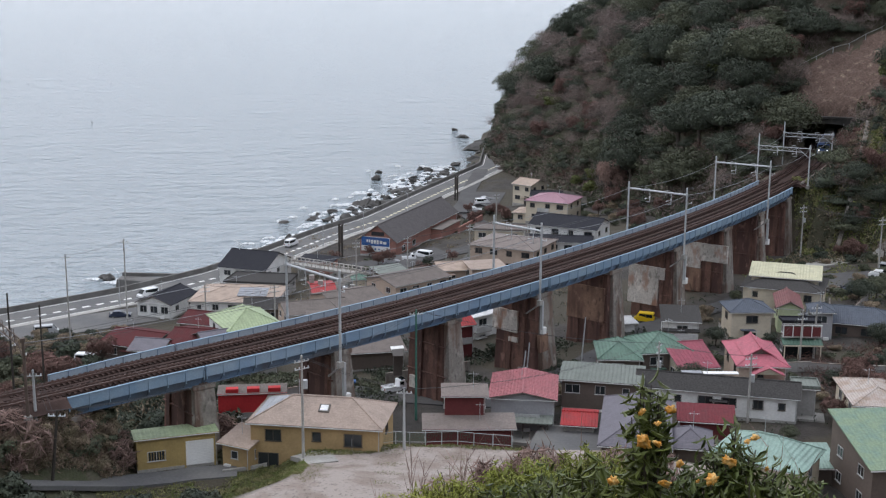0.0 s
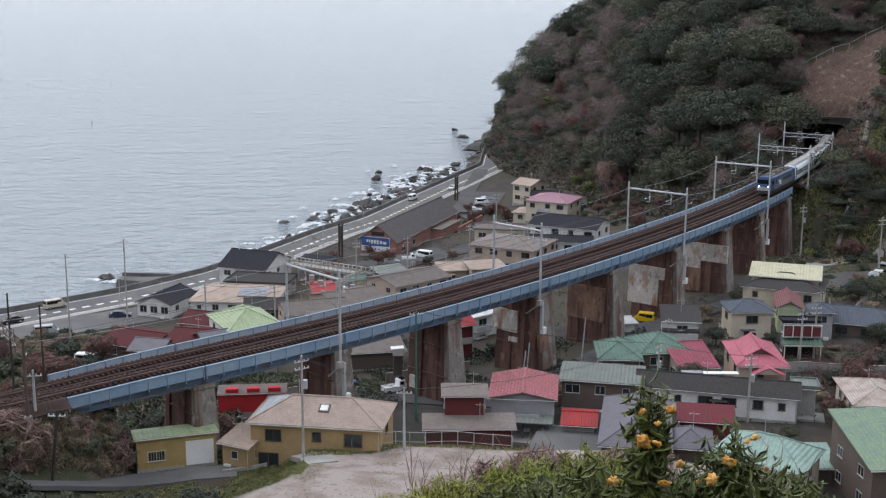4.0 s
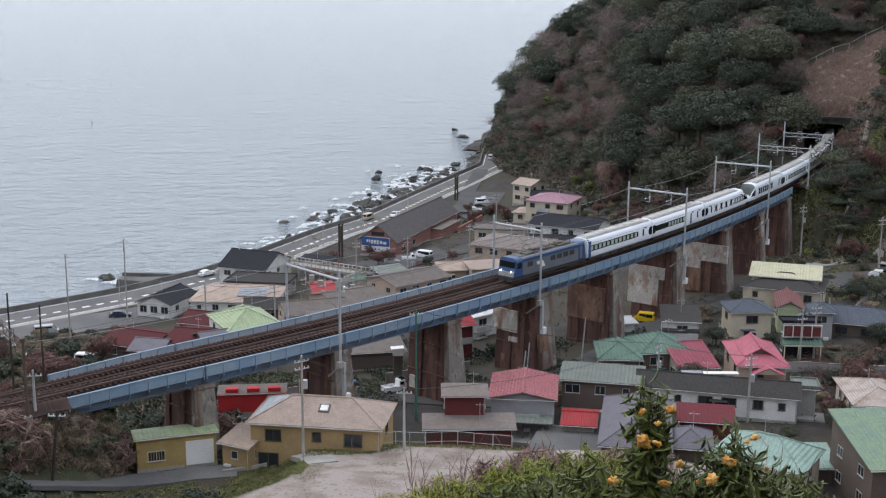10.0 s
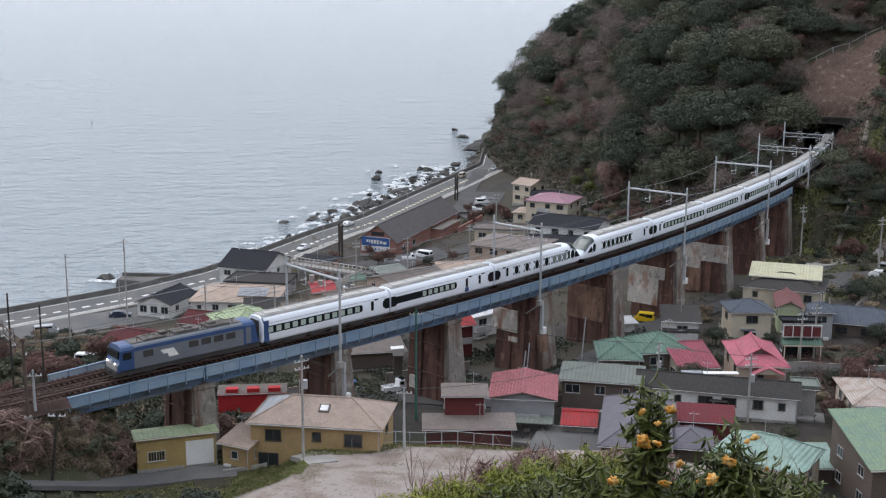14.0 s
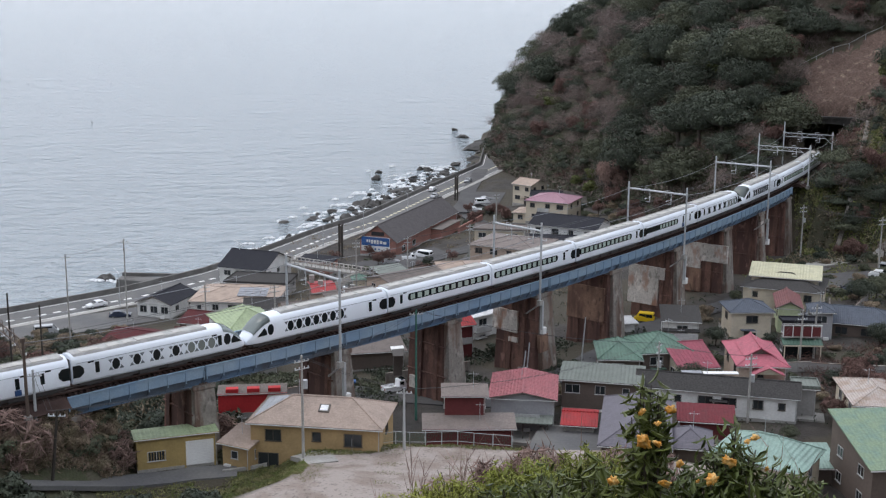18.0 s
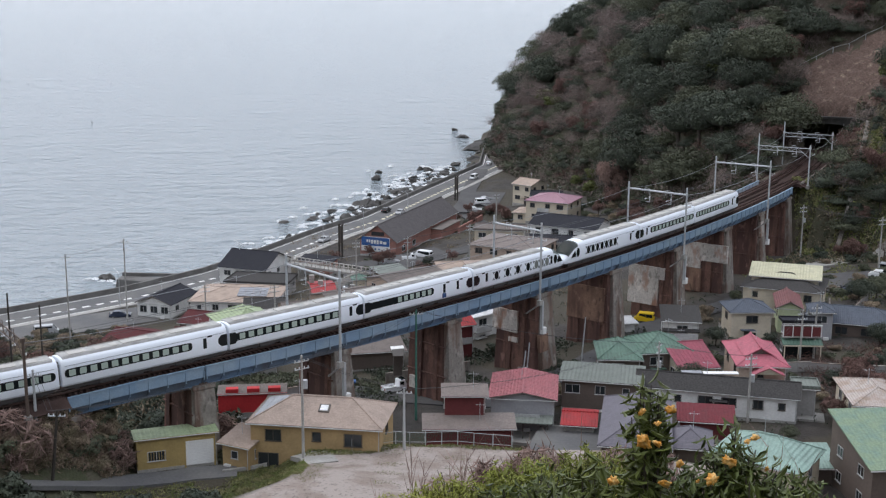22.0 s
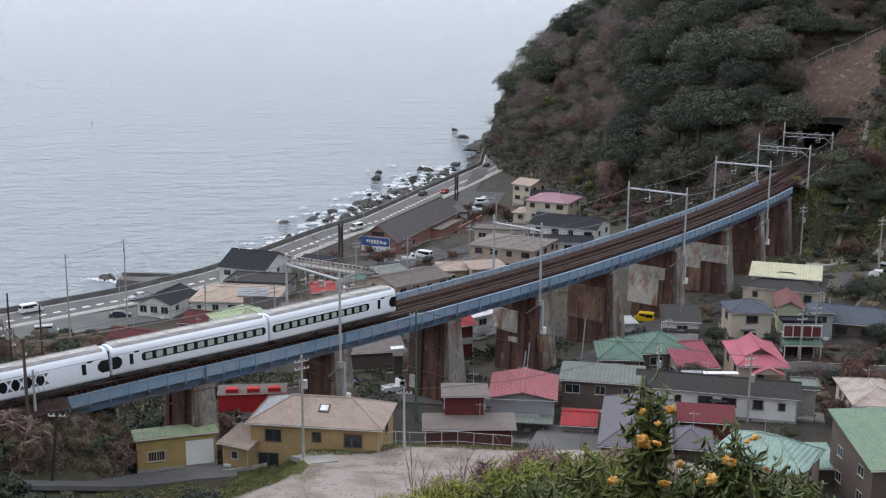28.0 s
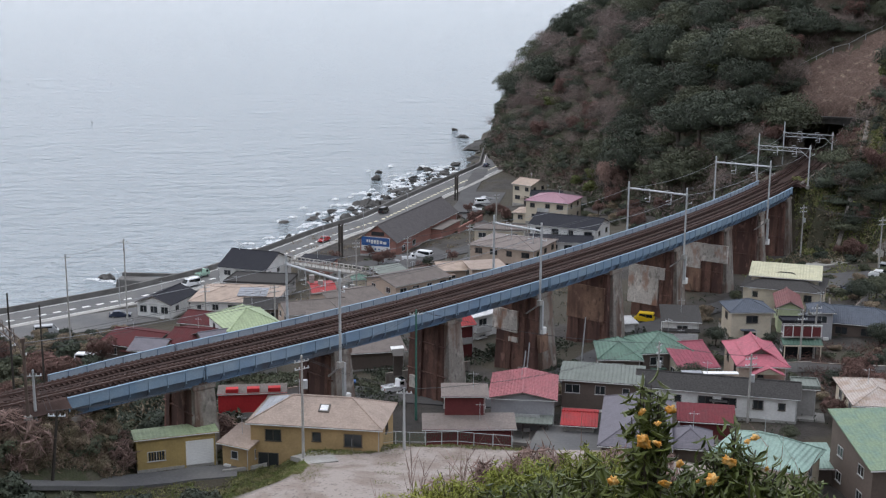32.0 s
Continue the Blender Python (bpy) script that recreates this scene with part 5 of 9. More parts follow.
    if front == "auto" and w > 6:
        dx = rng.uniform(wx0 + 1.2, wx1 - 1.2)
        dr = part("door", boxes((dx - 0.5, wy0 - 0.05, 0.05, dx + 0.5, wy0 + 0.02, 2.05)), M["frame_dark"], e)
        part("handle", boxes((dx + 0.3, wy0 - 0.1, 0.95, dx + 0.38, wy0 - 0.04, 1.1)), M["galv"], dr)
        part("awning", bevelled(boxes((dx - 1.1, wy0 - 0.9, 2.3, dx + 1.1, wy0 + 0.02, 2.4)), 0.02), rm, e)
    if category == "house":
        ax = rng.uniform(wx0 + 0.6, wx1 - 0.6)
        part("cooling_unit", bevelled(boxes((ax - 0.4, wy0 - 0.42, 0.15, ax + 0.4, wy0 - 0.08, 0.8)), 0.03), M["white"], e, "white outdoor cooling unit")
        if r < 0.7:
            mx, my = rng.uniform(-w * 0.2, w * 0.2), d * 0.5
            part("antenna", tubes(((mx, my, h + rise * 0.6), (mx, my, h + rise + 1.9), 0.03), ((mx - 0.6, my, h + rise + 1.6), (mx + 0.6, my, h + rise + 1.6), 0.02), ((mx - 0.4, my - 0.3, h + rise + 1.6), (mx - 0.4, my + 0.3, h + rise + 1.6), 0.015), ((mx + 0.4, my - 0.3, h + rise + 1.6), (mx + 0.4, my + 0.3, h + rise + 1.6), 0.015), n=4), M["galv"], e)
        if balcony and h > 4.4 and r < 0.55:
            bx = (wx1 + wx0) / 2 + rng.uniform(-1, 1)
            bal = part("balcony", boxes((bx - 1.6, wy0 - 1.0, h - 2.75, bx + 1.6, wy0, h - 2.6)), M["concrete"], e)
            part("balcony_front", boxes((bx - 1.6, wy0 - 1.02, h - 2.6, bx + 1.6, wy0 - 0.96, h - 1.7)), M["frame_light"], bal)
    return e


house(-28.5, 120.4, 19, 9.0, 4.3, 3.9, "shed", -0.4, "wall_ochre", "roof_lime", "yellow corrugated shed with pale green metal roof", z=20.9, seam=0.5, front=[(-2.2, 1.75, 1.8, 1.0)], sides=False, category="shed", name="shed", over=0.25)
house(-13.7, 119.7, -8, 15.1, 8.7, 5.6, "hip", 1.9, "wall_tan", "roof_tan", "tan two-storey house with beige hipped roof", z=20.6, front=[(-4.6, 4.2, 1.7, 1.2), (0.2, 4.3, 0.9, 0.9), (4.2, 4.1, 1.9, 1.3), (-5.2, 1.3, 2.2, 1.6)], frame="frame_dark", balcony=False)
house(-22.5, 120.2, -26, 4.3, 4.5, 3.2, "shed", 0.8, "wall_tan", "roof_tan", "low tan annex with a beige lean-to roof", z=20.6)
house(3.2, 128.7, 2, 10.9, 3.5, 3.4, "shed", 0.7, "wall_red", "roof_taupe", "dark red timber house with grey-brown lean-to roof", z=19.2, front=[])
house(2.7, 131.2, 1, 5.6, 3.0, 6.6, "shed", 0.6, "wall_red", "roof_taupe", "upper block of dark red boards under a flat taupe roof", z=19.1, front=[], balcony=False)
house(9.7, 135.9, -6, 8.5, 9.6, 4.6, "cross", 0.85, "wall_grey", "roof_pink", "grey garage house with pink ribbed gable roof", z=19.1, seam=0.5, front=[], sides=False)
house(20.1, 143.1, -11, 10.8, 6.3, 4.2, "shed", 0.5, "wall_timber", "roof_greengrey", "grey-green sheet roof over a dark timber workshop", z=19.3, seam=0.5)
house(23.9, 152.1, -3, 6.2, 8.3, 4.6, "hip", 1.6, "wall_timber", "roof_green", "old house with green metal hip roof", z=19.0, seam=0.0)
house(30.7, 155.1, 9, 7.5, 8.0, 4.6, "hip", 1.8, "wall_timber", "roof_green", "old house with faded green metal roof", z=19.1)
house(34.3, 141.0, -14, 20.4, 5.7, 3.4, "gable", 1.3, "wall_white", "roof_slate", "long low white house under a weathered dark roof", z=19.5, frame="frame_dark")
house(34.6, 151.9, 13, 5.9, 12.0, 3.2, "gable", 2.0, "wall_cream", "roof_rose_dull", "small house with rose-red metal roof", z=19.3, seam=0.5)
rose = house(42.1, 148.6, -3, 7.0, 11.3, 4.4, "hip", 1.5, "wall_beige", "roof_rose", "house with bright rose-pink tiled hip roof and gablets", z=19.5, frame="frame_dark")
for side in (-1, 1):
    slab("upper_roof", [(side * 2.15, 2.0, 5.1), (side * 2.15, 9.3, 5.1), (0, 9.3, 6.3), (0, 2.0, 6.3)], 0.14, M["roof_rose"], rose, "upper tier of rose-pink tiles")
    part("bargeboard", tubes(((side * 2.1, 1.97, 5.06), (0, 1.97, 6.26), 0.08), n=4), M["roof_rose_dull"], rose)
tier = bmesh.new()
solid(tier, [(-1.8, 2.3, 5.0), (1.8, 2.3, 5.0), (0, 2.3, 6.1)], [(-1.8, 9.0, 5.0), (1.8, 9.0, 5.0), (0, 9.0, 6.1)])
bmesh.ops.recalc_face_normals(tier, faces=tier.faces)
part("gable", tier, M["wall_timber"], rose, "dark timber gable")
part("ridge", tubes(((0, 1.9, 6.33), (0, 9.4, 6.33), 0.14), n=6), M["roof_rose"], rose)
house(20.6, 119.0, -10, 8.0, 16.0, 4.3, "hip", 2.0, "wall_timber", "roof_lilac", "house with smooth lilac-grey hipped roof", z=20.0)
house(27.1, 121.6, -10, 5.2, 6.0, 3.2, "hip", 1.4, "wall_timber", "roof_lilac", "low wing with smooth lilac-grey hipped roof", z=20.0, front=[])
house(16.2, 132.6, -9, 4.4, 6.0, 0.8, "gable", 0.7, "wall_red", "roof_red", "small shed with bright red metal roof", z=20.8, category="shed", name="shed", front=[])
house(31.3, 132.7, -9, 6.9, 3.6, 2.6, "shed", 1.1, "wall_red", "roof_wine", "low outbuilding with dark red sheet roof", z=19.5, front=[], category="outbuilding", name="outbuilding")
house(31.6, 112.6, -33, 10.0, 8.0, 4.4, "hip", 2.0, "wall_cream", "roof_mint", "house with mint green metal hip roof", z=20.8)
house(39.6, 117.2, 0, 5.0, 5.1, 3.4, "shed", 0.9, "wall_timber", "roof_mint", "lean-to with mint green sheet roof", z=19.5, front=[], category="outbuilding", name="outbuilding")
# dark wall colour takes in the shade below the roof's verge
house(50.7, 108.9, 5, 18.0, 10.9, 6.0, "shed", 2.4, "wall_timber", "roof_olive", "large house with faded green shingle roof", z=20.5, front=[])
house(52.4, 133.0, -5, 7.5, 10.5, 4.6, "hip", 1.2, "wall_cream", "roof_rustpatch", "cream house with rust-patched pale metal roof", z=19.5)
house(47.6, 175.8, 2, 7.1, 6.5, 5.2, "hip", 1.3, "wall_cream", "roof_bluegrey", "two-storey cream house with blue-grey tile roof", z=18.6, frame="frame_dark", balcony=False)
house(55.5, 188.5, -22, 13.3, 11.5, 5.4, "hip", 1.6, "wall_cream", "roof_slate", "large cream house with dark grey hipped tile roof", z=18.8, frame="frame_dark")
house(54.2, 178.9, -12, 4.3, 9.3, 4.8, "cross", 1.1, "wall_green", "roof_maroon", "narrow pale green house with reddish-brown gable roof", z=18.8, frame="frame_dark", front=[])
house(63.5, 176.5, -18, 14.5, 8.4, 3.0, "hip", 1.8, "wall_timber", "roof_bluegrey", "long timber house with blue-grey tile roof", z=18.8, frame="frame_dark")
stepped = house(35.6, 170.2, -7, 6.0, 6.9, 5.0, "shed", 0.8, "wall_white", "roof_slate", "white house with grey stepped roof beside the piers", z=18.8)
slab("lower_roof", [(-2.8, 0.47, 3.85), (2.8, 0.47, 3.85), (2.8, -0.1, 3.5), (-2.8, -0.1, 3.5)], 0.12, M["roof_slate"], stepped, "lower grey roof band")
house(-24.6, 146.2, 7, 9.0, 3.0, 3.0, "shed", 0.25, "wall_brightred", "roof_brown", "bright red painted building under the viaduct", z=17.6, category="building", name="building", front=[], over=0.12, sides=False)
house(-30.4, 187.0, 28, 9.8, 12.1, 4.2, "hip", 2.3, "wall_white", "roof_lime", "white house with pale green pyramid roof", z=13.2)
house(-41.9, 227.8, -3, 17.7, 14.0, 3.8, "hip", 1.9, "wall_white", "roof_peach", "white bungalow with salmon tiled hip roof", z=7.1)
house(-58.3, 230.5, -17, 8.4, 11.4, 3.2, "cross", 1.6, "wall_white", "roof_dark", "white house with dark grey gable roof", z=6.5, front=[(-2.4, 1.9, 1.5, 1.3), (0.0, 1.9, 1.5, 1.3), (2.4, 1.9, 1.5, 1.3)])
house(-53.1, 188.9, -22, 10.3, 10.4, 3.2, "gable", 1.3, "wall_timber", "roof_darkred", "old timber house with dark red roof", z=10.5)
house(-42.2, 183.1, -12, 6.5, 10.6, 3.2, "gable", 1.2, "wall_timber", "roof_darkred", "timber house with maroon roof", z=12.6)
house(-40.9, 196.1, -17, 10.8, 8.5, 4.2, "gable", 1.2, "wall_timber", "roof_darkred", "timber house with rust-red tiled roof", z=11.1)
house(-45.0, 257.2, -19, 12.2, 14.0, 4.2, "gable", 2.8, "wall_white", "roof_dark", "white house with steep dark slate roof", z=6.5)
house(-40.2, 246.5, -8, 14.2, 9.1, 3.4, "flat", 0.1, "wall_concrete", "roof_slate", "low concrete building with a flat dark roof", z=6.6, front=[])
house(-22.7, 223.7, 12, 5.0, 13.1, 3.6, "gable", 1.0, "wall_brightred", "roof_red", "small bright red shop building", z=9.6, category="building", name="building")
house(-14.3, 209.1, 34, 11.0, 11.9, 3.4, "gable", 1.4, "wall_beige", "roof_brown", "house with weathered brown tile roof", z=12.4)
house(-3.7, 228.3, 41, 14.6, 10.2, 3.4, "gable", 1.2, "wall_beige", "roof_brown", "house with grey-brown tile roof", z=11.9)
house(2.2, 237.7, 11, 6.5, 8.2, 3.2, "gable", 1.0, "wall_beige", "roof_peach", "small house with faded tan roof", z=12.1)
house(12.4, 247.8, -26, 15.7, 14.0, 5.2, "hip", 1.2, "wall_beige", "roof_taupe", "beige two-storey house with flat taupe hip roof", z=12.8, frame="frame_dark")
house(13.1, 272.9, -7, 12.5, 7.3, 5.2, "flat", 0.1, "wall_cream", "roof_brown", "cream apartment block with a flat roof", z=11.4, category="building", name="building")
house(27.0, 264.6, -26, 16.7, 11.0, 5.2, "gable", 1.8, "wall_white", "roof_dark", "white house with dark slate-blue gable roof", z=14.0, frame="frame_dark")
house(26.2, 258.6, -8, 14.4, 6.0, 3.0, "gable", 1, "wall_white", "roof_dark", "low wing with dark blue-grey roof", z=14.0)
house(27.2, 308.5, -24, 12.6, 12.0, 6.0, "hip", 1.6, "wall_cream", "roof_mauve", "cream house with pinkish mauve hip roof", z=11.2, frame="frame_dark")
house(24.2, 312.3, -19, 12.4, 8.0, 3.2, "hip", 1.0, "wall_cream", "roof_peach", "cream single-storey wing with beige roof", z=10.1, frame="frame_dark")
house(23.4, 354.0, -40, 7.6, 9.0, 6.2, "gable", 1.4, "wall_cream", "roof_peach", "cream house below the wooded headland", z=8.1, frame="frame_dark")
house(30.3, 347.0, -9, 9.6, 9.3, 3.4, "gable", 1.0, "wall_timber", "roof_dark", "low house with blue-black roof", z=8.6)
house(56.8, 191.4, -18, 11.7, 7.6, 6.4, "shed", 0.8, "wall_cream", "roof_paleyellow", "building with pale yellow sheet roof", z=19.1, seam=0.5, category="building", name="building")


# ---- vehicles ----
def vehicle(kind, color, label, m, category="car"):
    e = empty("car" if category == "car" else "van", m, label, category)
    key = "paint_" + "_".join(str(int(c * 100)) for c in color)
    if key not in M:
        M[key] = mat(key, color, 0.25, var=0.03, bump=0, world_space=False)
    L, W, H = {"car": (4.3, 1.7, 1.45), "kei": (3.4, 1.48, 1.8), "van": (4.7, 1.7, 1.95), "truck": (3.4, 1.48, 1.8)}[kind]
    hl, hw = L / 2, W / 2
    if kind == "car":
        prof = [(-hl, 0.3), (-hl, 0.85), (-hl * 0.75, 0.95), (-hl * 0.55, H * 0.97), (hl * 0.05, H), (hl * 0.45, 0.95), (hl * 0.95, 0.78), (hl, 0.55), (hl, 0.3)]
        belt = 0.93
    elif kind == "truck":
        prof = [(-hl, 0.35), (-hl, 0.75), (hl * 0.25, 0.75), (hl * 0.3, H), (hl * 0.8, H), (hl, 1.0), (hl, 0.35)]
        belt = 1.0
    else:
        prof = [(-hl, 0.35), (-hl, 1.0), (-hl * 0.92, H), (hl * 0.5, H), (hl * 0.82, 1.0), (hl, 0.8), (hl, 0.35)]
        belt = 1.0
    bm = bmesh.new()
    taper = lambda z: hw * (1.0 if z <= belt else 1.0 - 0.13 * (z - belt) / (H - belt))
    solid(bm, [(x, taper(z), z) for x, z in prof], [(x, -taper(z), z) for x, z in prof])
    bmesh.ops.recalc_face_normals(bm, faces=bm.faces)
    part("body", bevelled(bm, 0.05), M[key], e)
    top = [p for p in prof if p[1] > belt + 0.1]
    xa, xb = min(p[0] for p in top), max(p[0] for p in top)
    for side in (1, -1):
        y = side * (hw * 0.95)
        n = 2 if kind != "truck" else 1
        for k in range(n):
            a, b = xa + 0.1 + (xb - xa - 0.2) * k / n, xa + 0.05 + (xb - xa - 0.2) * (k + 1) / n
            part("side_window", boxes((a, min(y, y - side * 0.03), belt + 0.06, b, max(y, y + side * 0.012), H - 0.2)), M["train_glass"], e)
    wx = xb + (0.3 if kind == "car" else 0.12)
    bm = bmesh.new()
    f0 = [p for p in prof if p[0] > 0 and p[1] >= belt - 0.01]
    (ax, az), (bx, bz) = (f0[0], f0[1]) if len(f0) > 1 else (f0[0], f0[0])
    solid(bm, [(ax + 0.06, hw * 0.75, az - 0.1), (ax + 0.06, -hw * 0.75, az - 0.1), (bx + 0.02, -hw * 0.85, bz + 0.12), (bx + 0.02, hw * 0.85, bz + 0.12)],
          [(ax + 0.09, hw * 0.75, az - 0.07), (ax + 0.09, -hw * 0.75, az - 0.07), (bx + 0.05, -hw * 0.85, bz + 0.15), (bx + 0.05, hw * 0.85, bz + 0.15)])
    part("windscreen", bm, M["train_glass"], e)
    if kind != "truck":
        part("rear_window", boxes((-hl * 0.985, -hw * 0.7, belt + 0.12, -hl * 0.9, hw * 0.7, H - 0.25)), M["train_glass"], e)
    else:
        part("load_bed", boxes((-hl, -hw, 0.75, -hl + 0.05, hw, 1.05), (-hl, -hw, 0.75, hl * 0.2, -hw + 0.05, 1.05), (-hl, hw - 0.05, 0.75, hl * 0.2, hw, 1.05)), M[key], e)
    for x in (-hl * 0.62, hl * 0.62):
        for y in (-hw + 0.05, hw - 0.05):
            w = part("wheel", tubes(((x, y - 0.1, 0.3), (x, y + 0.1, 0.3), 0.3), n=14), M["tyre"], e)
            part("rim", tubes(((x, y - 0.11, 0.3), (x, y + 0.11, 0.3), 0.17), n=10), M["galv"], w)
    for y in (-hw * 0.7, hw * 0.7):
        part("headlight", boxes((hl - 0.05, y - 0.15, 0.62, hl + 0.015, y + 0.15, 0.78)), M["insulator"], e)
        part("tail_light", boxes((-hl - 0.015, y - 0.12, 0.7, -hl + 0.04, y + 0.12, 0.9)), M["roof_red"], e)
    return e


def parked(kind, color, label, x, y, yaw, category="car", z=None):
    return vehicle(kind, color, label, pose(x, y, ground_z(x, y) + 0.06 if z is None else z, 0, 0, yaw), category)


TRAFFIC = []


def drive(kind, color, label, lane, rows, category="car"):
    """A vehicle on the coast road; rows: seconds and metres along the coast. Before and after them it keeps its pace."""
    ob = vehicle(kind, color, label, Matrix(), category)
    tagged(ob, group="traffic on the coast road")
    TRAFFIC.append((ob, lane, rows))


def road_traffic():
    for ob, lane, rows in TRAFFIC:
        ts, ds = [r[0] for r in rows], [r[1] for r in rows]
        pace = 16.0 if lane == "out" else -16.0
        out = []
        for t in np.arange(0, 32.01, 0.5).tolist():
            d = ds[0] - pace * (ts[0] - t) if t < ts[0] else ds[-1] + pace * (t - ts[-1]) if t > ts[-1] else float(np.interp(t, ts, ds))
            d = min(max(d, 8.0), 480.0)
            a, b = coast_point(d - 2.5, 3.3 if lane == "out" else 8.4), coast_point(d + 2.5, 3.3 if lane == "out" else 8.4)
            yaw = math.degrees(math.atan2(b[1] - a[1], b[0] - a[0])) + (0 if lane == "out" else 180)
            out.append((t, pose((a[0] + b[0]) / 2, (a[1] + b[1]) / 2, 6.57, 0, 0, yaw)))
        walk(ob, out)


# ---- trees ----
def knob(level):
    bm = bmesh.new()
    bmesh.ops.create_icosphere(bm, subdivisions=level, radius=1.0)
    bm.verts.ensure_lookup_table()
    out = np.array([v.co[:] for v in bm.verts]), np.array([[v.index for v in f.verts] for f in bm.faces])
    bm.free()
    return out


KNOB_V, KNOB_F = knob(2)


def crown_mesh(name, lobes, count, size, material, seed, lean=0.0, thin=1.0, tri=False):
    """Many small leaf clumps on the skins of several lobes (centre, radii)."""
    rng = np.random.default_rng(seed)
    total = sum(l[1][0] * l[1][1] for l in lobes)
    v, f = [], []
    if tri and thin > 0.5:
        # a dense inner mass that no light passes
        (cx, cy, cz), (rx, ry, rz) = lobes[0]
        v += (KNOB_V * (0.8 + rng.normal(size=(len(KNOB_V), 1)) * 0.06) * np.array([rx, ry, rz]) + np.array([cx, cy, cz])).tolist()
        f += KNOB_F.tolist()
    for (cx, cy, cz), (rx, ry, rz) in lobes:
        n = int(count * rx * ry / total)
        d = rng.normal(size=(n, 3))
        d /= np.linalg.norm(d, axis=1)[:, None]
        d[:, 2] = np.where(d[:, 2] < -0.45, -d[:, 2], d[:, 2])
        r = rng.uniform(0.72, 1.1, n)[:, None]
        c = np.array([cx, cy, cz]) + d * r * np.array([rx, ry, rz])
        nrm = d + rng.normal(size=(n, 3)) * (0.3 if tri else 0.4)
        nrm /= np.linalg.norm(nrm, axis=1)[:, None]
        a = np.cross(nrm, rng.normal(size=(n, 3)))
        a /= np.linalg.norm(a, axis=1)[:, None] + 1e-9
        b = np.cross(nrm, a)
        s = size * rng.uniform(0.55, 1.25, n)[:, None]
        base = len(v)
        tip = c + a * s
        p0 = c - a * s
        p1 = c + b * s * 0.55 * thin - nrm * s * 0.18
        p2 = c - b * s * 0.55 * thin - nrm * s * 0.18
        if tri:
            v += np.stack([p1, tip, p2], 1).reshape(-1, 3).tolist()
            f += (base + np.arange(3 * n)).reshape(-1, 3).tolist()
            continue
        for i in range(n):
            v += [tuple(p0[i]), tuple(p1[i]), tuple(tip[i]), tuple(p2[i])]
            k = base + 4 * i
            f += [(k, k + 1, k + 2), (k, k + 2, k + 3)]
    me = bpy.data.meshes.new(name)
    me.from_pydata(v, [], f)
    me.polygons.foreach_set("use_smooth", np.ones(len(f), bool))
    me.materials.append(material)
    return me


def make_lobes(rng, height, radius, n, flat=0.8, low=False):
    lobes = [((0, 0, height * (0.4 if low else 0.6)), (radius * 0.72, radius * 0.72, height * (0.42 if low else 0.28)))]
    if n > 16:
        # a broad dome of many small rounded tufts
        for k in range(n):
            a, up = 2.4 * k, 1 - (k + 0.5) / n * 1.15
            q = radius * math.sqrt(max(0.02, 1 - up * up)) * rng.uniform(0.72, 1.0)
            r = radius * rng.uniform(0.24, 0.42)
            lobes.append(((q * math.cos(a), q * math.sin(a), height * (0.55 + 0.38 * up) + rng.uniform(-0.4, 0.4)), (r, r * rng.uniform(0.85, 1.2), r * flat * rng.uniform(0.8, 1.1))))
        return lobes
    for k in range(n):
        a = 2 * math.pi * k / n + rng.uniform(-0.4, 0.4)
        q = radius * rng.uniform(0.45, 0.75)
        r = radius * rng.uniform(0.3, 0.5)
        lobes.append(((q * math.cos(a), q * math.sin(a), height * (rng.uniform(0.12, 0.7) if low else rng.uniform(0.42, 0.85))), (r, r * rng.uniform(0.8, 1.2), r * flat * rng.uniform(0.7, 1.1))))
    return lobes


def trunk_bm(rng, height, radius, r0, limbs=6):
    bm = bmesh.new()
    top = Vector((rng.uniform(-0.4, 0.4), rng.uniform(-0.4, 0.4), height * 0.6))
    tube(bm, (0, 0, -0.8), top * 0.5, r0, r0 * 0.7, n=7)
    tube(bm, top * 0.5, top, r0 * 0.7, r0 * 0.4, n=7)
    for k in range(limbs):
        a = 2 * math.pi * k / limbs + rng.uniform(-0.4, 0.4)
        st = top * rng.uniform(0.45, 0.95)
        en = Vector((radius * 0.7 * math.cos(a), radius * 0.7 * math.sin(a), height * rng.uniform(0.6, 0.9)))
        tube(bm, st, en, r0 * 0.35, r0 * 0.12, n=5)
    return bm


TREES = {}


def tree_kind(kind, k, leaf, height, radius, count, size, lobes, thin=1.0, flat=0.8):
    rng = random.Random(hash_of(kind) + k)
    cm = crown_mesh("crown", make_lobes(rng, height, radius, lobes, flat, "shrub" in kind or kind == "sapling"), count, size, M[leaf], hash_of(kind) + k, thin=thin, tri=lobes > 16)
    tm = bpy.data.meshes.new("trunk")
    bm = trunk_bm(rng, height, radius, radius * 0.07 + 0.08)
    bm.to_mesh(tm)
    bm.free()
    tm.materials.append(M["bark"])
    TREES.setdefault(kind, []).append((cm, tm))


def hash_of(text):
    return sum((i + 1) * ord(c) for i, c in enumerate(text)) % 1000


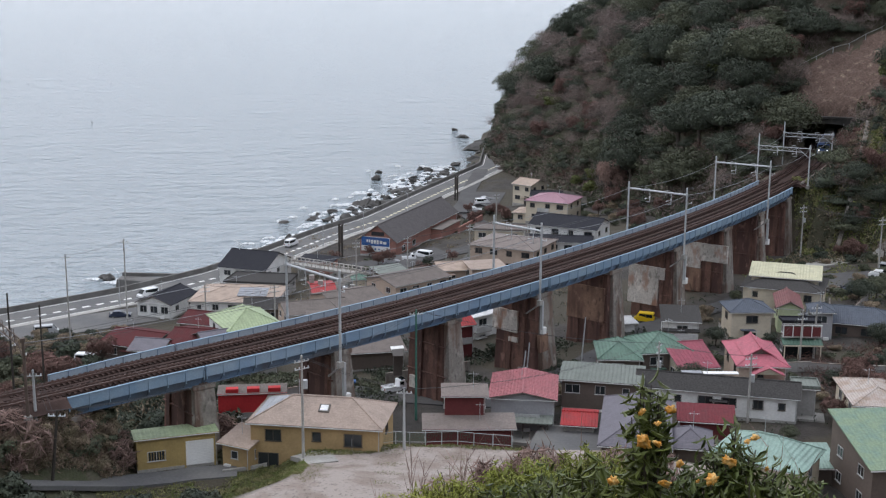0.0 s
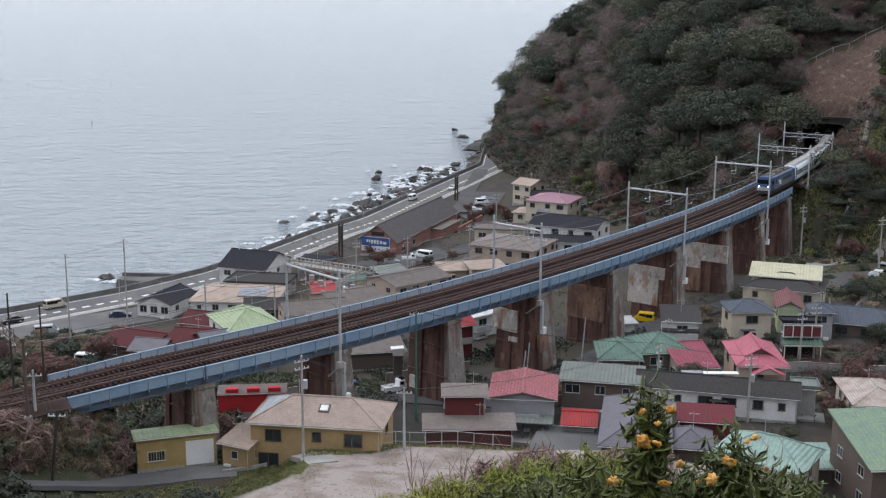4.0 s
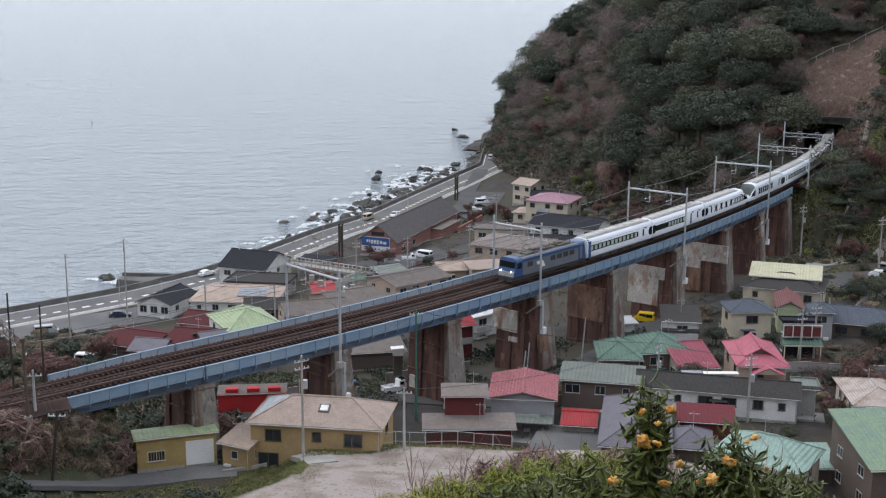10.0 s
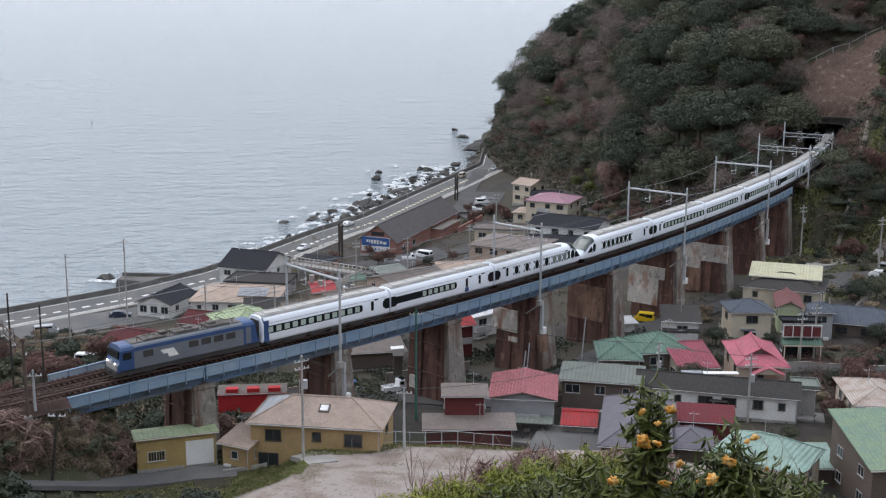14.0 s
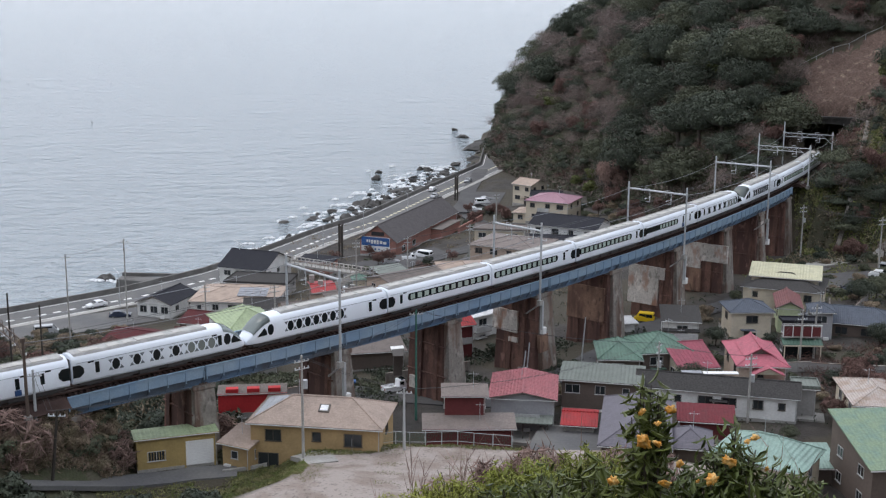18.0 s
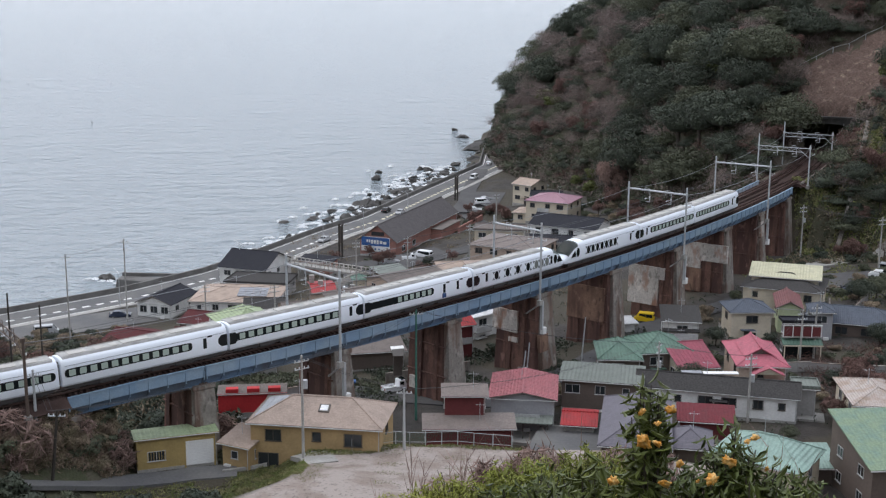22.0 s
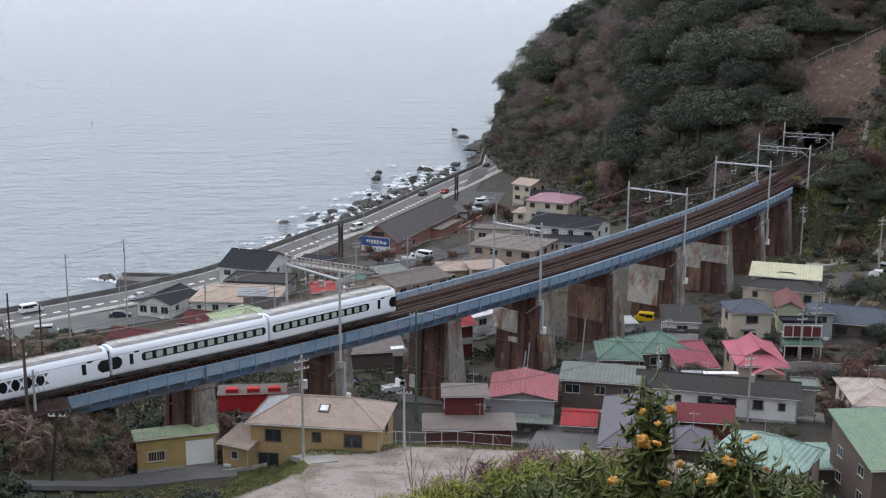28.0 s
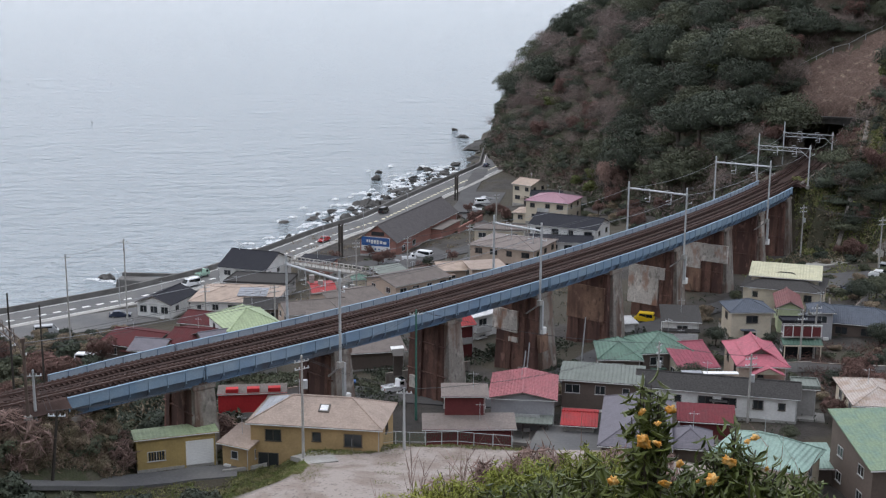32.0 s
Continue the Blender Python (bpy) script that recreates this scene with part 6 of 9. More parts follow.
for k in range(4):
    tree_kind("evergreen", k, "leaf_dark", 9.0, 4.8, 4700, 0.28, 28)
    tree_kind("oak", k, "leaf_mid", 8.0, 4.4, 4400, 0.28, 26)
    tree_kind("bare", k, "twig", 8.0, 3.8, 3000, 0.6, 18, thin=0.1, flat=1.3)
for k in range(2):
    tree_kind("light", k, "leaf_lime", 6.5, 3.2, 1500, 0.45, 9)
    tree_kind("shrub", k, "leaf_mid", 2.6, 1.9, 700, 0.3, 7)
    tree_kind("dry_shrub", k, "shrub_brown", 2.2, 1.8, 900, 0.4, 7, thin=0.14)
    tree_kind("sapling", k, "twig_pink", 5.0, 1.9, 170, 1.1, 9, thin=0.035, flat=1.6)
    tree_kind("dark_shrub", k, "leaf_dark", 2.8, 2.0, 800, 0.28, 7)
    tree_kind("budding", k, "twig_pink", 9.0, 3.6, 2200, 0.6, 7, thin=0.16, flat=1.5)
    tree_kind("red_bare", k, "twig_red", 5.0, 2.6, 1000, 0.55, 7, thin=0.16, flat=1.2)
for k in range(3):
    tree_kind("hill_brush", k, "leaf_dark", 2.8, 2.6, 800, 0.24, 17)
    tree_kind("hill_scrub", k, "leaf_mid", 2.6, 2.4, 800, 0.24, 17)
    tree_kind("hill_twigs", k, "twig", 2.8, 2.4, 700, 0.5, 17, thin=0.1, flat=1.2)
    tree_kind("hill_russet", k, "twig_red", 2.6, 2.3, 700, 0.5, 17, thin=0.1, flat=1.2)
TREE_LABELS = {"sapling": "leafless thin sapling with brown twigs", "evergreen": "dark green broadleaf evergreen tree on the wooded headland", "oak": "olive green evergreen oak on the slope", "bare": "leafless brown-grey tree among evergreens",
               "light": "yellow-green broadleaf tree on the slope", "shrub": "green leafy shrub on rough ground", "dry_shrub": "withered brown shrub on the bank", "dark_shrub": "dense dark green shrub on rough ground",
               "budding": "leafless pale pinkish tree with a dense twig crown", "red_bare": "leafless reddish-brown small tree"}


def tree(kind, x, y, scale=1.0, turn=0.0, z=None, name="tree", k=None, group="", high=1.0):
    cm, tm = TREES[kind][(int(abs(x) * 7 + abs(y) * 3) if k is None else k) % len(TREES[kind])]
    small = "shrub" in kind
    e = empty("shrub" if small else name, pose(x, y, ground_z(x, y) - 0.1 if z is None else z, 0, 0, turn), TREE_LABELS[kind], "shrub" if small else "tree", group)
    e.scale = (scale, scale, scale * high)
    share("crown", cm, e)
    share("trunk", tm, e)
    return e


def in_cutting(x, y, s_lo=150, s_hi=260, margin=7.5):
    k = (TS > s_lo) & (TS < s_hi)
    h = TH[k][::4]
    cx, cy = TX[k][::4] - np.sin(h) * 3.4, TY[k][::4] + np.cos(h) * 3.4
    return np.min(np.hypot(cx - x, cy - y)) < margin


def by_mouth(x, y):
    """On the valley side of the line before the tunnel mouth."""
    k = (TS > 176) & (TS < 240)
    d = np.hypot(TX[k] - x, TY[k] - y)
    j = d.argmin()
    side = -(x - TX[k][j]) * np.sin(TH[k][j]) + (y - TY[k][j]) * np.cos(TH[k][j])
    return d[j] < 11.0 and side < 2


def on_face(x, y):
    """On the rock slope over the tunnel."""
    x, y = np.atleast_1d(x), np.atleast_1d(y)
    k = (TS > 190) & (TS < 300)
    h, cx, cy, cs = TH[k][::2], TX[k][::2], TY[k][::2], TS[k][::2]
    j = ((x[:, None] - cx) ** 2 + (y[:, None] - cy) ** 2).argmin(1)
    side = -(x - cx[j]) * np.sin(h[j]) + (y - cy[j]) * np.cos(h[j])
    return (cs[j] > 233.2) & (cs[j] < 253 - side * 0.6) & (side > -34) & (side < 10)


rng = random.Random(5)
spots = []
tries = 0
FAR_WOODS = []
while len(spots) < 480 and tries < 60000:
    tries += 1
    x, y = rng.uniform(15, 190), rng.uniform(228, 560)
    e = float(inside_distance(np.array([x]), np.array([y]), HILL)[0])
    if e < (9.5 if y > 430 else 6.5 if y > 360 else 0.5) or e > (62 if x / y < 0.28 else 150) or in_cutting(x, y, 170, 236, 7.0):
        continue
    if by_mouth(x, y):
        continue
    # the netted slope over the tunnel stays bare
    if on_face(x, y)[0]:
        continue
    if x / y > 0.46 or x / y < 0.03:
        continue
    if any((x - a) ** 2 + (y - b) ** 2 < 4.7 ** 2 for a, b in spots):
        continue
    spots.append((x, y))
    n = noise.noise((x * 0.03, y * 0.03, 4.0))
    dry = 0.5 if x / y < 0.15 else 0.0
    r = rng.random()
    kind = "evergreen" if r < 0.56 + n * 0.5 - dry else "oak" if r < 0.83 + n * 0.3 - dry else "bare" if rng.random() < 0.75 else "red_bare"
    if rng.random() < 0.012:
        kind = "light"
    low = y < 262 and x > 70
    args = (kind, x, y, rng.uniform(0.5, 0.8) if low else rng.choice((rng.uniform(0.75, 1.1), rng.uniform(1.1, 1.75))), rng.uniform(0, 360), rng.uniform(0.75, 1.1))
    FAR_WOODS.append((math.hypot(x, y), args))
FAR_WOODS.sort()
for _, (kind, x, y, sc, turn, high) in FAR_WOODS[:170]:
    tree(kind, x, y, sc, turn, high=high, group="woods on the headland")


def joined_woods(name, rows, label):
    """Trees too far off to pick apart, as one body."""
    co, tri, mats, base = [], [], [], 0
    names = []
    for kind, x, y, sc, turn, high in rows:
        cm, tm = TREES[kind][int(abs(x) * 7 + abs(y) * 3) % len(TREES[kind])]
        m = np.array(pose(x, y, ground_z(x, y) - 0.1, 0, 0, turn) @ Matrix.Diagonal((sc, sc, sc * high, 1)))
        n = len(cm.vertices)
        c = np.empty(n * 3)
        cm.vertices.foreach_get("co", c)
        co.append(c.reshape(-1, 3) @ m[:3, :3].T + m[:3, 3])
        k = np.empty(len(cm.loops), np.int64)
        cm.loops.foreach_get("vertex_index", k)
        tri.append(k + base)
        key = cm.materials[0]
        if key not in names:
            names.append(key)
        mats.append(np.full(len(k) // 3, names.index(key)))
        base += n
    co, tri, mats = np.concatenate(co), np.concatenate(tri), np.concatenate(mats)
    me = bpy.data.meshes.new(name)
    me.vertices.add(len(co))
    me.vertices.foreach_set("co", co.ravel())
    me.loops.add(len(tri))
    me.loops.foreach_set("vertex_index", tri)
    me.polygons.add(len(tri) // 3)
    me.polygons.foreach_set("loop_start", np.arange(0, len(tri), 3))
    for q in names:
        me.materials.append(q)
    me.polygons.foreach_set("material_index", mats)
    me.polygons.foreach_set("use_smooth", np.ones(len(tri) // 3, bool))
    me.update(calc_edges=True)
    return tagged(new(name, me), label, "woods", kind="stuff")


joined_woods("far_woods", [a for _, a in FAR_WOODS[170:]], "far mixed woods of evergreen and bare trees on the headland")


def undergrowth(name, count, inside, material, size, seed, label, lift=0.5, thin=0.6):
    """Low growth all over a stretch of ground, as one body of leaf clumps."""
    r = np.random.default_rng(seed)
    pts = inside(r, count)
    z = ground_at(pts[:, 0], pts[:, 1])
    n = len(pts)
    c = np.stack([pts[:, 0], pts[:, 1], z + r.uniform(0.0, lift, n)], 1)
    a = r.normal(size=(n, 3))
    a /= np.linalg.norm(a, axis=1)[:, None]
    b = np.cross(a, r.normal(size=(n, 3)))
    b /= np.linalg.norm(b, axis=1)[:, None] + 1e-9
    s = (size * r.uniform(0.5, 1.3, n))[:, None]
    v = np.stack([c - a * s, c + b * s * thin, c + a * s, c - b * s * thin], 1).reshape(-1, 3).tolist()
    k = 4 * np.arange(n)[:, None]
    f = np.concatenate([k + np.array([[0, 1, 2]]), k + np.array([[0, 2, 3]])], 1).reshape(-1, 3).tolist()
    ob = part(name, (v, [], f), material)
    return tagged(ob, label, "undergrowth", kind="stuff")


def hill_points(r, count):
    out = np.empty((0, 2))
    while len(out) < count:
        p = np.stack([r.uniform(15, 165, count), r.uniform(228, 540, count)], 1)
        e = inside_distance(p[:, 0], p[:, 1], HILL)
        q = p[:, 0] / p[:, 1]
        k = (e > 0) & (e < 60) & (q < 0.45) & (q > 0.02)
        p = p[k]
        p = p[:6000]
        p = p[~on_face(p[:, 0], p[:, 1])]
        q = (TS > 165) & (TS < 236)
        hh = TH[q][::4]
        cx, cy = TX[q][::4] - np.sin(hh) * 3.4, TY[q][::4] + np.cos(hh) * 3.4
        p = p[np.hypot(p[:, 0, None] - cx, p[:, 1, None] - cy).min(1) > 6.5]
        out = np.concatenate([out, p])
    return out[:count]


def clump_rows(count, seed, kinds):
    r = np.random.default_rng(seed)
    rows = []
    for x, y in hill_points(r, count):
        kind = kinds[int(r.integers(len(kinds)))]
        rows.append((kind, float(x), float(y), float(r.uniform(0.7, 1.5)), float(r.uniform(0, 360)), float(r.uniform(0.7, 1.2))))
    return rows


joined_woods("brush_green", clump_rows(760, 11, ("hill_brush", "hill_brush", "hill_scrub")), "evergreen brush covering the headland")
joined_woods("brush_brown", clump_rows(760, 12, ("hill_twigs", "hill_twigs", "hill_russet")), "leafless brown and russet brush covering the headland")
undergrowth("undergrowth_brown", 26000, hill_points, M["twig"], 0.7, 12, "leafless brown brush covering the headland", 1.6, 0.1)


def foot_points(r, count):
    out = np.empty((0, 2))
    while len(out) < count:
        p = np.stack([r.uniform(15, 90, count * 6), r.uniform(250, 540, count * 6)], 1)
        e = inside_distance(p[:, 0], p[:, 1], HILL)
        p = p[(e > -2.5) & (e < 7)]
        q = (TS > 165) & (TS < 236)
        hh = TH[q][::4]
        cx, cy = TX[q][::4] - np.sin(hh) * 3.4, TY[q][::4] + np.cos(hh) * 3.4
        p = p[np.hypot(p[:, 0, None] - cx, p[:, 1, None] - cy).min(1) > 7.0]
        out = np.concatenate([out, p])
    return out[:count]


undergrowth("thicket_foot", 9000, foot_points, M["leaf_mid"], 0.6, 13, "green thicket along the foot of the headland", 2.0, 0.5)
undergrowth("thicket_bare", 9000, foot_points, M["twig"], 0.9, 14, "bare brown thicket along the foot of the headland", 2.2, 0.12)


def beside(x, y):
    """Place along the line and sideways from the near track's outer edge."""
    x, y = np.atleast_1d(x), np.atleast_1d(y)
    k = (TS > -60) & (TS < 240)
    h, cx, cy, cs = TH[k][::2], TX[k][::2], TY[k][::2], TS[k][::2]
    j = ((x[:, None] - cx) ** 2 + (y[:, None] - cy) ** 2).argmin(1)
    return cs[j], -(x - cx[j]) * np.sin(h[j]) + (y - cy[j]) * np.cos(h[j])


# ---- shore: rocks, foam, jetty ----
def rock_mesh(seed):
    bm = bmesh.new()
    bmesh.ops.create_icosphere(bm, subdivisions=2, radius=1.0)
    for v in bm.verts:
        n = noise.noise(v.co * 1.1 + Vector((seed * 7.3, 0, 0))) * 0.55 + noise.noise(v.co * 2.7 + Vector((0, seed * 3.1, 0))) * 0.25
        v.co *= 1 + n
        v.co.z *= 0.75
    me = bpy.data.meshes.new("rock")
    bm.to_mesh(me)
    bm.free()
    me.materials.append(M["rock"])
    return me


ROCKS = [rock_mesh(k) for k in range(7)]
rng = random.Random(8)


def rock(x, y, s, z=0.0, flat=1.0):
    ob = new("rock", ROCKS[rng.randrange(7)])
    ob.matrix_world = pose(x, y, z, rng.uniform(-15, 15), rng.uniform(-15, 15), rng.uniform(0, 360))
    ob.scale = (s * rng.uniform(0.8, 1.4), s * rng.uniform(0.8, 1.2), s * flat * rng.uniform(0.7, 1.1))
    return tagged(ob, "dark wet boulder on the shore below the seawall", "rock", "boulders along the shore")


for k in range(190):
    d = rng.uniform(262, 440)
    far = d > 300
    u = -11 - abs(rng.gauss(0, 1)) * (9 if far else 4.0)
    x, y, a = coast_point(d, u)
    rock(x, y, rng.uniform(0.5, 1.4) * (1.7 if rng.random() < 0.2 else 1.0), rng.uniform(-0.1, 0.5))
for x, y, s in ((-29, 395, 2.6), (-26, 396, 2.9), (-22.5, 397, 3.0), (-19, 398, 2.6), (-24, 393, 2.2), (-25.8, 451, 2.4), (-84, 290, 1.6), (-86, 291, 1.1), (5.7, 616, 1.8), (8.5, 586, 2.2), (10.5, 585, 1.9),
                (-8, 428, 2.6), (-4, 437, 2.8), (-12, 420, 2.2), (3, 446, 3.0), (6, 456, 2.8), (0, 462, 2.2), (9, 470, 2.8), (12, 482, 3.2), (5, 490, 2.0), (14, 505, 3.4), (19, 540, 6.5), (18, 525, 3.4), (20, 562, 4.0)):
    rock(x, y, s, 0.3, 0.85)


def foam_mesh(seed):
    """One ragged thin sheet of foam."""
    r = random.Random(seed)
    n = 46
    ring = []
    for i in range(n):
        a = 6.283 * i / n
        q = 0.75 + 0.7 * noise.noise((math.cos(a) * 2.4, math.sin(a) * 2.4, seed * 5.7)) + r.uniform(-0.28, 0.28)
        ring.append((2.1 * q * math.cos(a), 1.15 * q * math.sin(a) + 0.35 * math.sin(2.2 * math.cos(a) + seed)))
    bm = bmesh.new()
    lo = [bm.verts.new((x, y, -0.05)) for x, y in ring]
    up = [bm.verts.new((x, y, 0.02)) for x, y in ring]
    mid = [bm.verts.new((x * 0.6, y * 0.6 + 0.1, r.uniform(0.1, 0.4))) for x, y in ring]
    top = bm.verts.new((0, 0.1, 0.25))
    for i in range(n):
        k = (i + 1) % n
        bm.faces.new((lo[i], lo[k], up[k], up[i]))
        bm.faces.new((up[i], up[k], mid[k], mid[i]))
        bm.faces.new((mid[i], mid[k], top))
    me = bpy.data.meshes.new("foam")
    bm.to_mesh(me)
    bm.free()
    me.materials.append(M["foam"])
    return me


FOAMS = [foam_mesh(k) for k in range(6)]
SURF = []
for k in range(280):
    d = rng.uniform(258, 445)
    far = d > 300
    u = -12 - abs(rng.gauss(0, 1)) * (10 if far else 4.5)
    x, y, a = coast_point(d, u)
    ob = new("foam", FOAMS[k % 6])
    s = rng.uniform(0.6, 2.4)
    ob.scale = (s * 1.5, s * 0.9, 1)
    m = pose(x, y, 0.16, 0, 0, math.degrees(a) + rng.uniform(-25, 25))
    ob.matrix_world = m
    tagged(ob, "shreds of white foam washing round the rocks", "foam", "surf along the shore")
    if k % 3 == 0:
        SURF.append((ob, x, y, a, math.degrees(a), rng.uniform(0, 6.28), rng.uniform(4.5, 7.0)))
for x, y in ((-30, 392), (-27, 391), (-32, 396), (-22, 391.5), (-18, 394), (-83, 287), (-80, 289), (-87, 288.5), (-81, 286.5)):
    ob = new("foam", FOAMS[rng.randrange(6)])
    ob.scale = (1.6, 1.6, 1)
    ob.matrix_world = pose(x, y, 0.17, 0, 0, rng.uniform(0, 180))
    tagged(ob, "white foam breaking over a rock", "foam", "surf along the shore")
    SURF.append((ob, x, y, 0.6, 20.0, rng.uniform(0, 6.28), rng.uniform(4.5, 7.0)))


def surf_wash():
    """Foam slides in and out with the swell."""
    for ob, x, y, a, yaw, ph, period in SURF:
        rows = []
        for t in np.arange(0, 32.01, 1.0).tolist():
            w = 1.5 * math.sin(6.283 * t / period + ph)
            rows.append((t, pose(x + math.sin(a) * w, y - math.cos(a) * w, 0.1 + 0.08 * math.sin(6.283 * t / period + ph + 1), 0, 0, yaw)))
        walk(ob, rows)


jetty = empty("jetty", pose(-72, 283, 0, 0, 0, -4), "low dark concrete jetty running out from the seawall", "jetty", kind="structure")
bm = bmesh.new()
solid(bm, [(-8, -3.0, -2), (11, -7, -2), (11, 0, -2), (-8, 2.5, -2)], [(-7.4, -2.5, 2.2), (11, -6.5, 2.2), (11, -0.5, 2.2), (-7.4, 2.0, 2.2)])
part("slab", bevelled(bm, 0.1), M["seawall"], jetty)
part("parapet", boxes((-7.2, 1.0, 2.2, 11, 1.6, 3.0)), M["seawall"], jetty)
for x, y in ((-297, 926), (-252, 903), (-330, 905), (-345, 930), (-310, 890), (-285, 700), (-270, 640), (-262, 620), (-255, 600), (-190, 640)):
    bm = bmesh.new()
    bmesh.ops.create_uvsphere(bm, u_segments=10, v_segments=6, radius=0.5)
    b = part("buoy", bm, M["rust_steel"])
    b.matrix_world = Matrix.Translation((x, y, 0.2))
    tagged(b, "dark fishing float on the open sea", "buoy", "fishing floats")


# ---- roads and yards in the village ----
def strip(name, pts, width, material, label, category="road", lift=0.09, deep=0.5, level=False):
    """A paved strip over the ground along a line of points."""
    secs = []
    P2 = []
    for (ax, ay), (bx, by) in zip(pts[:-1], pts[1:]):
        n = max(1, int(math.hypot(bx - ax, by - ay) / 2.0))
        P2 += [(ax + (bx - ax) * i / n, ay + (by - ay) * i / n) for i in range(n)]
    P2.append(pts[-1])
    for i, (x, y) in enumerate(P2):
        a, b = P2[max(0, i - 1)], P2[min(len(P2) - 1, i + 1)]
        dx, dy = b[0] - a[0], b[1] - a[1]
        l = math.hypot(dx, dy)
        ox, oy = -dy / l * width / 2, dx / l * width / 2
        z = ground_z(x, y) + lift if level else max(ground_z(x, y), ground_z(x + ox, y + oy), ground_z(x - ox, y - oy)) + lift + 0.1
        secs.append([(x + ox, y + oy, z - deep), (x + ox, y + oy, z), (x - ox, y - oy, z), (x - ox, y - oy, z - deep)])
    v, e, f = ribbon(secs)
    bm = bmesh.new()
    vs = [bm.verts.new(p) for p in v]
    for q in f:
        bm.faces.new([vs[i] for i in q])
    bmesh.ops.recalc_face_normals(bm, faces=bm.faces)
    return tagged(part(name, bm, material), label, category, kind="structure")


strip("lane", [p[:2] for p in LANE[1:]], 3.4, M["asphalt"], "narrow grey asphalt lane past the yellow shed", level=True, lift=0.2)
strip("lane", [(14, 436), (8, 385), (6, 350), (12, 320), (16, 296), (10, 285), (-2, 276), (-14, 268), (-26, 262)], 5.0, M["asphalt_dark"], "side street through the village")
strip("yard", [(-84, 218), (-60, 234)], 12.0, M["asphalt"], "worn asphalt parking yard beside the coast road", "yard")
strip("yard", [(8, 345), (14, 385)], 13.0, M["asphalt_dark"], "restaurant car park", "yard")
strip("yard", [(-20, 273), (0, 284)], 9.0, M["asphalt_dark"], "asphalt forecourt below the restaurant", "yard")
strip("lane", [(-16, 158), (-4, 152), (8, 148), (20, 165), (34, 186), (50, 200), (62, 212), (74, 226)], 4.2, M["asphalt_dark"], "lane winding under the viaduct")
strip("lane", [(60, 222), (76, 229.5), (90, 235), (118, 232)], 3.4, M["concrete"], "pale concrete lane at the foot of the hill")
strip("yard", [(68, 212), (92, 216)], 13.0, M["asphalt_dark"], "asphalt car park by the houses", "yard")
strip("yard", [(7, 137), (15, 134)], 7.0, M["concrete"], "grey concrete yard in front of the garage", "yard")
strip("yard", [(26, 147), (48, 141)], 3.0, M["concrete"], "narrow concrete passage between houses", "yard")
strip("track_path", [(78, 236), (84, 242), (90, 252), (93, 260)], 0.9, M["concrete_old"], "stony footpath climbing the bank", "path")
strip("lane", [(-40, 214), (-28, 216), (-16, 224), (-2, 240), (4, 256), (8, 274)], 3.6, M["asphalt_dark"], "village street behind the viaduct")


# ---- restaurant by the coast road ----
rest_house = house(-3.5, 306.7, 69.5, 45.0, 10.6, 4.0, "gable", 4.0, "wall_brick", "roof_ash", "long brick restaurant with dark gable roof and sign", z=6.8, front=[(-17, 1.6, 2.0, 1.4), (-10, 1.6, 2.0, 1.4), (8, 1.6, 2.0, 1.4), (15, 1.6, 2.0, 1.4)], sides=False, category="restaurant", name="restaurant", over=0.5)
sign = part("sign_board", boxes((-22.4, 2.0, 1.3, -22.15, 9.6, 4.9)), M["white"], rest_house, "white sign board")
part("sign_field", boxes((-22.45, 2.05, 2.7, -22.38, 9.55, 4.85)), paint("sign_blue", (0.03, 0.11, 0.33), 0.5, bump=0), sign, "blue upper sign field")
for k, (a, b, c, d) in enumerate(((2.8, 3.7, 3.3, 3.9), (3.9, 4.6, 3.3, 4.1), (4.9, 5.4, 3.2, 4.2), (5.6, 6.2, 3.3, 4.2), (6.4, 6.9, 3.2, 4.2), (7.1, 7.5, 3.4, 4.2), (7.7, 8.2, 3.6, 4.2), (4.6, 5.0, 1.7, 2.1), (5.6, 6.0, 1.7, 2.1), (6.5, 6.9, 1.7, 2.1))):
    part("sign_bar", boxes((-22.49, a, c, -22.44, b, d)), M["white"] if k < 7 else M["sign_blue"], sign)
part("gable_window", boxes((-22.1, 3.6, 5.2, -22.0, 7.0, 6.2)), M["glass"], rest_house)
wing = part("porch", boxes((2, -2.6, -1, 16, 0.6, 2.8)), M["wall_brick"], rest_house, "brick side porch")
part("porch_roof", bevelled(boxes((1.7, -2.9, 2.8, 16.3, 0.7, 3.0)), 0.03), M["roof_brown"], rest_house)
wall = part("garden_wall", boxes((10, -4.6, -1, 30, -4.2, 2.2)), M["wall_brick"], rest_house, "low brick boundary wall")


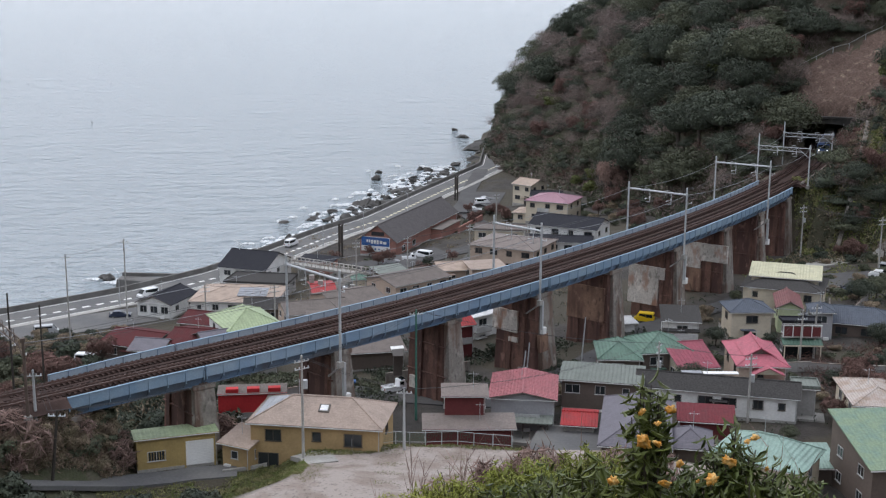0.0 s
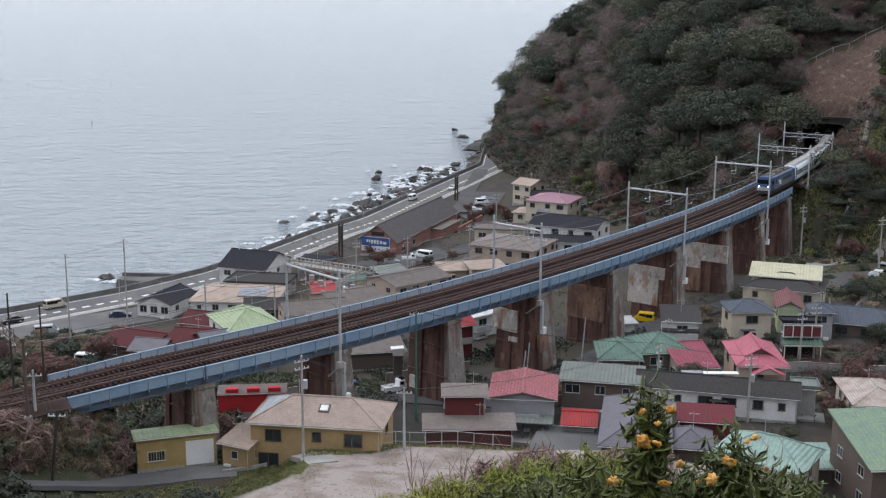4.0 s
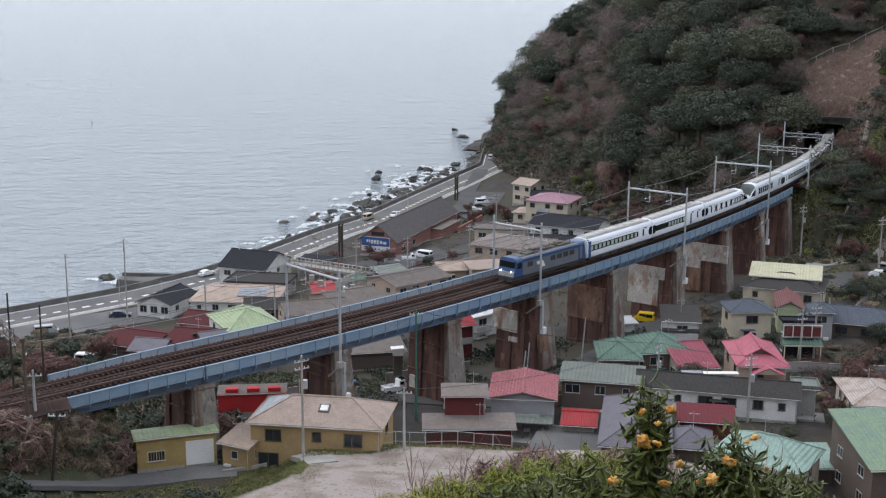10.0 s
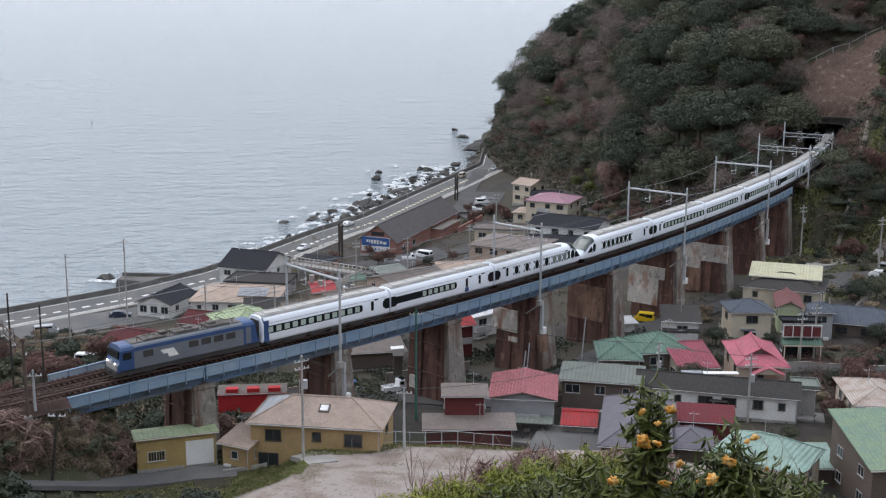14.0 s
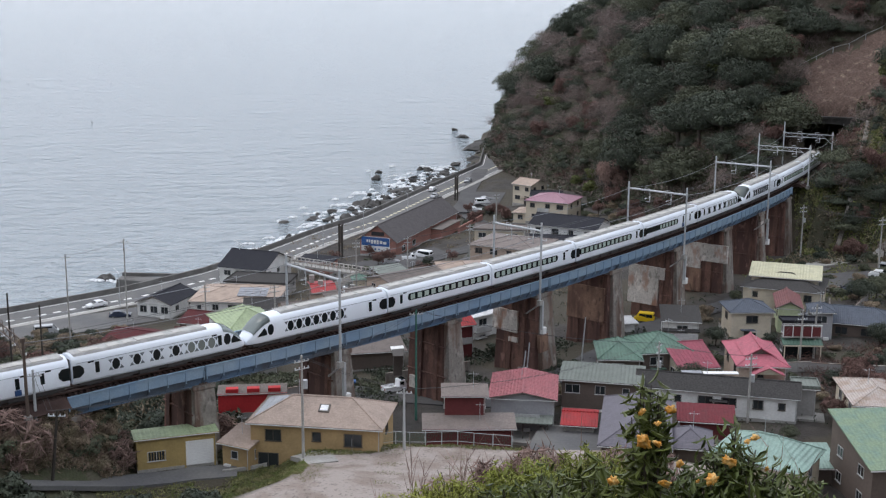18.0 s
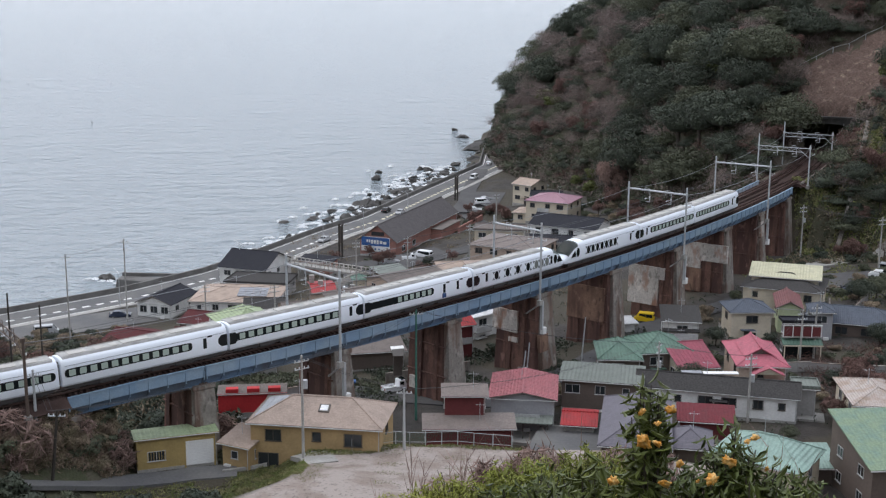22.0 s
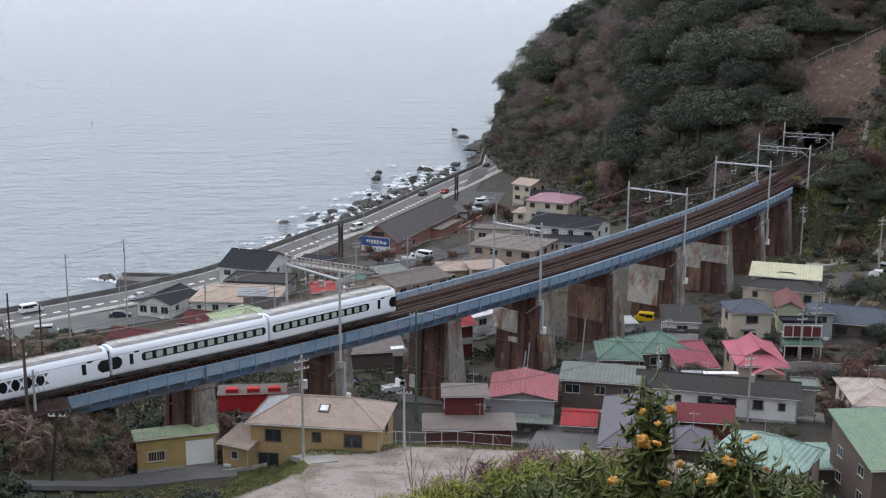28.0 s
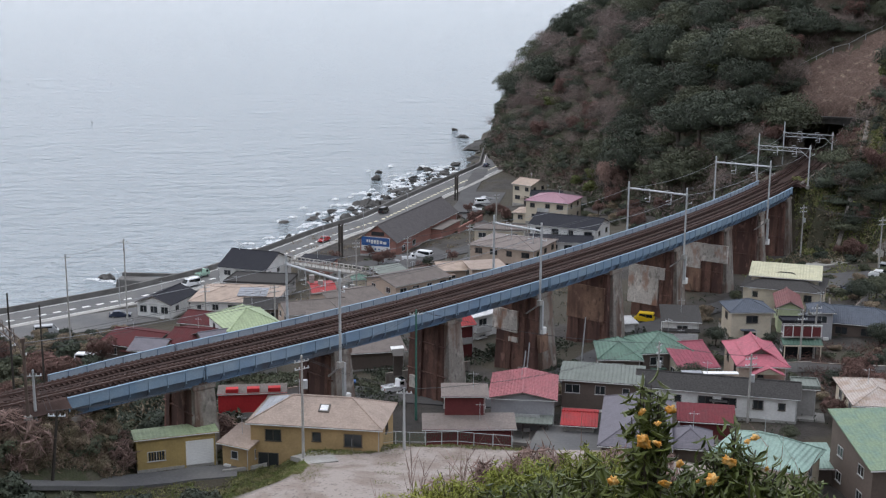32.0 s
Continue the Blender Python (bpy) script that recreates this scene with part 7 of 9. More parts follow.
# ---- poles, lamps, wires ----
def pole(x, y, h, kind="concrete", arms=2, turn=0.0, lean=0.0, box_at=0.0, label=""):
    mt = {"concrete": M["pole"], "dark": M["pole_dark"], "green": M["green_steel"], "steel": M["galv"], "rust": M["rust_steel"]}[kind]
    z = ground_z(x, y) - 0.4
    m = pose(x, y, z, 0, lean, 0) @ pose(0, 0, 0, 0, 0, turn)
    names = {"concrete": "grey concrete utility pole with crossarms and insulators", "dark": "dark weathered timber utility pole", "green": "green painted steel utility pole", "steel": "slim galvanised steel pole", "rust": "rust-brown steel mast beside the line"}
    e = empty("utility_pole", m, label or names[kind], "utility pole", "utility poles")
    part("pole", tubes(((0, 0, 0), (0, 0, h + 0.4), 0.17, 0.11), n=10), mt, e)
    for k in range(arms):
        zz = h - 0.25 - 0.8 * k
        a = part("crossarm", boxes((-0.85, -0.05, zz - 0.04, 0.85, 0.05, zz + 0.04)), M["galv"], e)
        for q in (-0.75, -0.3, 0.3, 0.75):
            part("insulator", tubes(((q, 0, zz + 0.04), (q, 0, zz + 0.24), 0.06, 0.05), n=8), M["insulator"], a)
    if box_at:
        part("transformer", tubes(((0.35, 0, box_at), (0.35, 0, box_at + 0.9), 0.28), n=12), M["galv"], e)
        part("bracket", boxes((0.05, -0.06, box_at + 0.1, 0.4, 0.06, box_at + 0.2)), M["galv"], e)
    return (x, y, z + 0.4 + h - 0.2)


def wire(a, b, sag=0.6, r=0.018, name="power_line"):
    pts = []
    a, b = Vector(a), Vector(b)
    for i in range(9):
        f = i / 8
        p = a.lerp(b, f)
        p.z -= 4 * sag * f * (1 - f)
        pts.append(p)
    tagged(part(name, polyline_tube(bmesh.new(), pts, r, 4), M["wire"]), "thin dark power cable between poles", "cable", "village power lines")


PO = {}
for key, args in {"a": (-70.2, 215, 16.7), "b": (-62.8, 228, 17.0), "c": (-43.2, 209, 10.0), "d": (-14.5, 117, 11.4), "e": (28, 147, 8.3), "f": (38.1, 140, 8.9), "h": (51.9, 165, 7.7),
                  "i": (54.2, 166, 8.2), "n": (-18.2, 243, 11.6), "o": (72.8, 236, 11.2), "p": (84.8, 225, 10.0), "w": (-14, 232, 7.0), "x": (-30, 205, 9.0), "y": (6, 262, 9.0), "y2": (-8, 262, 8.5), "y3": (15, 330, 8.0)}.items():
    PO[key] = pole(*args, arms=2 if key not in "ab" else 1, turn={"d": 35, "e": 60}.get(key, 20), box_at=args[2] - 3.2 if key in "defo" else 0.0)
PO["g"] = pole(-3.3, 143, 14.6, "green", arms=1, turn=10, box_at=0)
PO["l"] = pole(-56.9, 150, 17.2, "dark", arms=0)
PO["m"] = pole(-56.3, 160, 14.1, "dark", arms=0)
PO["j"] = pole(-40.5, 112, 5.8, "steel", arms=1, turn=10)
PO["k"] = pole(-38.6, 110, 7.4, "dark", arms=1, turn=15, lean=7)
PO["v"] = pole(-4.0, 119.3, 7.0, "steel", arms=1)
for a, b in (("d", "k"), ("d", "g"), ("g", "e"), ("e", "f"), ("f", "h"), ("h", "i"), ("i", "p"), ("o", "p"), ("a", "b"), ("b", "c"), ("c", "x"), ("x", "n"), ("n", "y2"), ("y2", "y"), ("y", "y3"), ("w", "n"), ("d", "v"), ("v", "e"), ("j", "k")):
    A, B = PO[a], PO[b]
    for off in (0.0, 0.5):
        wire((A[0] + off, A[1], A[2]), (B[0] + off, B[1], B[2]), 0.03 * math.dist(A, B))


def street_lamp(x, y, h=7.0, turn=0.0):
    e = empty("street_lamp", pose(x, y, ground_z(x, y), 0, 0, turn), "slim grey street lamp with a curved arm", "street lamp", "lamps along the coast road")
    part("pole", tubes(((0, 0, 0), (0, 0, h * 0.85), 0.09, 0.06)), M["galv"], e)
    pts = [(1.6 * (1 - math.cos(radians(a))), 0, h * 0.85 + h * 0.15 * math.sin(radians(a))) for a in (0, 20, 40, 60, 80, 90)]
    part("arm", polyline_tube(bmesh.new(), pts, 0.045, 6), M["galv"], e)
    part("lamp_head", bevelled(boxes((1.4, -0.12, h - 0.1, 2.0, 0.12, h + 0.04)), 0.03), M["galv"], e)


for d, u, h in ((217, 11.5, 8.8), (252, 11.5, 7.6), (275, 11.5, 7.2), (186, 11.5, 8.0), (300, 11.5, 7.2)):
    x, y, a = coast_point(d, u)
    street_lamp(x, y, h, math.degrees(a) + 90)
for x, y, h in ((-25.3, 287, 8.4), (4.1, 370, 7.8)):
    e = empty("sign_pylon", pose(x, y, ground_z(x, y), 0, 0, -20), "tall dark twin-post sign pylon beside the road", "sign pylon", "sign pylons")
    for q in (-0.4, 0.4):
        part("post", boxes((q - 0.18, -0.18, 0, q + 0.18, 0.18, h)), M["pole_dark"], e)
    part("panel", boxes((-0.25, -0.1, h * 0.45, 0.25, 0.1, h - 0.3)), M["frame_dark"], e)
    part("cap", boxes((-0.7, -0.25, h, 0.7, 0.25, h + 0.2)), M["pole_dark"], e)


# ---- vehicles at rest and on the road ----
WHITE, SILVER, BLACK, YELLOW, RED, BEIGE, NAVY = (0.75, 0.76, 0.78), (0.42, 0.43, 0.45), (0.02, 0.02, 0.022), (0.75, 0.5, 0.02), (0.35, 0.02, 0.025), (0.5, 0.45, 0.36), (0.03, 0.04, 0.07)
parked("kei", YELLOW, "yellow hatchback parked beside a pier", 33.5, 190.3, 160)
parked("van", WHITE, "white van parked below the viaduct", -59.6, 191.6, -5, "van")
parked("van", WHITE, "white minivan parked on the verge", -56.0, 193.6, 15, "van")
parked("car", NAVY, "dark saloon parked by the white house", -65.2, 231.5, 10)
parked("van", SILVER, "silver van in the yard by the road", -76, 219, 20, "van")
parked("car", NAVY, "dark blue car in the village car park", 73, 205, -10)
parked("car", WHITE, "white car in the village car park", 82, 216, -30)
parked("van", SILVER, "grey minivan in the village car park", 85.5, 220, -30, "van")
parked("truck", WHITE, "white light truck on the lane under the bridge", -6.6, 155.5, 30, "van")
parked("truck", WHITE, "small white truck on the restaurant forecourt", -8.2, 279, 10, "van")
parked("truck", WHITE, "small white truck in the lane behind the red shop", -21.5, 243.6, 20, "truck")
parked("van", WHITE, "white van on the restaurant forecourt", -4.8, 280.5, 150, "van")
parked("car", SILVER, "silver car on the forecourt", -12.5, 276.0, 20)
parked("kei", BLACK, "dark red utility cart beside the garage", 9.9, 139.0, 95)
for k, (c, lab) in enumerate(((WHITE, "white car in the restaurant car park"), (BLACK, "black car in the restaurant car park"), (WHITE, "white estate car in the restaurant car park"), (SILVER, "silver car in the restaurant car park"))):
    parked("car" if k != 2 else "van", c, lab, 9.5 + k * 1.3, 350 + k * 6.5, 10 + 4 * k, "car" if k != 2 else "van")
drive("van", BEIGE, "beige van driving along the coast road", "out", [(5.5, 199.6), (6.5, 215.4), (8, 250.4), (9, 272.6), (10, 290.6), (11, 315), (12, 334.8), (13, 358.7)], "van")
drive("car", WHITE, "white car driving along the coast road", "out", [(8, 178), (8.5, 186.9), (9, 194.7), (9.5, 204.6), (10, 214.2), (12, 246), (14, 280)])
drive("car", BLACK, "black car driving along the coast road", "out", [(16.5, 200.2), (17, 208.9), (19, 246.6), (20, 268.3), (21, 285.7), (22, 303.4), (23, 323.4)])
drive("car", NAVY, "dark blue car driving along the coast road", "out", [(19, 174.3), (20, 188.2), (21, 203.5), (24, 259.6), (25, 279.2), (27.5, 325.4), (28, 335.3), (29, 353), (30, 371.1)])
drive("van", BLACK, "black minivan driving along the coast road", "out", [(25, 182.9), (29, 250.4), (30, 269.4)], "van")
drive("van", WHITE, "white box van driving along the coast road", "out", [(29, 186.4), (30, 201.7), (31, 216.3)], "van")
drive("truck", (0.35, 0.5, 0.42), "pale green light truck on the coast road", "out", [(30, 180.6), (31, 194), (32, 212.8)], "van")
drive("van", WHITE, "white van heading along the coast road", "out", [(0, 249.8), (1, 272.6), (2, 290.3), (3, 309.8)], "van")
drive("van", WHITE, "white van coming down the coast road", "in", [(0, 193.7), (1.2, 177.6)], "van")
drive("car", BLACK, "black car coming down the coast road", "in", [(1.2, 207.8), (2, 195), (2.8, 183.6), (3.2, 177.6), (3.5, 172.4)])
drive("car", WHITE, "white car coming down the coast road", "in", [(1, 387.2), (3, 359.1), (5.5, 334.9), (7, 321.6), (9, 306.8), (11, 287.7), (13, 262.8), (14, 247.1), (14.5, 239.1), (16.5, 203.9), (17, 195.1), (18, 182.3)])
drive("car", SILVER, "silver car coming down the coast road", "in", [(19, 316), (20, 295.7), (21, 278.7), (22, 258.1), (23, 236.7), (24, 216.1), (25, 198.7)])
drive("car", SILVER, "pale silver saloon coming down the coast road", "in", [(25, 253.6), (27.5, 198.7), (28, 191.3), (29, 175.4)])
drive("van", WHITE, "white estate car coming down the coast road", "in", [(29, 260.3), (30, 241), (32, 204.8)], "van")
drive("car", RED, "dark red car coming down the coast road", "in", [(28, 341.9), (32, 258.1)])


# ---- netted rock slope above the tunnel ----
xs, ys = np.arange(76, 150.1, 0.6), np.arange(278.0, 338.0, 0.6)
SX, SY = np.meshgrid(xs, ys)
SZ = land(SX, SY)
for _ in range(14):
    SZ[1:-1, 1:-1] = (SZ[1:-1, 1:-1] * 2 + SZ[:-2, 1:-1] + SZ[2:, 1:-1] + SZ[1:-1, :-2] + SZ[1:-1, 2:]) / 6
k = (TS > 190) & (TS < 300)
near = ((SX.ravel()[:, None] - TX[k][::2]) ** 2 + (SY.ravel()[:, None] - TY[k][::2]) ** 2).argmin(1)
side = -(SX.ravel() - TX[k][::2][near]) * np.sin(TH[k][::2][near]) + (SY.ravel() - TY[k][::2][near]) * np.cos(TH[k][::2][near])
cs = TS[k][::2][near]
# the sheet dips below the earth at its ragged rim
rim = np.minimum(np.minimum(cs - 234.6, 253 - side * 0.6 - cs), np.minimum(side + 36, 10 - side)).reshape(SX.shape)
v, f, keep = [], [], {}
for j in range(len(ys)):
    for i in range(len(xs)):
        if rim[j, i] > -3 and cs.reshape(SX.shape)[j, i] > 234.2:
            x, y, h = float(xs[i]), float(ys[j]), float(SZ[j, i])
            n = noise.noise((x * 0.22, y * 0.22, h * 0.1)) * 1.1 + noise.noise((x * 0.6, y * 0.6, h * 0.3)) * 0.6 + noise.noise((x * 1.5, y * 1.5, h * 0.5)) * 0.4
            keep[(i, j)] = len(v)
            v.append((x, y, max(h + max(-2.0, min(0.8, 0.9 * float(rim[j, i]) - 0.4)) + n * 0.8, 41.2 if abs(side.reshape(SX.shape)[j, i] - 2.2) < 9.4 else -99)))
for (i, j) in keep:
    q = [(i, j), (i + 1, j), (i + 1, j + 1), (i, j + 1)]
    if all(p in keep for p in q):
        f.append(tuple(keep[p] for p in q))
tagged(part("rock_slope", (v, [], f), M["cutslope"]), "bare brown netted rock slope above the tunnel mouth", "slope", kind="structure")
e = empty("guard_fence", Matrix(), "thin guard fence along the top of the slope", "fence")
prev = None
for k in range(12):
    x, y = 92 + k * 4.4, 310 + k * 0.9
    z = ground_z(x, y)
    part("post", tubes(((x, y, z - 0.3), (x, y, z + 1.6), 0.07), n=5), M["galv"], e)
    if prev:
        part("rail", tubes((prev, (x, y, z + 1.5), 0.05), n=5), M["galv"], e)
    prev = (x, y, z + 1.5)


# ---- patches and fittings on the piers ----
def pier_panel(s, along, across, z0, z1, material, label, face="side"):
    """A panel on a pier: face side (towards the west) or end (towards the valley)."""
    x, y, z, h = (float(q) for q in on_track(s, 3.4))
    m = pose(x, y, 0, 0, 0, math.degrees(h))
    base = min(ground_z(*on_track(s, e)[:2]) for e in (-1, 3.4, 8)) - 0.8
    bm = bmesh.new()
    lean = lambda v, lo, hi: lo + (hi - lo) * (v - base) / (z - 2.55 - base)
    if face == "side":
        f0, f1 = (lean(v, -2.9 if s > 70 else -2.0, -2.35 if s > 70 else -1.45) for v in (z0, z1))
        solid(bm, [(f0, across[0], z0), (f0 + 0.5, across[0], z0), (f0 + 0.5, across[1], z0), (f0, across[1], z0)],
              [(f1, across[0], z1), (f1 + 0.5, across[0], z1), (f1 + 0.5, across[1], z1), (f1, across[1], z1)])
    else:
        f0, f1 = (lean(v, -4.2, -3.2) for v in (z0, z1))
        solid(bm, [(along[0], f0, z0), (along[1], f0, z0), (along[1], f0 + 0.5, z0), (along[0], f0 + 0.5, z0)],
              [(along[0], f1, z1), (along[1], f1, z1), (along[1], f1 + 0.5, z1), (along[0], f1 + 0.5, z1)])
    bmesh.ops.recalc_face_normals(bm, faces=bm.faces)
    ob = part("wall_panel", bevelled(bm, 0.02), material)
    ob.matrix_world = m
    return tagged(ob, label, "panel", "patched panels on the piers")


RUNS, BOARD = "pale render patch with rust runs on a stained pier", "brown boarding fixed to a pier"
pier_panel(78.5, None, (0.2, 4.8), 23.4, 26.6, M["pale_patch"], RUNS)
pier_panel(78.5, None, (0.1, 1.7), 22.0, 22.7, M["pale_patch"], "small pale patch on a stained pier")
pier_panel(78.5, (-2.2, -0.2), None, 21.2, 23.7, M["board"], "brown board hung on a pier end", "end")
pier_panel(117.5, None, (-1.7, 5.0), 24.4, 26.4, M["pale_patch"], RUNS)
pier_panel(117.5, None, (-0.7, 5.0), 19.8, 24.38, M["pale_patch"], RUNS)
pier_panel(138, None, (-4.0, 4.2), 23.8, 27.0, M["pale_patch"], RUNS)
pier_panel(138, None, (1.0, 4.2), 22.3, 23.78, M["pale_patch"], RUNS)
pier_panel(138, None, (0.8, 4.0), 18.0, 22.2, M["board"], BOARD)
pier_panel(97, None, (-2.4, 4.3), 21.6, 27.0, M["board"], "large brown stained facing on a pier")
pier_panel(155.5, (-1.4, 0.2), None, 25.6, 28.4, M["pale_patch"], "pale concrete block on a pier end", "end")
pier_panel(59, None, (2.5, 3.6), 19.1, 20.8, M["pale_patch"], "small pale notice board on a pier")
for s, e in ((37.9, -1.95), (75.7, -0.6), (114.4, -1.95), (151.5, -1.95)):
    x, y, z, h = (float(q) for q in on_track(s, e))
    e = empty("mast_bracket", pose(x, y, z - 4.2, 0, 0, math.degrees(h)), "grey steel bracket and cable box under a mast", "bracket", "mast brackets")
    part("cable_duct", boxes((0.3, -0.25, -3.2, 0.65, 0.15, 1.0)), M["galv"], e)
    part("junction_box", bevelled(boxes((0.5, -0.35, -3.9, 1.3, 0.25, -2.9)), 0.03), M["white"], e)
    part("strut", tubes(((0, 0, 0.6), (0, 2.4, -1.2), 0.12), n=6), M["concrete"], e)
for k, (s, a) in enumerate(((70, 0), (70.8, 1), (84, 2))):
    x, y, z, h = (float(q) for q in on_track(s, -2.2))
    g = ground_z(x, y)
    tagged(part("drain_pipe", tubes(((x, y, g - 0.2), (x + 0.5, y + 0.4, g + 5.0 + a), 0.09), n=8), M["galv"]), "grey drain pipe standing beside a pier", "pipe")


# ---- more buildings glimpsed below and behind the viaduct ----
house(2.5, 171.0, 25, 6.0, 7.0, 5.6, "gable", 1.6, "wall_red", "roof_red", "dark red house with bright red roof behind the piers", z=17.0)
house(6.8, 184.0, 40, 7.0, 7.0, 6.0, "shed", 1.2, "wall_white", "roof_white", "white-roofed house behind the viaduct", z=14.8)
house(-15.0, 181.0, 12, 12.0, 8.0, 4.4, "shed", 0.4, "wall_ochre", "roof_brown", "ochre storehouse behind the viaduct", z=15.5, front=[], category="storehouse", name="storehouse")
house(-11.0, 166.5, 12, 12.0, 6.5, 3.0, "shed", 0.5, "wall_timber", "roof_brown", "low brown-roofed shed behind the viaduct", z=16.8, front=[], category="shed", name="shed")
house(-28.0, 165.0, 20, 9.0, 7.0, 3.4, "gable", 1.2, "wall_concrete", "roof_greengrey", "grey workshop beyond the bridge", z=15.5)
house(-22.0, 204.0, 20, 12.0, 9.0, 3.6, "gable", 1.3, "wall_beige", "roof_brown", "old house with grey-brown tile roof", z=11.8)
house(-33.5, 215.0, 5, 8.0, 7.0, 3.6, "gable", 1.2, "wall_timber", "roof_slate", "small timber house with grey roof", z=9.5)
house(-47.5, 181.0, -10, 6.0, 7.0, 3.0, "gable", 1.1, "wall_timber", "roof_lilac", "low house with faded grey-mauve roof", z=12.3)
house(-35.0, 182.5, 30, 6.5, 6.5, 3.2, "gable", 1.1, "wall_timber", "roof_lilac", "timber house with mauve-grey roof", z=13.3)
house(9.5, 236.0, 15, 8.0, 6.0, 2.8, "shed", 0.5, "wall_beige", "roof_tan", "low outbuilding with tan sheet roof", z=13.4, category="outbuilding", name="outbuilding", front=[])
house(-17.6, 245.0, 10, 3.6, 3.2, 2.6, "hip", 0.9, "wall_cream", "roof_green", "small kiosk with a green metal roof", z=8.8, front=[], category="kiosk", name="kiosk")
house(-10.5, 250.5, 30, 7.5, 5.0, 2.6, "shed", 0.6, "wall_timber", "roof_greengrey", "low shed with grey sheet roof behind the line", z=9.2, front=[], category="shed", name="shed")
house(-30.0, 268.0, -20, 9.0, 5.0, 3.2, "shed", 0.5, "wall_brick", "roof_dark", "red-walled annex beside the steep-roofed house", z=6.8, front=[])
house(52.3, 166.4, -2, 5.6, 2.6, 5.6, "flat", 0.1, "wall_timber", "roof_dark", "small shop with red balcony front and green awning", z=19.2, front=[], category="building", name="building")
house(58.5, 176.0, -8, 4.0, 5.0, 4.8, "hip", 0.9, "wall_grey", "roof_bluegrey", "narrow grey two-storey house with tile roof", z=19.0)
house(38.8, 178.5, 0, 2.8, 4.0, 4.0, "flat", 0.1, "wall_cream", "roof_white", "small cream block with flat white roof", z=18.4, front=[], category="building", name="building")
house(28.5, 182.5, 10, 6.0, 4.0, 1.9, "shed", 0.2, "wall_white", "roof_white", "white tarpaulin-covered shed by the piers", z=18.0, front=[], category="shed", name="shed")
house(60.0, 132.0, -3, 8.0, 6.0, 3.2, "gable", 1.2, "wall_timber", "roof_mauve", "small house with dull pink roof", z=19.6)
house(45.5, 141.0, -10, 3.4, 3.6, 4.0, "flat", 0.1, "wall_concrete", "roof_greengrey", "weathered grey concrete store shed", z=19.5, front=[], category="store", name="store")

SHOP = pose(52.3, 166.4, 19.2, 0, 0, -2)
balcony = empty("balcony", SHOP, "red panelled balcony with white posts on the shop", "balcony")
part("floor", boxes((-2.8, -0.7, 3.55, 2.8, 0.3, 3.7)), M["concrete"], balcony)
for k in range(5):
    part("post", boxes((-2.8 + k * 1.36, -0.74, 3.7, -2.68 + k * 1.36, -0.62, 5.5)), M["white"], balcony)
for k in range(4):
    part("panel", boxes((-2.68 + k * 1.36, -0.71, 3.8, -1.46 + k * 1.36, -0.65, 5.2)), M["wall_red"], balcony)
part("top_rail", boxes((-2.8, -0.76, 5.4, 2.8, -0.6, 5.5)), M["white"], balcony)
awn = empty("awning", SHOP, "dark green sloping awning over the shop front", "awning")
slab("sheet", [(-2.9, -1.5, 2.75), (2.9, -1.5, 2.75), (2.9, 0.2, 3.4), (-2.9, 0.2, 3.4)], 0.08, M["roof_green"], awn)
part("edge", boxes((-2.9, -1.55, 2.5, 2.9, -1.47, 2.68)), M["wall_cream"], awn)
for x in (-2.6, -0.6, 2.6):
    part("post", boxes((x - 0.07, -1.45, -0.2, x + 0.07, -1.31, 2.6)), M["wall_cream"], awn)
part("front", boxes((-2.4, 0.3, 0.1, 2.4, 0.46, 2.4)), M["glass"], awn)

cover = empty("cabinet", pose(-6.3, 158.0, 21.9, 0, 0, 8), "dark equipment cabinet under a bright white cover", "cabinet")
part("body", bevelled(boxes((-0.5, -0.4, -2.6, 0.7, 0.5, 0.3)), 0.04), M["frame_dark"], cover)
bm = bmesh.new()
solid(bm, [(-0.55, -0.6, 0.3), (0.85, -0.6, 0.3), (0.85, 0.6, 0.3), (-0.55, 0.6, 0.3)], [(-0.9, -0.7, 1.35), (0.95, -0.7, 1.45), (0.95, 0.7, 1.45), (-0.9, 0.7, 1.35)])
part("cover", bevelled(bm, 0.04), M["white"], cover, "bright white sheet cover")
# white ramp with balustrades down to the village
ramp = empty("footbridge", pose(-37.6, 267.0, 10.3, 0, 0, -31), "weathered pale concrete pedestrian ramp with lattice balustrades", "footbridge")
part("deck", boxes((-1, -1.2, -0.4, 24, 1.2, 0.0)), M["concrete"], ramp)
for y in (-1.2, 1.2):
    part("handrail", boxes((-1, y - 0.08, 1.1, 24, y + 0.08, 1.25)), M["worn_white"], ramp)
    part("bottom_rail", boxes((-1, y - 0.06, 0.0, 24, y + 0.06, 0.12)), M["worn_white"], ramp)
    for k in range(21):
        part("baluster", boxes((-0.9 + k * 1.2, y - 0.06, 0.1, -0.7 + k * 1.2, y + 0.06, 1.12)), M["worn_white"], ramp)
for x in (6, 17):
    part("column", boxes((x - 0.25, -0.9, -6, x + 0.25, 0.9, -0.4)), M["concrete"], ramp)
stair = empty("stair_ramp", pose(-17.6, 254.4, 10.3, 0, 0, 212), "weathered pale concrete stair ramp leading down from the footbridge", "stair")
slab("flight", [(0, -0.9, 0), (0, 0.9, 0), (7.5, 0.9, -2.2), (7.5, -0.9, -2.2)], 0.3, M["concrete"], stair)
for y in (-0.9, 0.9):
    slab("side_wall", [(0, y - 0.07, 0.9), (0, y + 0.07, 0.9), (7.5, y + 0.07, -1.3), (7.5, y - 0.07, -1.3)], 0.9, M["worn_white"], stair)
part("pillar", boxes((6.6, -0.8, -6, 7.2, 0.8, -2.3)), M["concrete"], stair)
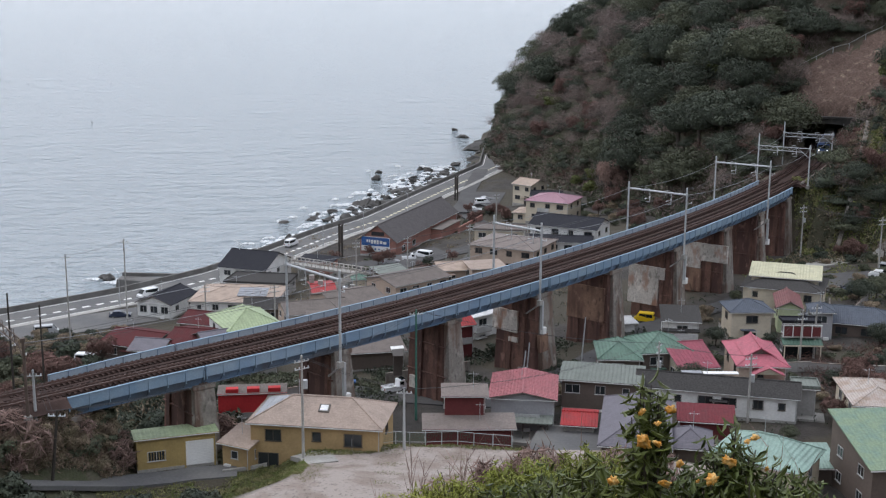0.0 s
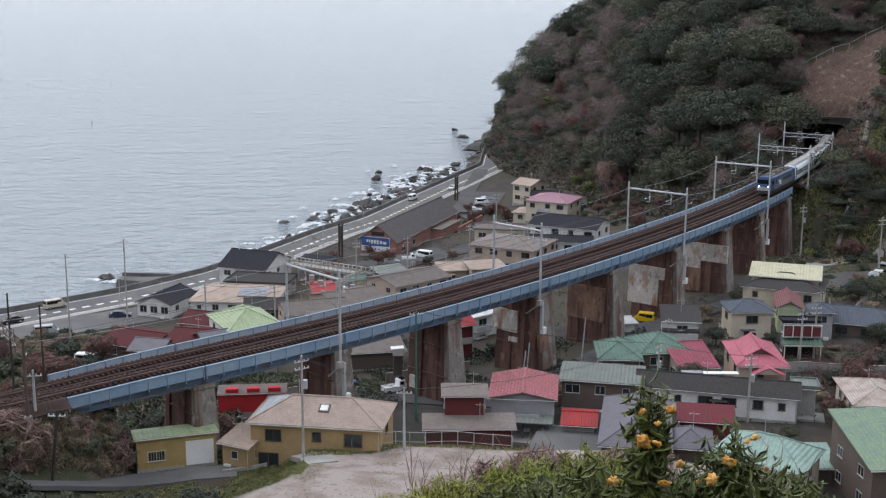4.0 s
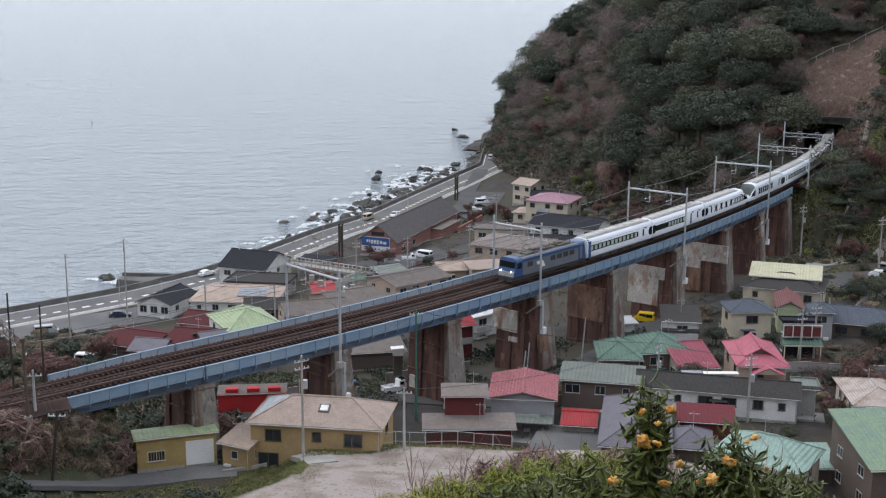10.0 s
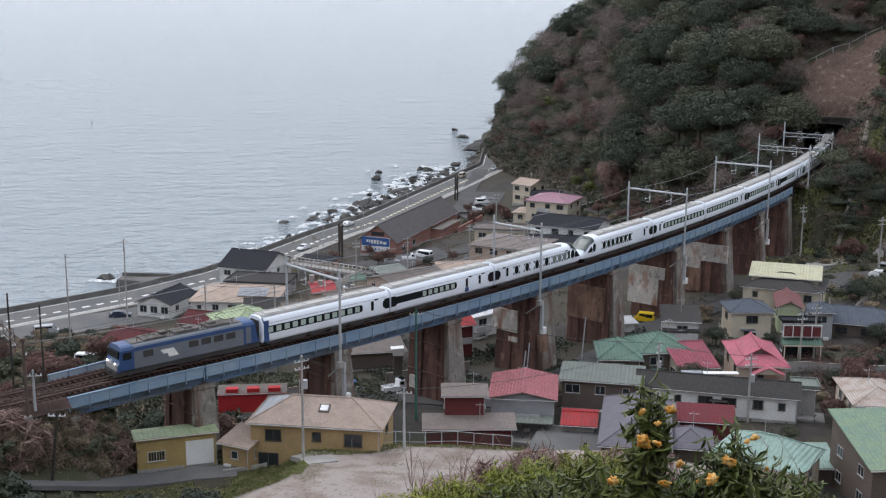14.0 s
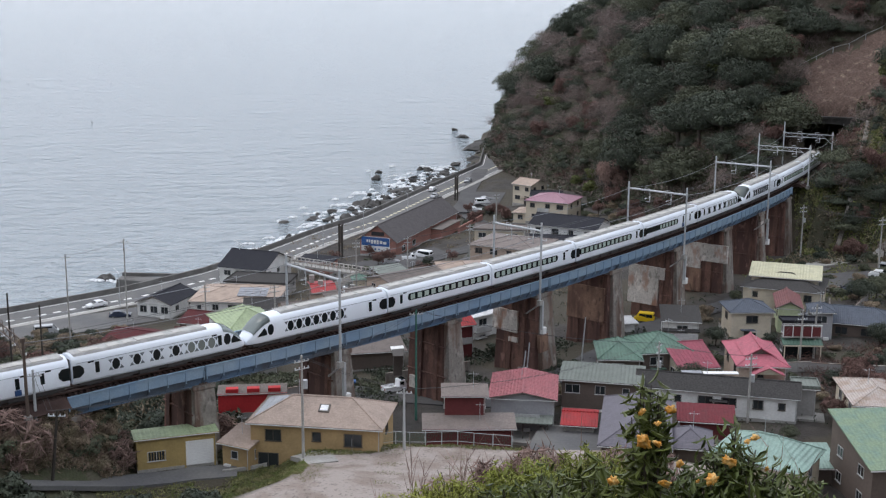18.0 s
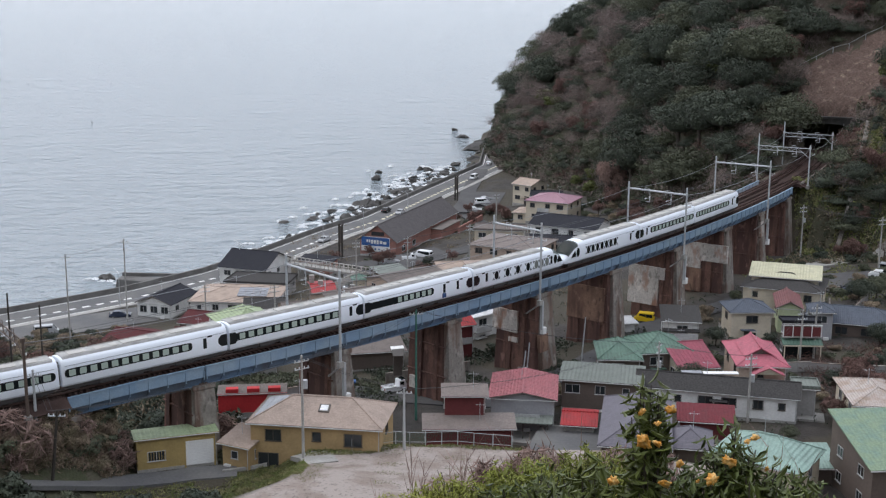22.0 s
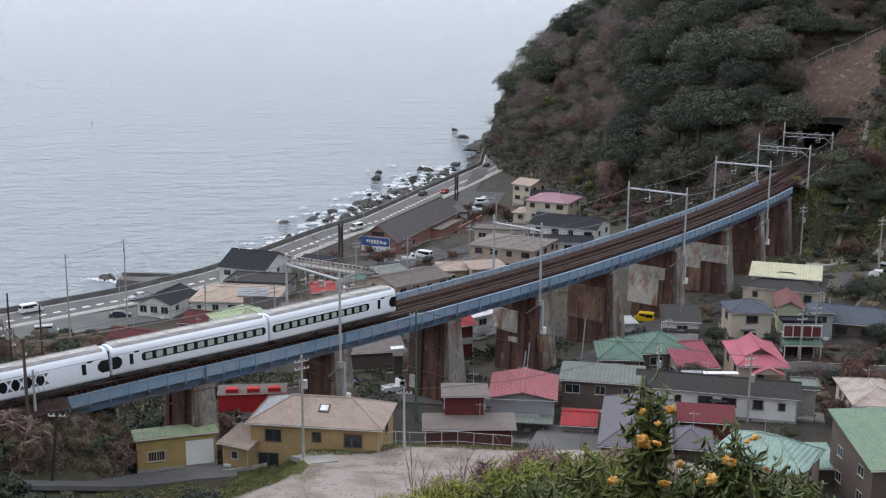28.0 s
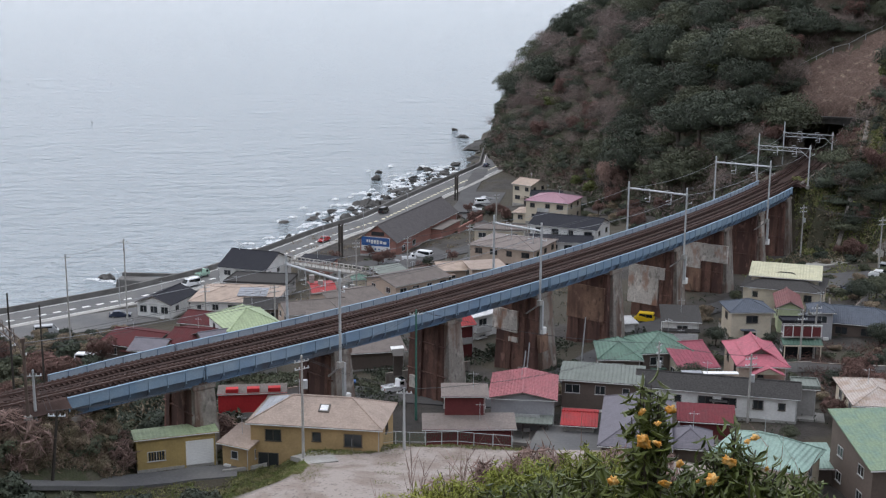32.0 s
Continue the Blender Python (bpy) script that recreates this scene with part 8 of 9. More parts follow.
head = empty("stair_ramp", pose(-37.3, 266.7, 10.3, 0, 0, 118), "weathered pale concrete stair ramp leading down from the footbridge", "stair")
slab("flight", [(0, -0.9, 0), (0, 0.9, 0), (6.0, 0.9, -2.6), (6.0, -0.9, -2.6)], 0.3, M["concrete"], head)
for y in (-0.9, 0.9):
    slab("side_wall", [(0, y - 0.07, 0.9), (0, y + 0.07, 0.9), (6.0, y + 0.07, -1.7), (6.0, y - 0.07, -1.7)], 0.9, M["worn_white"], head)
# tall white-grey concrete posts near the red shop
for x, y, h in ((-26.5, 233, 6.5), (-24.4, 230, 5.6), (-18, 229, 4.2)):
    z = ground_z(x, y)
    tagged(part("gate_post", bevelled(boxes((x - 0.5, y - 0.5, z - 0.5, x + 0.5, y + 0.5, z + h)), 0.06), M["concrete"]), "weathered pale concrete pillar", "pillar")


# ---- details on the nearest buildings ----
SHED = pose(-28.5, 120.4, 20.9, 0, 0, 19)
shutter = empty("roller_shutter", SHED, "white roller shutter door of the shed", "shutter")
part("curtain", boxes((0.9, 0.17, 0.3, 3.9, 0.25, 3.1)), M["white"], shutter)
part("slats", boxes(*[(0.9, 0.15, 0.35 + 0.18 * k, 3.9, 0.18, 0.47 + 0.18 * k) for k in range(15)]), M["white"], shutter)
part("shutter_frame", boxes((0.72, 0.12, 0, 0.9, 0.28, 3.35), (3.9, 0.12, 0, 4.08, 0.28, 3.35), (0.9, 0.12, 3.1, 3.9, 0.28, 3.35)), M["wall_ochre"], shutter)
cladding = part("cladding_ribs", boxes(*[(-4.2 + k * 0.28, 0.2, 0.3, -4.15 + k * 0.28, 0.26, 3.6) for k in range(17)]), M["wall_ochre"], shutter)
tank = empty("water_tank", pose(-34.6, 121.5, ground_z(-34.6, 121.5)), "small turquoise plastic tank behind the shed", "tank")
part("drum", tubes(((0, 0, 0), (0, 0, 1.1), 0.7, 0.62), n=16), paint("turquoise", (0.08, 0.36, 0.36), 0.4), tank)
part("rim", tubes(((0, 0, 1.1), (0, 0, 1.18), 0.68), n=16), M["turquoise"], tank)
TAN = pose(-13.7, 119.7, 20.6, 0, 0, -8)
sky_l = empty("skylight", TAN @ pose(0.6, 2.6, 6.75, 23.5, 0, 0), "small framed roof skylight on the tan house", "skylight")
part("frame", bevelled(boxes((-0.6, -0.6, -0.05, 0.6, 0.6, 0.12)), 0.03), M["frame_dark"], sky_l)
part("pane", boxes((-0.42, -0.42, 0.12, 0.42, 0.42, 0.14)), M["insulator"], sky_l)


def panels(m, w, h, label):
    e = empty("solar_panels", m, label, "solar panel")
    nx, ny = max(1, int(w / 1.3)), max(1, int(h / 0.9))
    for i in range(nx):
        for j in range(ny):
            part("panel", boxes((-w / 2 + w * i / nx + 0.03, h * j / ny + 0.03, 0, -w / 2 + w * (i + 1) / nx - 0.03, h * (j + 1) / ny - 0.03, 0.05)), paint("solar_cell", (0.26, 0.27, 0.3), 0.25, bump=0), e)


# three sheets, paler than the tiles, cover the west hip
sheet = empty("solar_panels", TAN, "pale grey-blue sheets on the west hip of the tan house roof", "solar panel")
for k in range(3):
    u0, u1 = 0.55 + k * 1.08, 1.58 + k * 1.08
    slab("panel", [(-7.55 + u, 4.35 + q * (4.2 - u) * 0.93, 5.66 + u * 0.446) for u, q in ((u0, -1), (u0, 1), (u1, 1), (u1, -1))], 0.05, paint("solar_cell", (0.26, 0.27, 0.3), 0.25, bump=0), sheet)
panels(pose(-41.9, 227.8, 7.1, 0, 0, -3) @ pose(3.6, 2.0, 4.55, 15, 0, 0), 6.0, 3.6, "grey solar panels on the salmon roof")
GAR = pose(9.7, 136.3, 19.1, 0, 0, -7)
port = empty("carport", GAR @ pose(0, -2.6, 0), "open grey carport in front of the garage", "carport")
for x in (-2.6, 0.3, 3.2):
    part("post", boxes((x - 0.06, 0, 0, x + 0.06, 0.12, 2.4)), M["frame_dark"], port)
part("roof", bevelled(boxes((-3.2, -0.3, 2.4, 3.8, 2.9, 2.55)), 0.03), M["roof_greengrey"], port)
ROSE = pose(42.1, 148.6, 19.5, 0, 0, -3)
for dx, dz, w in ((0.5, 3.6, 4.2), (2.3, 1.6, 3.6)):
    g = empty("porch_gable", ROSE @ pose(dx, -0.6, dz), "small rose-tiled porch gable on the pink-roofed house", "porch")
    slab("slope", [(-w / 2, -0.6, 0), (-w / 2, 2.0, 0), (0, 2.0, 1.0), (0, -0.6, 1.0)], 0.12, M["roof_rose"], g)
    slab("slope", [(w / 2, -0.6, 0), (w / 2, 2.0, 0), (0, 2.0, 1.0), (0, -0.6, 1.0)], 0.12, M["roof_rose"], g)
    bm = bmesh.new()
    solid(bm, [(-w / 2 + 0.3, -0.3, 0), (w / 2 - 0.3, -0.3, 0), (0, -0.3, 0.8)], [(-w / 2 + 0.3, 0.1, 0), (w / 2 - 0.3, 0.1, 0), (0, 0.1, 0.8)])
    part("gable_wall", bm, M["wall_cream"], g)
# white and blue sheets along the roof edge of the long house
tagged(part("roof_sheet", bevelled(boxes((33.5, 144.9, 24.0, 38.0, 145.9, 24.12)), 0.02), M["white"]), "long white sheet lying along a roof edge", "sheet")
tagged(part("roof_sheet", bevelled(boxes((30.8, 145.2, 24.0, 33.4, 146.2, 24.12)), 0.02), M["solar_cell"]), "grey-blue sheet lying along a roof edge", "sheet")


# ---- fence, retaining wall and growth at the edge of the gravel plot ----
fence = empty("mesh_fence", Matrix(), "low green-grey mesh fence along the gravel plot", "fence")
line = [(-9.6, 119.6), (-6.5, 121.2), (-3.5, 121.9), (0, 121.7), (3.5, 121.3), (7.6, 120.8)]
pts = []
for (ax, ay), (bx, by) in zip(line[:-1], line[1:]):
    for i in range(2):
        pts.append((ax + (bx - ax) * i / 2, ay + (by - ay) * i / 2))
pts.append(line[-1])
tops = [Vector((x, y, max(ground_z(x, y - 0.8), 23.2) + 1.3)) for x, y in pts]
for p in tops:
    part("post", tubes(((p.x, p.y, p.z - 2.2), (p.x, p.y, p.z), 0.05), n=6), M["galv"], fence)
for a, b in zip(tops[:-1], tops[1:]):
    part("rail", tubes((a, b, 0.03), n=5), M["galv"], fence)
    part("lower_rail", tubes((a - Vector((0, 0, 1.1)), b - Vector((0, 0, 1.1)), 0.025), n=5), M["galv"], fence)
    bm = bmesh.new()
    for k in range(9):
        p = a.lerp(b, (k + 0.5) / 9)
        tube(bm, p - Vector((0, 0, 1.1)), p, 0.008, n=3)
    for k in range(1, 6):
        tube(bm, a - Vector((0, 0, 0.19 * k)), b - Vector((0, 0, 0.19 * k)), 0.008, n=3)
    tagged(part("mesh", bm, M["green_steel"], fence), kind="stuff")
rw = empty("kerb_wall", Matrix(), "low pale concrete kerb wall beside the lane", "kerb wall", kind="structure")
line = [(-23.5, 119.2), (-21.5, 119.9), (-19.5, 120.8), (-17.4, 121.6), (-15.4, 121.0), (-13, 120.2), (-10, 119.9)]
secs = []
for (ax, ay) in line:
    g = max(ground_z(ax, ay), ground_z(ax, ay - 0.4))
    secs.append([(ax, ay - 0.14, g - 0.8), (ax, ay - 0.14, g + 0.38), (ax, ay + 0.14, g + 0.38), (ax, ay + 0.14, g - 0.8)])
part("wall_panel", ribbon(secs), M["concrete"], rw)
strip("apron", [(-14.6, 119.6), (-13.2, 117.6), (-12.4, 114.8)], 3.6, M["concrete"], "worn concrete apron between lane and plot", level=True, lift=0.12)

rng = random.Random(21)


FAR_GROWTH = ("brush beyond the viaduct", "growth round the old houses", "shrubs at the foot of the headland", "growth at the foot of the hill", "brush on the bank below the line")
FAR_SHRUBS = []


def in_house(x, y, margin=0.7):
    for hx, hy, a, w, d in BUILT:
        u, v = (x - hx) * math.cos(a) + (y - hy) * math.sin(a), -(x - hx) * math.sin(a) + (y - hy) * math.cos(a)
        if abs(u) < w / 2 + margin and -margin < v < d + margin:
            return True
    return False


def scatter(kinds, n, x0, x1, y0, y1, s0, s1, group, keep=lambda x, y: True):
    made = 0
    for _ in range(n * 8):
        if made >= n:
            break
        x, y = rng.uniform(x0, x1), rng.uniform(y0, y1)
        if not keep(x, y) or in_house(x, y):
            continue
        row = (rng.choice(kinds), x, y, rng.uniform(s0, s1), rng.uniform(0, 360), rng.uniform(0.8, 1.2))
        if "shrub" in row[0] and group in FAR_GROWTH:
            FAR_SHRUBS.append(row)
        else:
            tree(*row[:5], high=row[5], group=group)
        made += 1


def off_line(x, y):
    d = np.hypot(TX - np.sin(TH) * 3.4 - x, TY + np.cos(TH) * 3.4 - y)
    return d.min() > 7.5


def off_lane(x, y):
    return abs((y - 113) - (x + 36) * 0.42) > 3.0 and not (-35 < x < -22 and 117.5 < y < 128)


# bank by the left end of the bridge
def on_bank(x, y):
    s, d = beside(x, y)
    return -16 < s[0] < 34 and -17 < d[0] < (-1.8 if s[0] < 4.5 else 4.0) and ground_z(x, y) < (40 if d[0] < -2 else 27.2) and not (-34.0 < x < -19 and 112 < y < 127) and y > np.interp(x, [p[0] for p in LANE], [p[1] for p in LANE]) + 2.2


scatter(["dry_shrub", "dry_shrub", "dry_shrub", "shrub", "sapling"], 230, -54, -24, 104, 140, 0.45, 0.95, "brush on the bank", on_bank)
scatter(["dark_shrub", "shrub", "dry_shrub"], 26, -30, -14, 128, 142, 0.5, 0.9, "brush below the viaduct", lambda x, y: not (-29 < x < -18 and 138 < y < 147) and off_line(x, y))
scatter(["dark_shrub", "shrub"], 12, -45, -28, 98, 108, 0.5, 0.8, "shrubs along the lane", lambda x, y: y < np.interp(x, [p[0] for p in LANE], [p[1] for p in LANE]) - 3.2)
for x, y, s in ((-38.5, 103, 0.9), (-40.5, 104.5, 0.8), (-33.5, 102, 0.8), (-30.5, 101.5, 0.75), (-27.5, 101, 0.8), (-22.8, 101, 0.85), (-21.4, 101.3, 0.7), (-36, 101, 0.9)):
    tree("dark_shrub", x, y, s, rng.uniform(0, 360), group="shrubs along the lane")
# beyond the line on the left
scatter(["dark_shrub", "dry_shrub", "shrub", "shrub"], 60, -84, -44, 168, 212, 0.5, 1.0, "growth round the old houses", lambda x, y: off_line(x, y) and not (-64 < x < -33 and 178 < y < 205))
scatter(["dark_shrub", "shrub", "red_bare", "dry_shrub"], 34, -78, -54, 150, 200, 0.7, 1.3, "brush beside the line", off_line)
# gardens round the houses on the valley floor
scatter(["shrub", "dark_shrub", "dark_shrub", "dry_shrub"], 90, 24, 78, 138, 204, 0.35, 0.85, "garden shrubs", off_line)
scatter(["dark_shrub", "shrub", "dry_shrub"], 36, 56, 100, 200, 236, 0.5, 1.0, "growth at the foot of the hill", off_line)
scatter(["shrub", "dark_shrub", "red_bare"], 30, -30, 20, 205, 290, 0.4, 0.8, "village garden shrubs", off_line)
scatter(["red_bare"], 10, 2, 18, 322, 350, 0.5, 0.7, "bare hedge by the restaurant")
scatter(["shrub", "dark_shrub"], 14, 4, 24, 290, 345, 0.5, 0.9, "village garden shrubs")
scatter(["dark_shrub", "dry_shrub"], 24, 6, 30, 150, 178, 0.4, 0.8, "growth under the viaduct", off_line)
tree("budding", 47.5, 330, 1.5, 30)
tree("light", 43, 372, 0.8, 40)
tree("light", 46, 362, 0.7, 90)
tree("light", 44, 352, 0.8, 10)
tree("red_bare", 55, 148, 1.0, 0)
tree("red_bare", 57, 141, 1.1, 50)
tree("evergreen", 33, 149.5, 0.5, 0)
for kind, x, y, s in (("evergreen", 41.5, 173.0, 0.34), ("evergreen", 46.5, 166.5, 0.3), ("oak", 30.2, 149.8, 0.36), ("evergreen", 66.0, 172.0, 0.42), ("oak", 70.0, 150.0, 0.5), ("evergreen", 62.0, 150.5, 0.4),
                      ("oak", 58.0, 160.5, 0.34), ("evergreen", 71.5, 197.0, 0.5), ("oak", 75.5, 200.0, 0.5), ("evergreen", 60.8, 199.8, 0.4), ("red_bare", 56.5, 154.0, 0.9), ("red_bare", 48.6, 138.5, 0.8),
                      ("evergreen", 36.8, 131.0, 0.22), ("oak", 41.5, 133.5, 0.26), ("evergreen", 29.0, 130.2, 0.24), ("oak", 33.0, 124.6, 0.24)):
    tree(kind, x, y, s, x * 40, group="garden trees in the village")
# leafless saplings at the near edge of the plot
scatter(["sapling"], 40, -2, 26, 90, 106, 0.5, 1.0, "leafless saplings below the viewpoint")
scatter(["dry_shrub", "sapling"], 22, 9, 28, 100, 116, 0.35, 0.6, "dry brush on the plot")


def grass_points(x0, x1, y0, y1, test):
    def inner(r, count):
        out = np.empty((0, 2))
        while len(out) < count:
            p = np.stack([r.uniform(x0, x1, count), r.uniform(y0, y1, count)], 1)
            out = np.concatenate([out, p[test(p[:, 0], p[:, 1])]])
        return out[:count]
    return inner


undergrowth("grass_verge", 9000, grass_points(-30, 10, 104, 121, lambda x, y: np.sin(x * 0.9) + np.sin(y * 1.3 + x * 0.4) + np.where(x < -12, 0.9, -0.7) > 0.6), M["grass"], 0.11, 31, "rough grass along the lane and plot", 0.1, 0.12)
undergrowth("grass_bank", 20000, grass_points(-56, -24, 103, 134, lambda x, y: (beside(x, y)[1] < np.where(beside(x, y)[0] < 4.5, -1.6, 7.0)) & (beside(x, y)[1] > -17) & (beside(x, y)[0] < 34) & (y > np.interp(x, [p[0] for p in LANE], [p[1] for p in LANE]) + 1.9) & ~((x > -34) & (x < -19) & (y > 112) & (y < 127))), M["shrub_brown"], 0.35, 32, "withered brush and grass covering the bank", 0.7, 0.25)
undergrowth("weeds", 7000, grass_points(58, 110, 200, 240, lambda x, y: np.sin(x * 0.5) + np.sin(y * 0.6) > -0.2), M["grass"], 0.3, 33, "rough grass and weeds at the foot of the hill", 0.3, 0.3)
undergrowth("weeds_west", 8000, grass_points(-88, -42, 165, 216, lambda x, y: np.sin(x * 0.4) + np.sin(y * 0.3) > -0.5), M["shrub_brown"], 0.35, 34, "weeds and brush round the old houses", 0.5, 0.3)
undergrowth("brush_under_bridge", 22000, grass_points(-42, -8, 122, 166, lambda x, y: (np.sin(x * 0.7) + np.sin(y * 0.5 + x * 0.2) > -1.1) & ~((x > -29) & (x < -18) & (y > 136) & (y < 148))), M["leaf_mid"], 0.3, 35, "low green brush under the viaduct", 0.5, 0.4)
undergrowth("litter_village", 9000, grass_points(10, 100, 135, 215, lambda x, y: np.sin(x * 0.8) * np.sin(y * 0.7) > 0.1), M["leaf_dark"], 0.24, 36, "dark weeds between the houses", 0.5, 0.35)
undergrowth("brush_russet", 12000, grass_points(50, 78, 134, 172, lambda x, y: np.sin(x * 0.5) + np.sin(y * 0.45 + x * 0.2) > -0.5), M["twig_red"], 0.4, 53, "leafless russet brush on the open ground", 1.0, 0.1)
undergrowth("litter_town", 8000, grass_points(-40, 30, 205, 330, lambda x, y: np.sin(x * 0.6) * np.sin(y * 0.5) > 0.25), M["shrub_brown"], 0.28, 37, "weeds in the village gardens", 0.3, 0.3)
for k in range(3):
    b = part("roof_box", bevelled(boxes((0, 0, 0, 1.6, 1.0, 0.7)), 0.05), M["wall_brightred"])
    b.matrix_world = pose(-28.0 + k * 2.7, 146.0 + k * 0.33, 20.45, 0, 0, 7)
    tagged(b, "small bright red box on the flat roof", "roof box", "boxes on the red building")
undergrowth("brush_bank_right", 20000, grass_points(62, 128, 229, 297, lambda x, y: (x > 62 + (y - 229) * 0.42) & (beside(x, y)[1] < -1.2)), M["leaf_mid"], 0.4, 38, "green and brown brush on the bank below the tunnel", 0.8, 0.4)
undergrowth("brush_bank_brown", 20000, grass_points(62, 128, 229, 297, lambda x, y: (x > 62 + (y - 229) * 0.42) & (beside(x, y)[1] < -1.2)), M["shrub_brown"], 0.5, 39, "withered brown brush on the bank below the tunnel", 0.8, 0.18)
scatter(["evergreen", "oak", "bare", "dark_shrub", "red_bare"], 34, 82, 128, 232, 292, 0.4, 0.75, "trees on the bank below the tunnel", lambda x, y: not in_cutting(x, y, 160, 195, 8.0) and not by_mouth(x, y) and x > 74 + (y - 229) * 0.42)


undergrowth("grass_path", 9000, grass_points(74, 92, 236, 250, lambda x, y: (np.sin(x * 0.7) + np.sin(y * 0.8) > -0.6) & (np.abs(x - np.interp(y, [236, 242, 252], [78, 84, 90])) > 1.0)), M["grass"], 0.3, 52, "rough green grass beside the stony footpath", 1.0, 0.35)


# ---- block walls and clutter between the houses ----
def block_wall(x0, y0, x1, y1, h=1.3, material="concrete"):
    d = math.hypot(x1 - x0, y1 - y0)
    e = empty("garden_wall", pose(x0, y0, min(ground_z(x0, y0), ground_z(x1, y1)), 0, 0, math.degrees(math.atan2(y1 - y0, x1 - x0))), "weathered concrete block garden wall", "garden wall", "garden walls")
    n = max(1, int(d / 2.0))
    for k in range(n):
        part("panel", boxes((d * k / n + 0.02, -0.08, -0.6, d * (k + 1) / n - 0.02, 0.08, h)), M[material], e)
    part("coping", boxes((0, -0.12, h, d, 0.12, h + 0.08)), M["concrete_old"], e)


for row in ((26, 149.5, 44, 146), (24, 160, 36, 163), (40, 158, 52, 160), (52, 160, 68, 158), (44, 172, 44.5, 184), (50, 186, 62, 183), (62, 183, 66, 196), (38, 168, 33, 178), (48, 136, 60, 140), (27, 127, 38, 130),
            (10, 145, 18, 148), (17, 139, 26, 138), (-8, 160, 4, 166), (-30, 150, -14, 160), (-50, 205, -36, 206), (-36, 206, -34, 214), (-20, 214, -8, 220), (-2, 222, 8, 230), (10, 252, 20, 258), (18, 262, 20, 276),
            (20, 286, 32, 292), (-64, 205, -50, 205), (14, 300, 22, 330), (60, 205, 72, 208), (68, 190, 74, 200)):
    block_wall(*row, h=rng.uniform(0.9, 1.7), material=rng.choice(("concrete", "concrete_old", "wall_concrete")))


def crate(x, y, s, color, label, category):
    c = paint("clutter_" + color[0], color[1], 0.7)
    e = empty(category.replace(" ", "_"), pose(x, y, ground_z(x, y), 0, 0, rng.uniform(0, 90)), label, category)
    part("body", bevelled(boxes((-s, -s * 0.7, -0.2, s, s * 0.7, s * 1.1)), 0.05), c, e)
    part("lid", bevelled(boxes((-s * 1.05, -s * 0.75, s * 1.1, s * 1.05, s * 0.75, s * 1.2)), 0.03), c, e)


for x, y, s, c, lab, cat in ((-9.5, 172, 1.3, ("white", (0.7, 0.7, 0.7)), "white plastic storage bin under the viaduct", "storage bin"), (12.5, 141, 0.5, ("blue", (0.05, 0.12, 0.3)), "blue crate in the yard", "crate"),
                             (20.5, 141.5, 0.7, ("grey", (0.3, 0.3, 0.3)), "grey metal tool chest", "tool chest"), (34, 150, 0.5, ("white", (0.7, 0.7, 0.7)), "white storage box between houses", "storage bin"), (29.5, 138, 0.6, ("grey", (0.3, 0.3, 0.3)), "grey storage box by the long house", "storage bin"),
                             (47, 160, 0.6, ("green", (0.08, 0.2, 0.13)), "green storage box by the wall", "storage bin"), (-12.8, 160, 0.6, ("blue", (0.05, 0.12, 0.3)), "blue crate beside the lane", "crate"), (64, 186, 0.6, ("white", (0.7, 0.7, 0.7)), "white storage box behind the houses", "storage bin")):
    crate(x, y, s, c, lab, cat)


scatter(["dry_shrub", "dark_shrub", "dry_shrub"], 60, -84, -58, 200, 219, 0.5, 0.95, "brush beyond the line", lambda x, y: beside(x, y)[1][0] > 10 and y < 219 + 0.25 * (x + 70))
# low dark brush on the bank between the line and the path
scatter(["dark_shrub", "dry_shrub", "dark_shrub", "red_bare"], 40, 66, 100, 230, 285, 0.5, 0.9, "brush on the bank below the line", lambda x, y: -16 < beside(x, y)[1][0] < -3.5 and beside(x, y)[0][0] > 160)
scatter(["dark_shrub", "shrub", "dry_shrub", "red_bare"], 46, 20, 60, 270, 345, 0.5, 1.0, "shrubs at the foot of the headland", lambda x, y: off_line(x, y) and -16 < inside_distance(np.array([x]), np.array([y]), HILL)[0] < 2)
undergrowth("grass_fence", 5000, grass_points(-20, 9, 117.6, 121.2, lambda x, y: y > np.interp(x, [-20, -9.6, -3.5, 9], [114.5, 118.0, 120.2, 119.6])), M["grass"], 0.17, 41, "green grass along the fence of the plot", 0.2, 0.25)
undergrowth("brush_beyond_bridge", 16000, grass_points(-64, -26, 130, 174, lambda x, y: (beside(x, y)[1] > 9) & ((x < -36) | (y < 150))), M["leaf_dark"], 0.42, 42, "dark green brush beyond the viaduct", 1.2, 0.4)
undergrowth("brush_beyond_bridge_dry", 9000, grass_points(-64, -26, 130, 174, lambda x, y: (beside(x, y)[1] > 9) & ((x < -36) | (y < 150))), M["shrub_brown"], 0.5, 43, "withered brown brush beyond the viaduct", 1.0, 0.2)
scatter(["dark_shrub", "dark_shrub", "shrub", "dry_shrub"], 40, -60, -30, 134, 170, 0.6, 1.1, "brush beyond the viaduct", lambda x, y: off_line(x, y))
undergrowth("grass_lawn", 30000, grass_points(-25, -13.5, 107.5, 121, lambda x, y: (y < np.interp(x, [-25, -21.5, -17.4, -15.2, -13.5], [118, 119.2, 120.9, 119.2, 113])) & (np.sin(x * 0.8) + np.sin(y * 0.7 + x * 0.3) > -1.2) & ((x > -22) | (y < 115))), M["grass"], 0.12, 51, "short green grass on the slope beside the lane", 0.12, 0.16)
